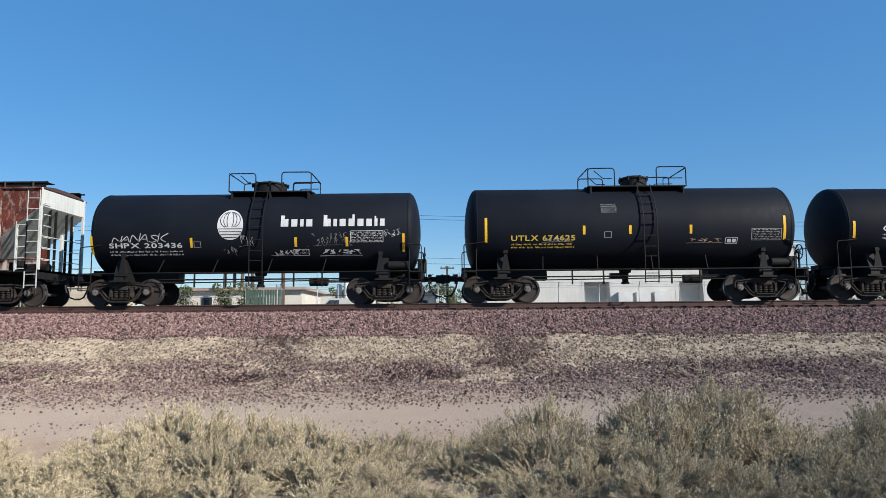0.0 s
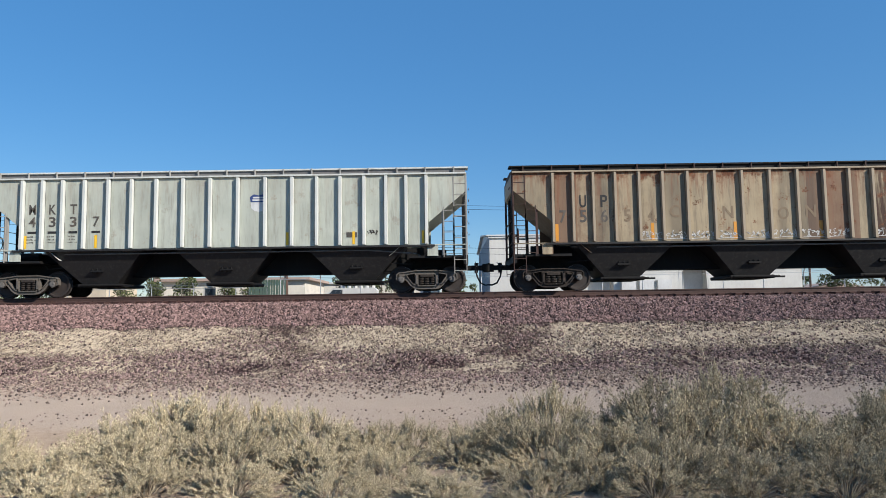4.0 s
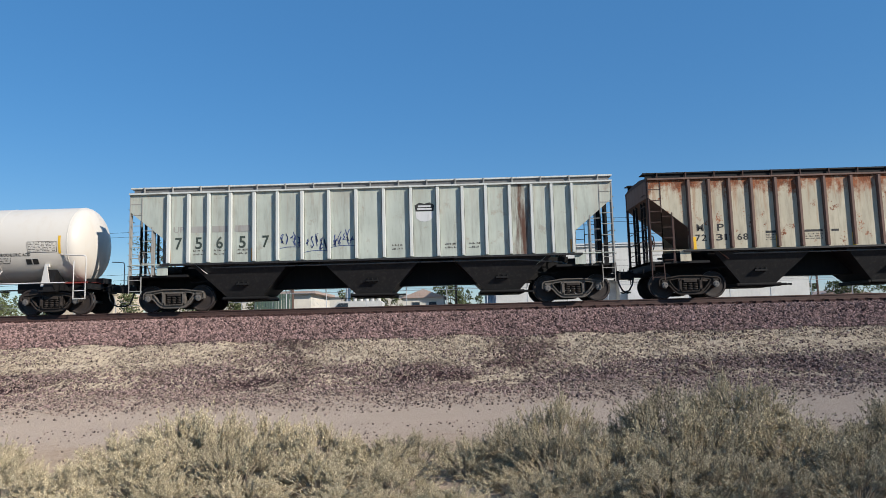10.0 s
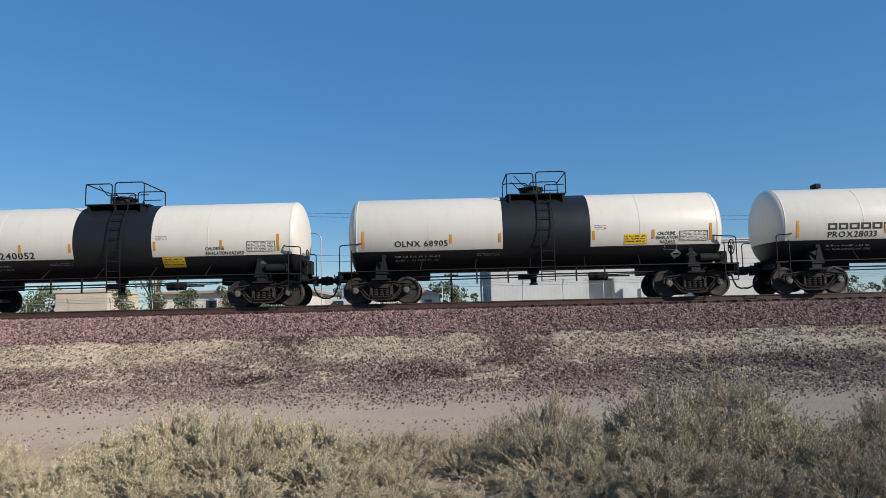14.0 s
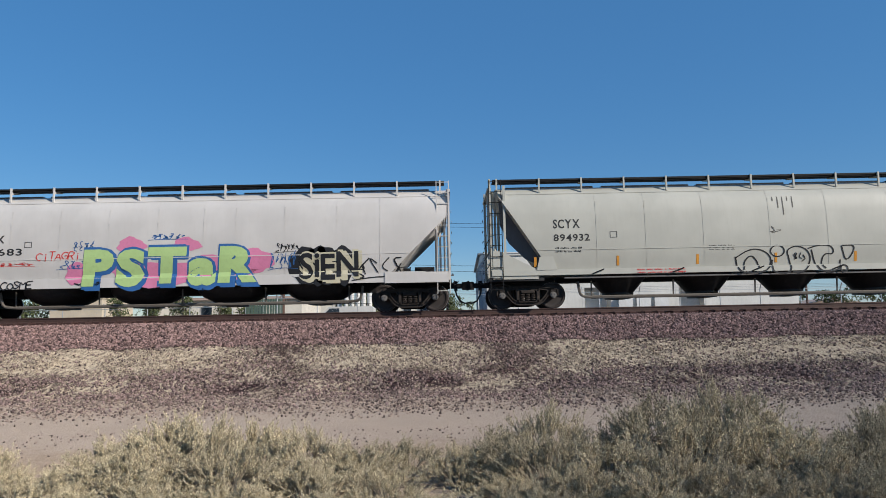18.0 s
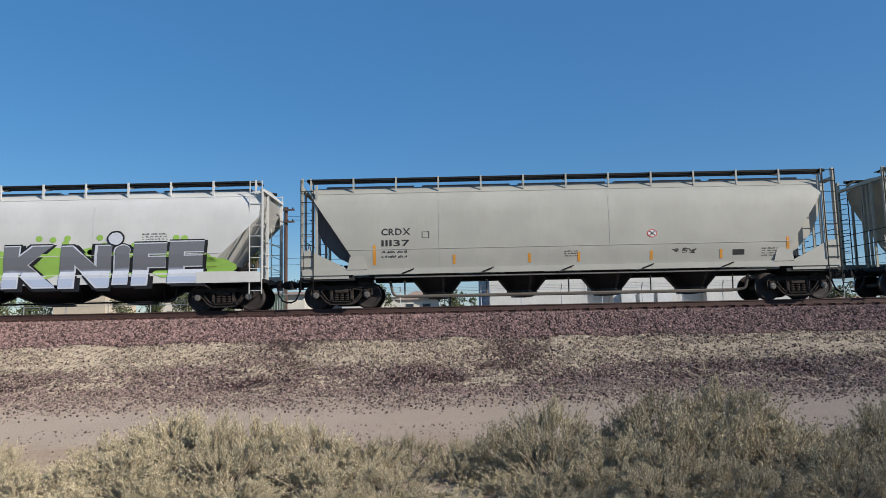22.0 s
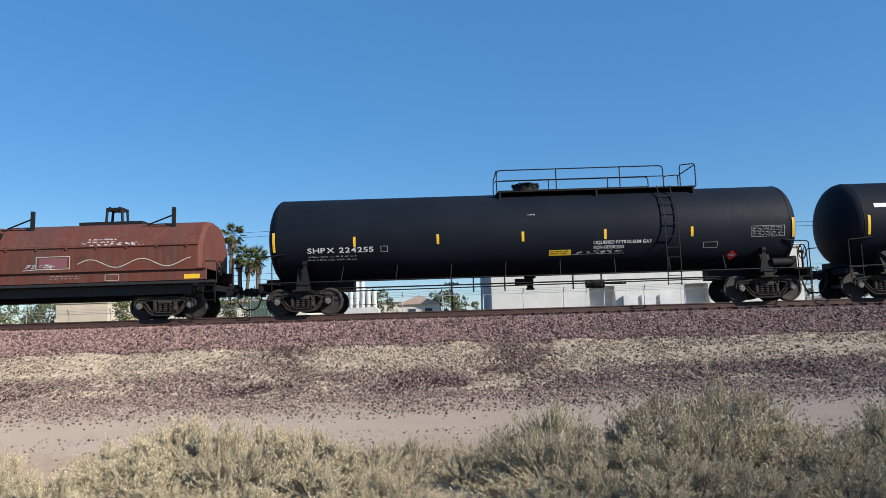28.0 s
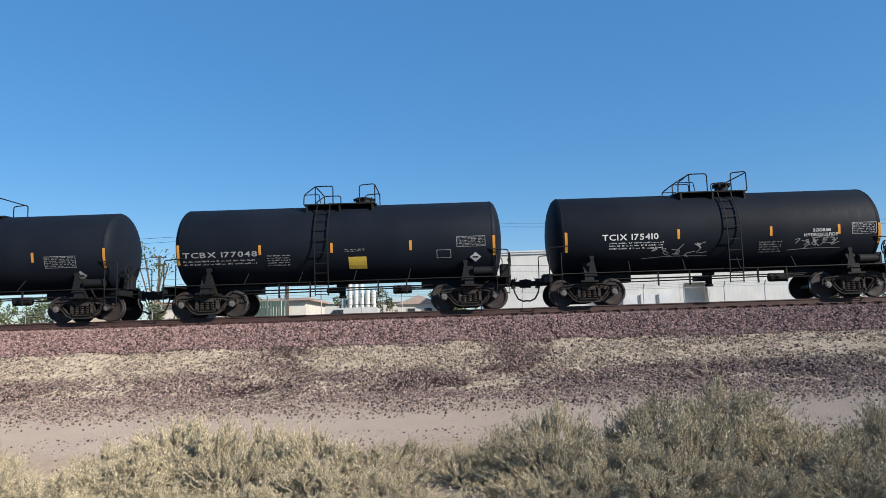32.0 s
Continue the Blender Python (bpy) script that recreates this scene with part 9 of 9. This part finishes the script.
def palm(x, y, high, seed):
    rs = np.random.RandomState(seed)
    ob = thing("palm_tree", "tall fan palm with a shaggy brown skirt", "palm tree", "row of palms", pose(x, y, FLAT))
    bm = bmesh.new()
    lean = rs.normal(0, 0.25)
    tube(bm, [(0, 0, -0.1), (lean * 0.3, 0, high * 0.5), (lean, 0, high - 1.2)], 0.22, 8)
    part("trunk", bm, BARK, ob, smooth=True)
    bm = bmesh.new()
    for k in range(60):
        a, el = rs.uniform(0, math.tau), rs.uniform(-1.1, 1.3)
        ln = rs.uniform(1.0, 1.6)
        d = Vector((math.cos(a) * math.cos(el), math.sin(a) * math.cos(el), math.sin(el)))
        root = Vector((lean, 0, high - 1.1)) + d * 0.2
        mid = root + d * ln * 0.55
        side = d.cross(Vector((0, 0, 1))).normalized()
        up = side.cross(d)
        for j in range(-5, 6):
            b = j / 5 * 1.1
            t = mid + (d * math.cos(b) + side * math.sin(b)) * ln * 0.6 - Vector((0, 0, 0.25 * abs(j) / 5))
            n = up * 0.04 + side * 0.05
            bm.faces.new([bm.verts.new(p) for p in (mid - n, mid + n, t)])
        bm.faces.new([bm.verts.new(p) for p in (root - side * 0.03, root + side * 0.03, mid)])
    part("crown", bm, PALM_LEAF, ob)
    bm = bmesh.new()
    for k in range(70):
        a = rs.uniform(0, math.tau)
        p = Vector((lean + 0.3 * math.cos(a), 0.3 * math.sin(a), high - 1.2 - rs.uniform(0, 1.6)))
        q = p + Vector((0.35 * math.cos(a), 0.35 * math.sin(a), -rs.uniform(0.5, 1.0)))
        s = Vector((-math.sin(a), math.cos(a), 0)) * 0.12
        bm.faces.new([bm.verts.new(v) for v in (p - s, p + s, q + s * 0.5, q - s * 0.5)])
    part("dead_frond_skirt", bm, BARK, ob)
    return ob


for x, y, h, s in ((-28.5, 90.0, 14.9, 1), (-27.4, 91.0, 12.4, 2), (-26.3, 90.0, 11.6, 3), (-25.5, 92.5, 12.0, 4)):
    palm(x, y, h, s)
tree("thin-leaved desert tree with an open crown", -29.6, 70.0, 9.4, 2.0, 11, 0.13, 70, 0.3, True)
for k, (x, y, h, w) in enumerate(((-25.6, 55.0, 3.9, 1.1), (-18.7, 50.0, 3.1, 1.0), (-15.9, 50.0, 3.2, 0.9), (-14.4, 51.0, 3.3, 0.9), (-38.0, 58.0, 3.4, 1.8), (-42.0, 57.0, 3.2, 1.8), (-36.0, 62, 3.9, 1.6), (-46.0, 60, 3.6, 2.0), (-22.0, 52.0, 2.8, 0.8))):
    tree("open grey-green bushy tree behind the fence", x, y, h, w, 20 + k, 0.10, 75, 0.25)
for k, (x, y, h, w) in enumerate(((-0.6, 100.0, 5.6, 2.6), (3.0, 104.0, 5.2, 2.6), (-9.5, 100.0, 6.2, 3.0), (-15, 110.0, 6.5, 3.2), (58, 115, 5.4, 2.5), (66, 118, 5.8, 3.0), (76, 125, 5.6, 3.4), (86, 130, 6.2, 3.4), (50, 105, 4.6, 2.4), (-60, 100, 6.5, 3.4), (-70, 105, 6.8, 3.6))):
    tree("distant dusty green tree", x, y, h, w, 50 + k, 0.2, 90, 0.2)
# low far hills and town trees that close the view
hills = []
bm = bmesh.new()
hr = random.Random(2)
prev = None
for i in range(241):
    a = math.tau * i / 240
    r = 1500
    h = 14 + 9 * noise.noise((math.cos(a) * 6, math.sin(a) * 6, 0.5)) + 4 * noise.noise((math.cos(a) * 25, math.sin(a) * 25, 2.5))
    v = (bm.verts.new((r * math.cos(a), r * math.sin(a), 0.0)), bm.verts.new((r * 1.1 * math.cos(a), r * 1.1 * math.sin(a), h)))
    if prev:
        bm.faces.new((prev[0], v[0], v[1], prev[1]))
    prev = v
part_hill = part("hills", bm, paint("far_hill", (0.16, 0.16, 0.14), (0.1, 0.11, 0.1), 0.4, 0.95), None, smooth=True)
tagged(part_hill, "low hazy hills along the horizon", "hills", kind="structure")

# ================= what moves =================


def motions():
    beat = [t for t in range(-2, 35, 2)]
    for car, x in CARS:
        walk(car, [(t, pose(x + travel(t), TRACK_Y, RAIL)) for t in beat])
        # each wheelset rolls while its car is before the camera
        when = [i / FPS for i in range(0, 32 * FPS + 1) if abs(x + travel(i / FPS)) < 28]
        if not when:
            continue
        steps = sorted({0.0, 32.0, *when})
        first, last = when[0], when[-1]
        for ws in [o for o in car.children if o.name.startswith("wheelset")]:
            at = ws.matrix_basis.translation.copy()
            walk(ws, [(t, pose(at.x, at.y, at.z, 0, math.degrees(travel(min(max(t, first), last)) / WHEEL_R) % 360.0, 0)) for t in steps])


motions()
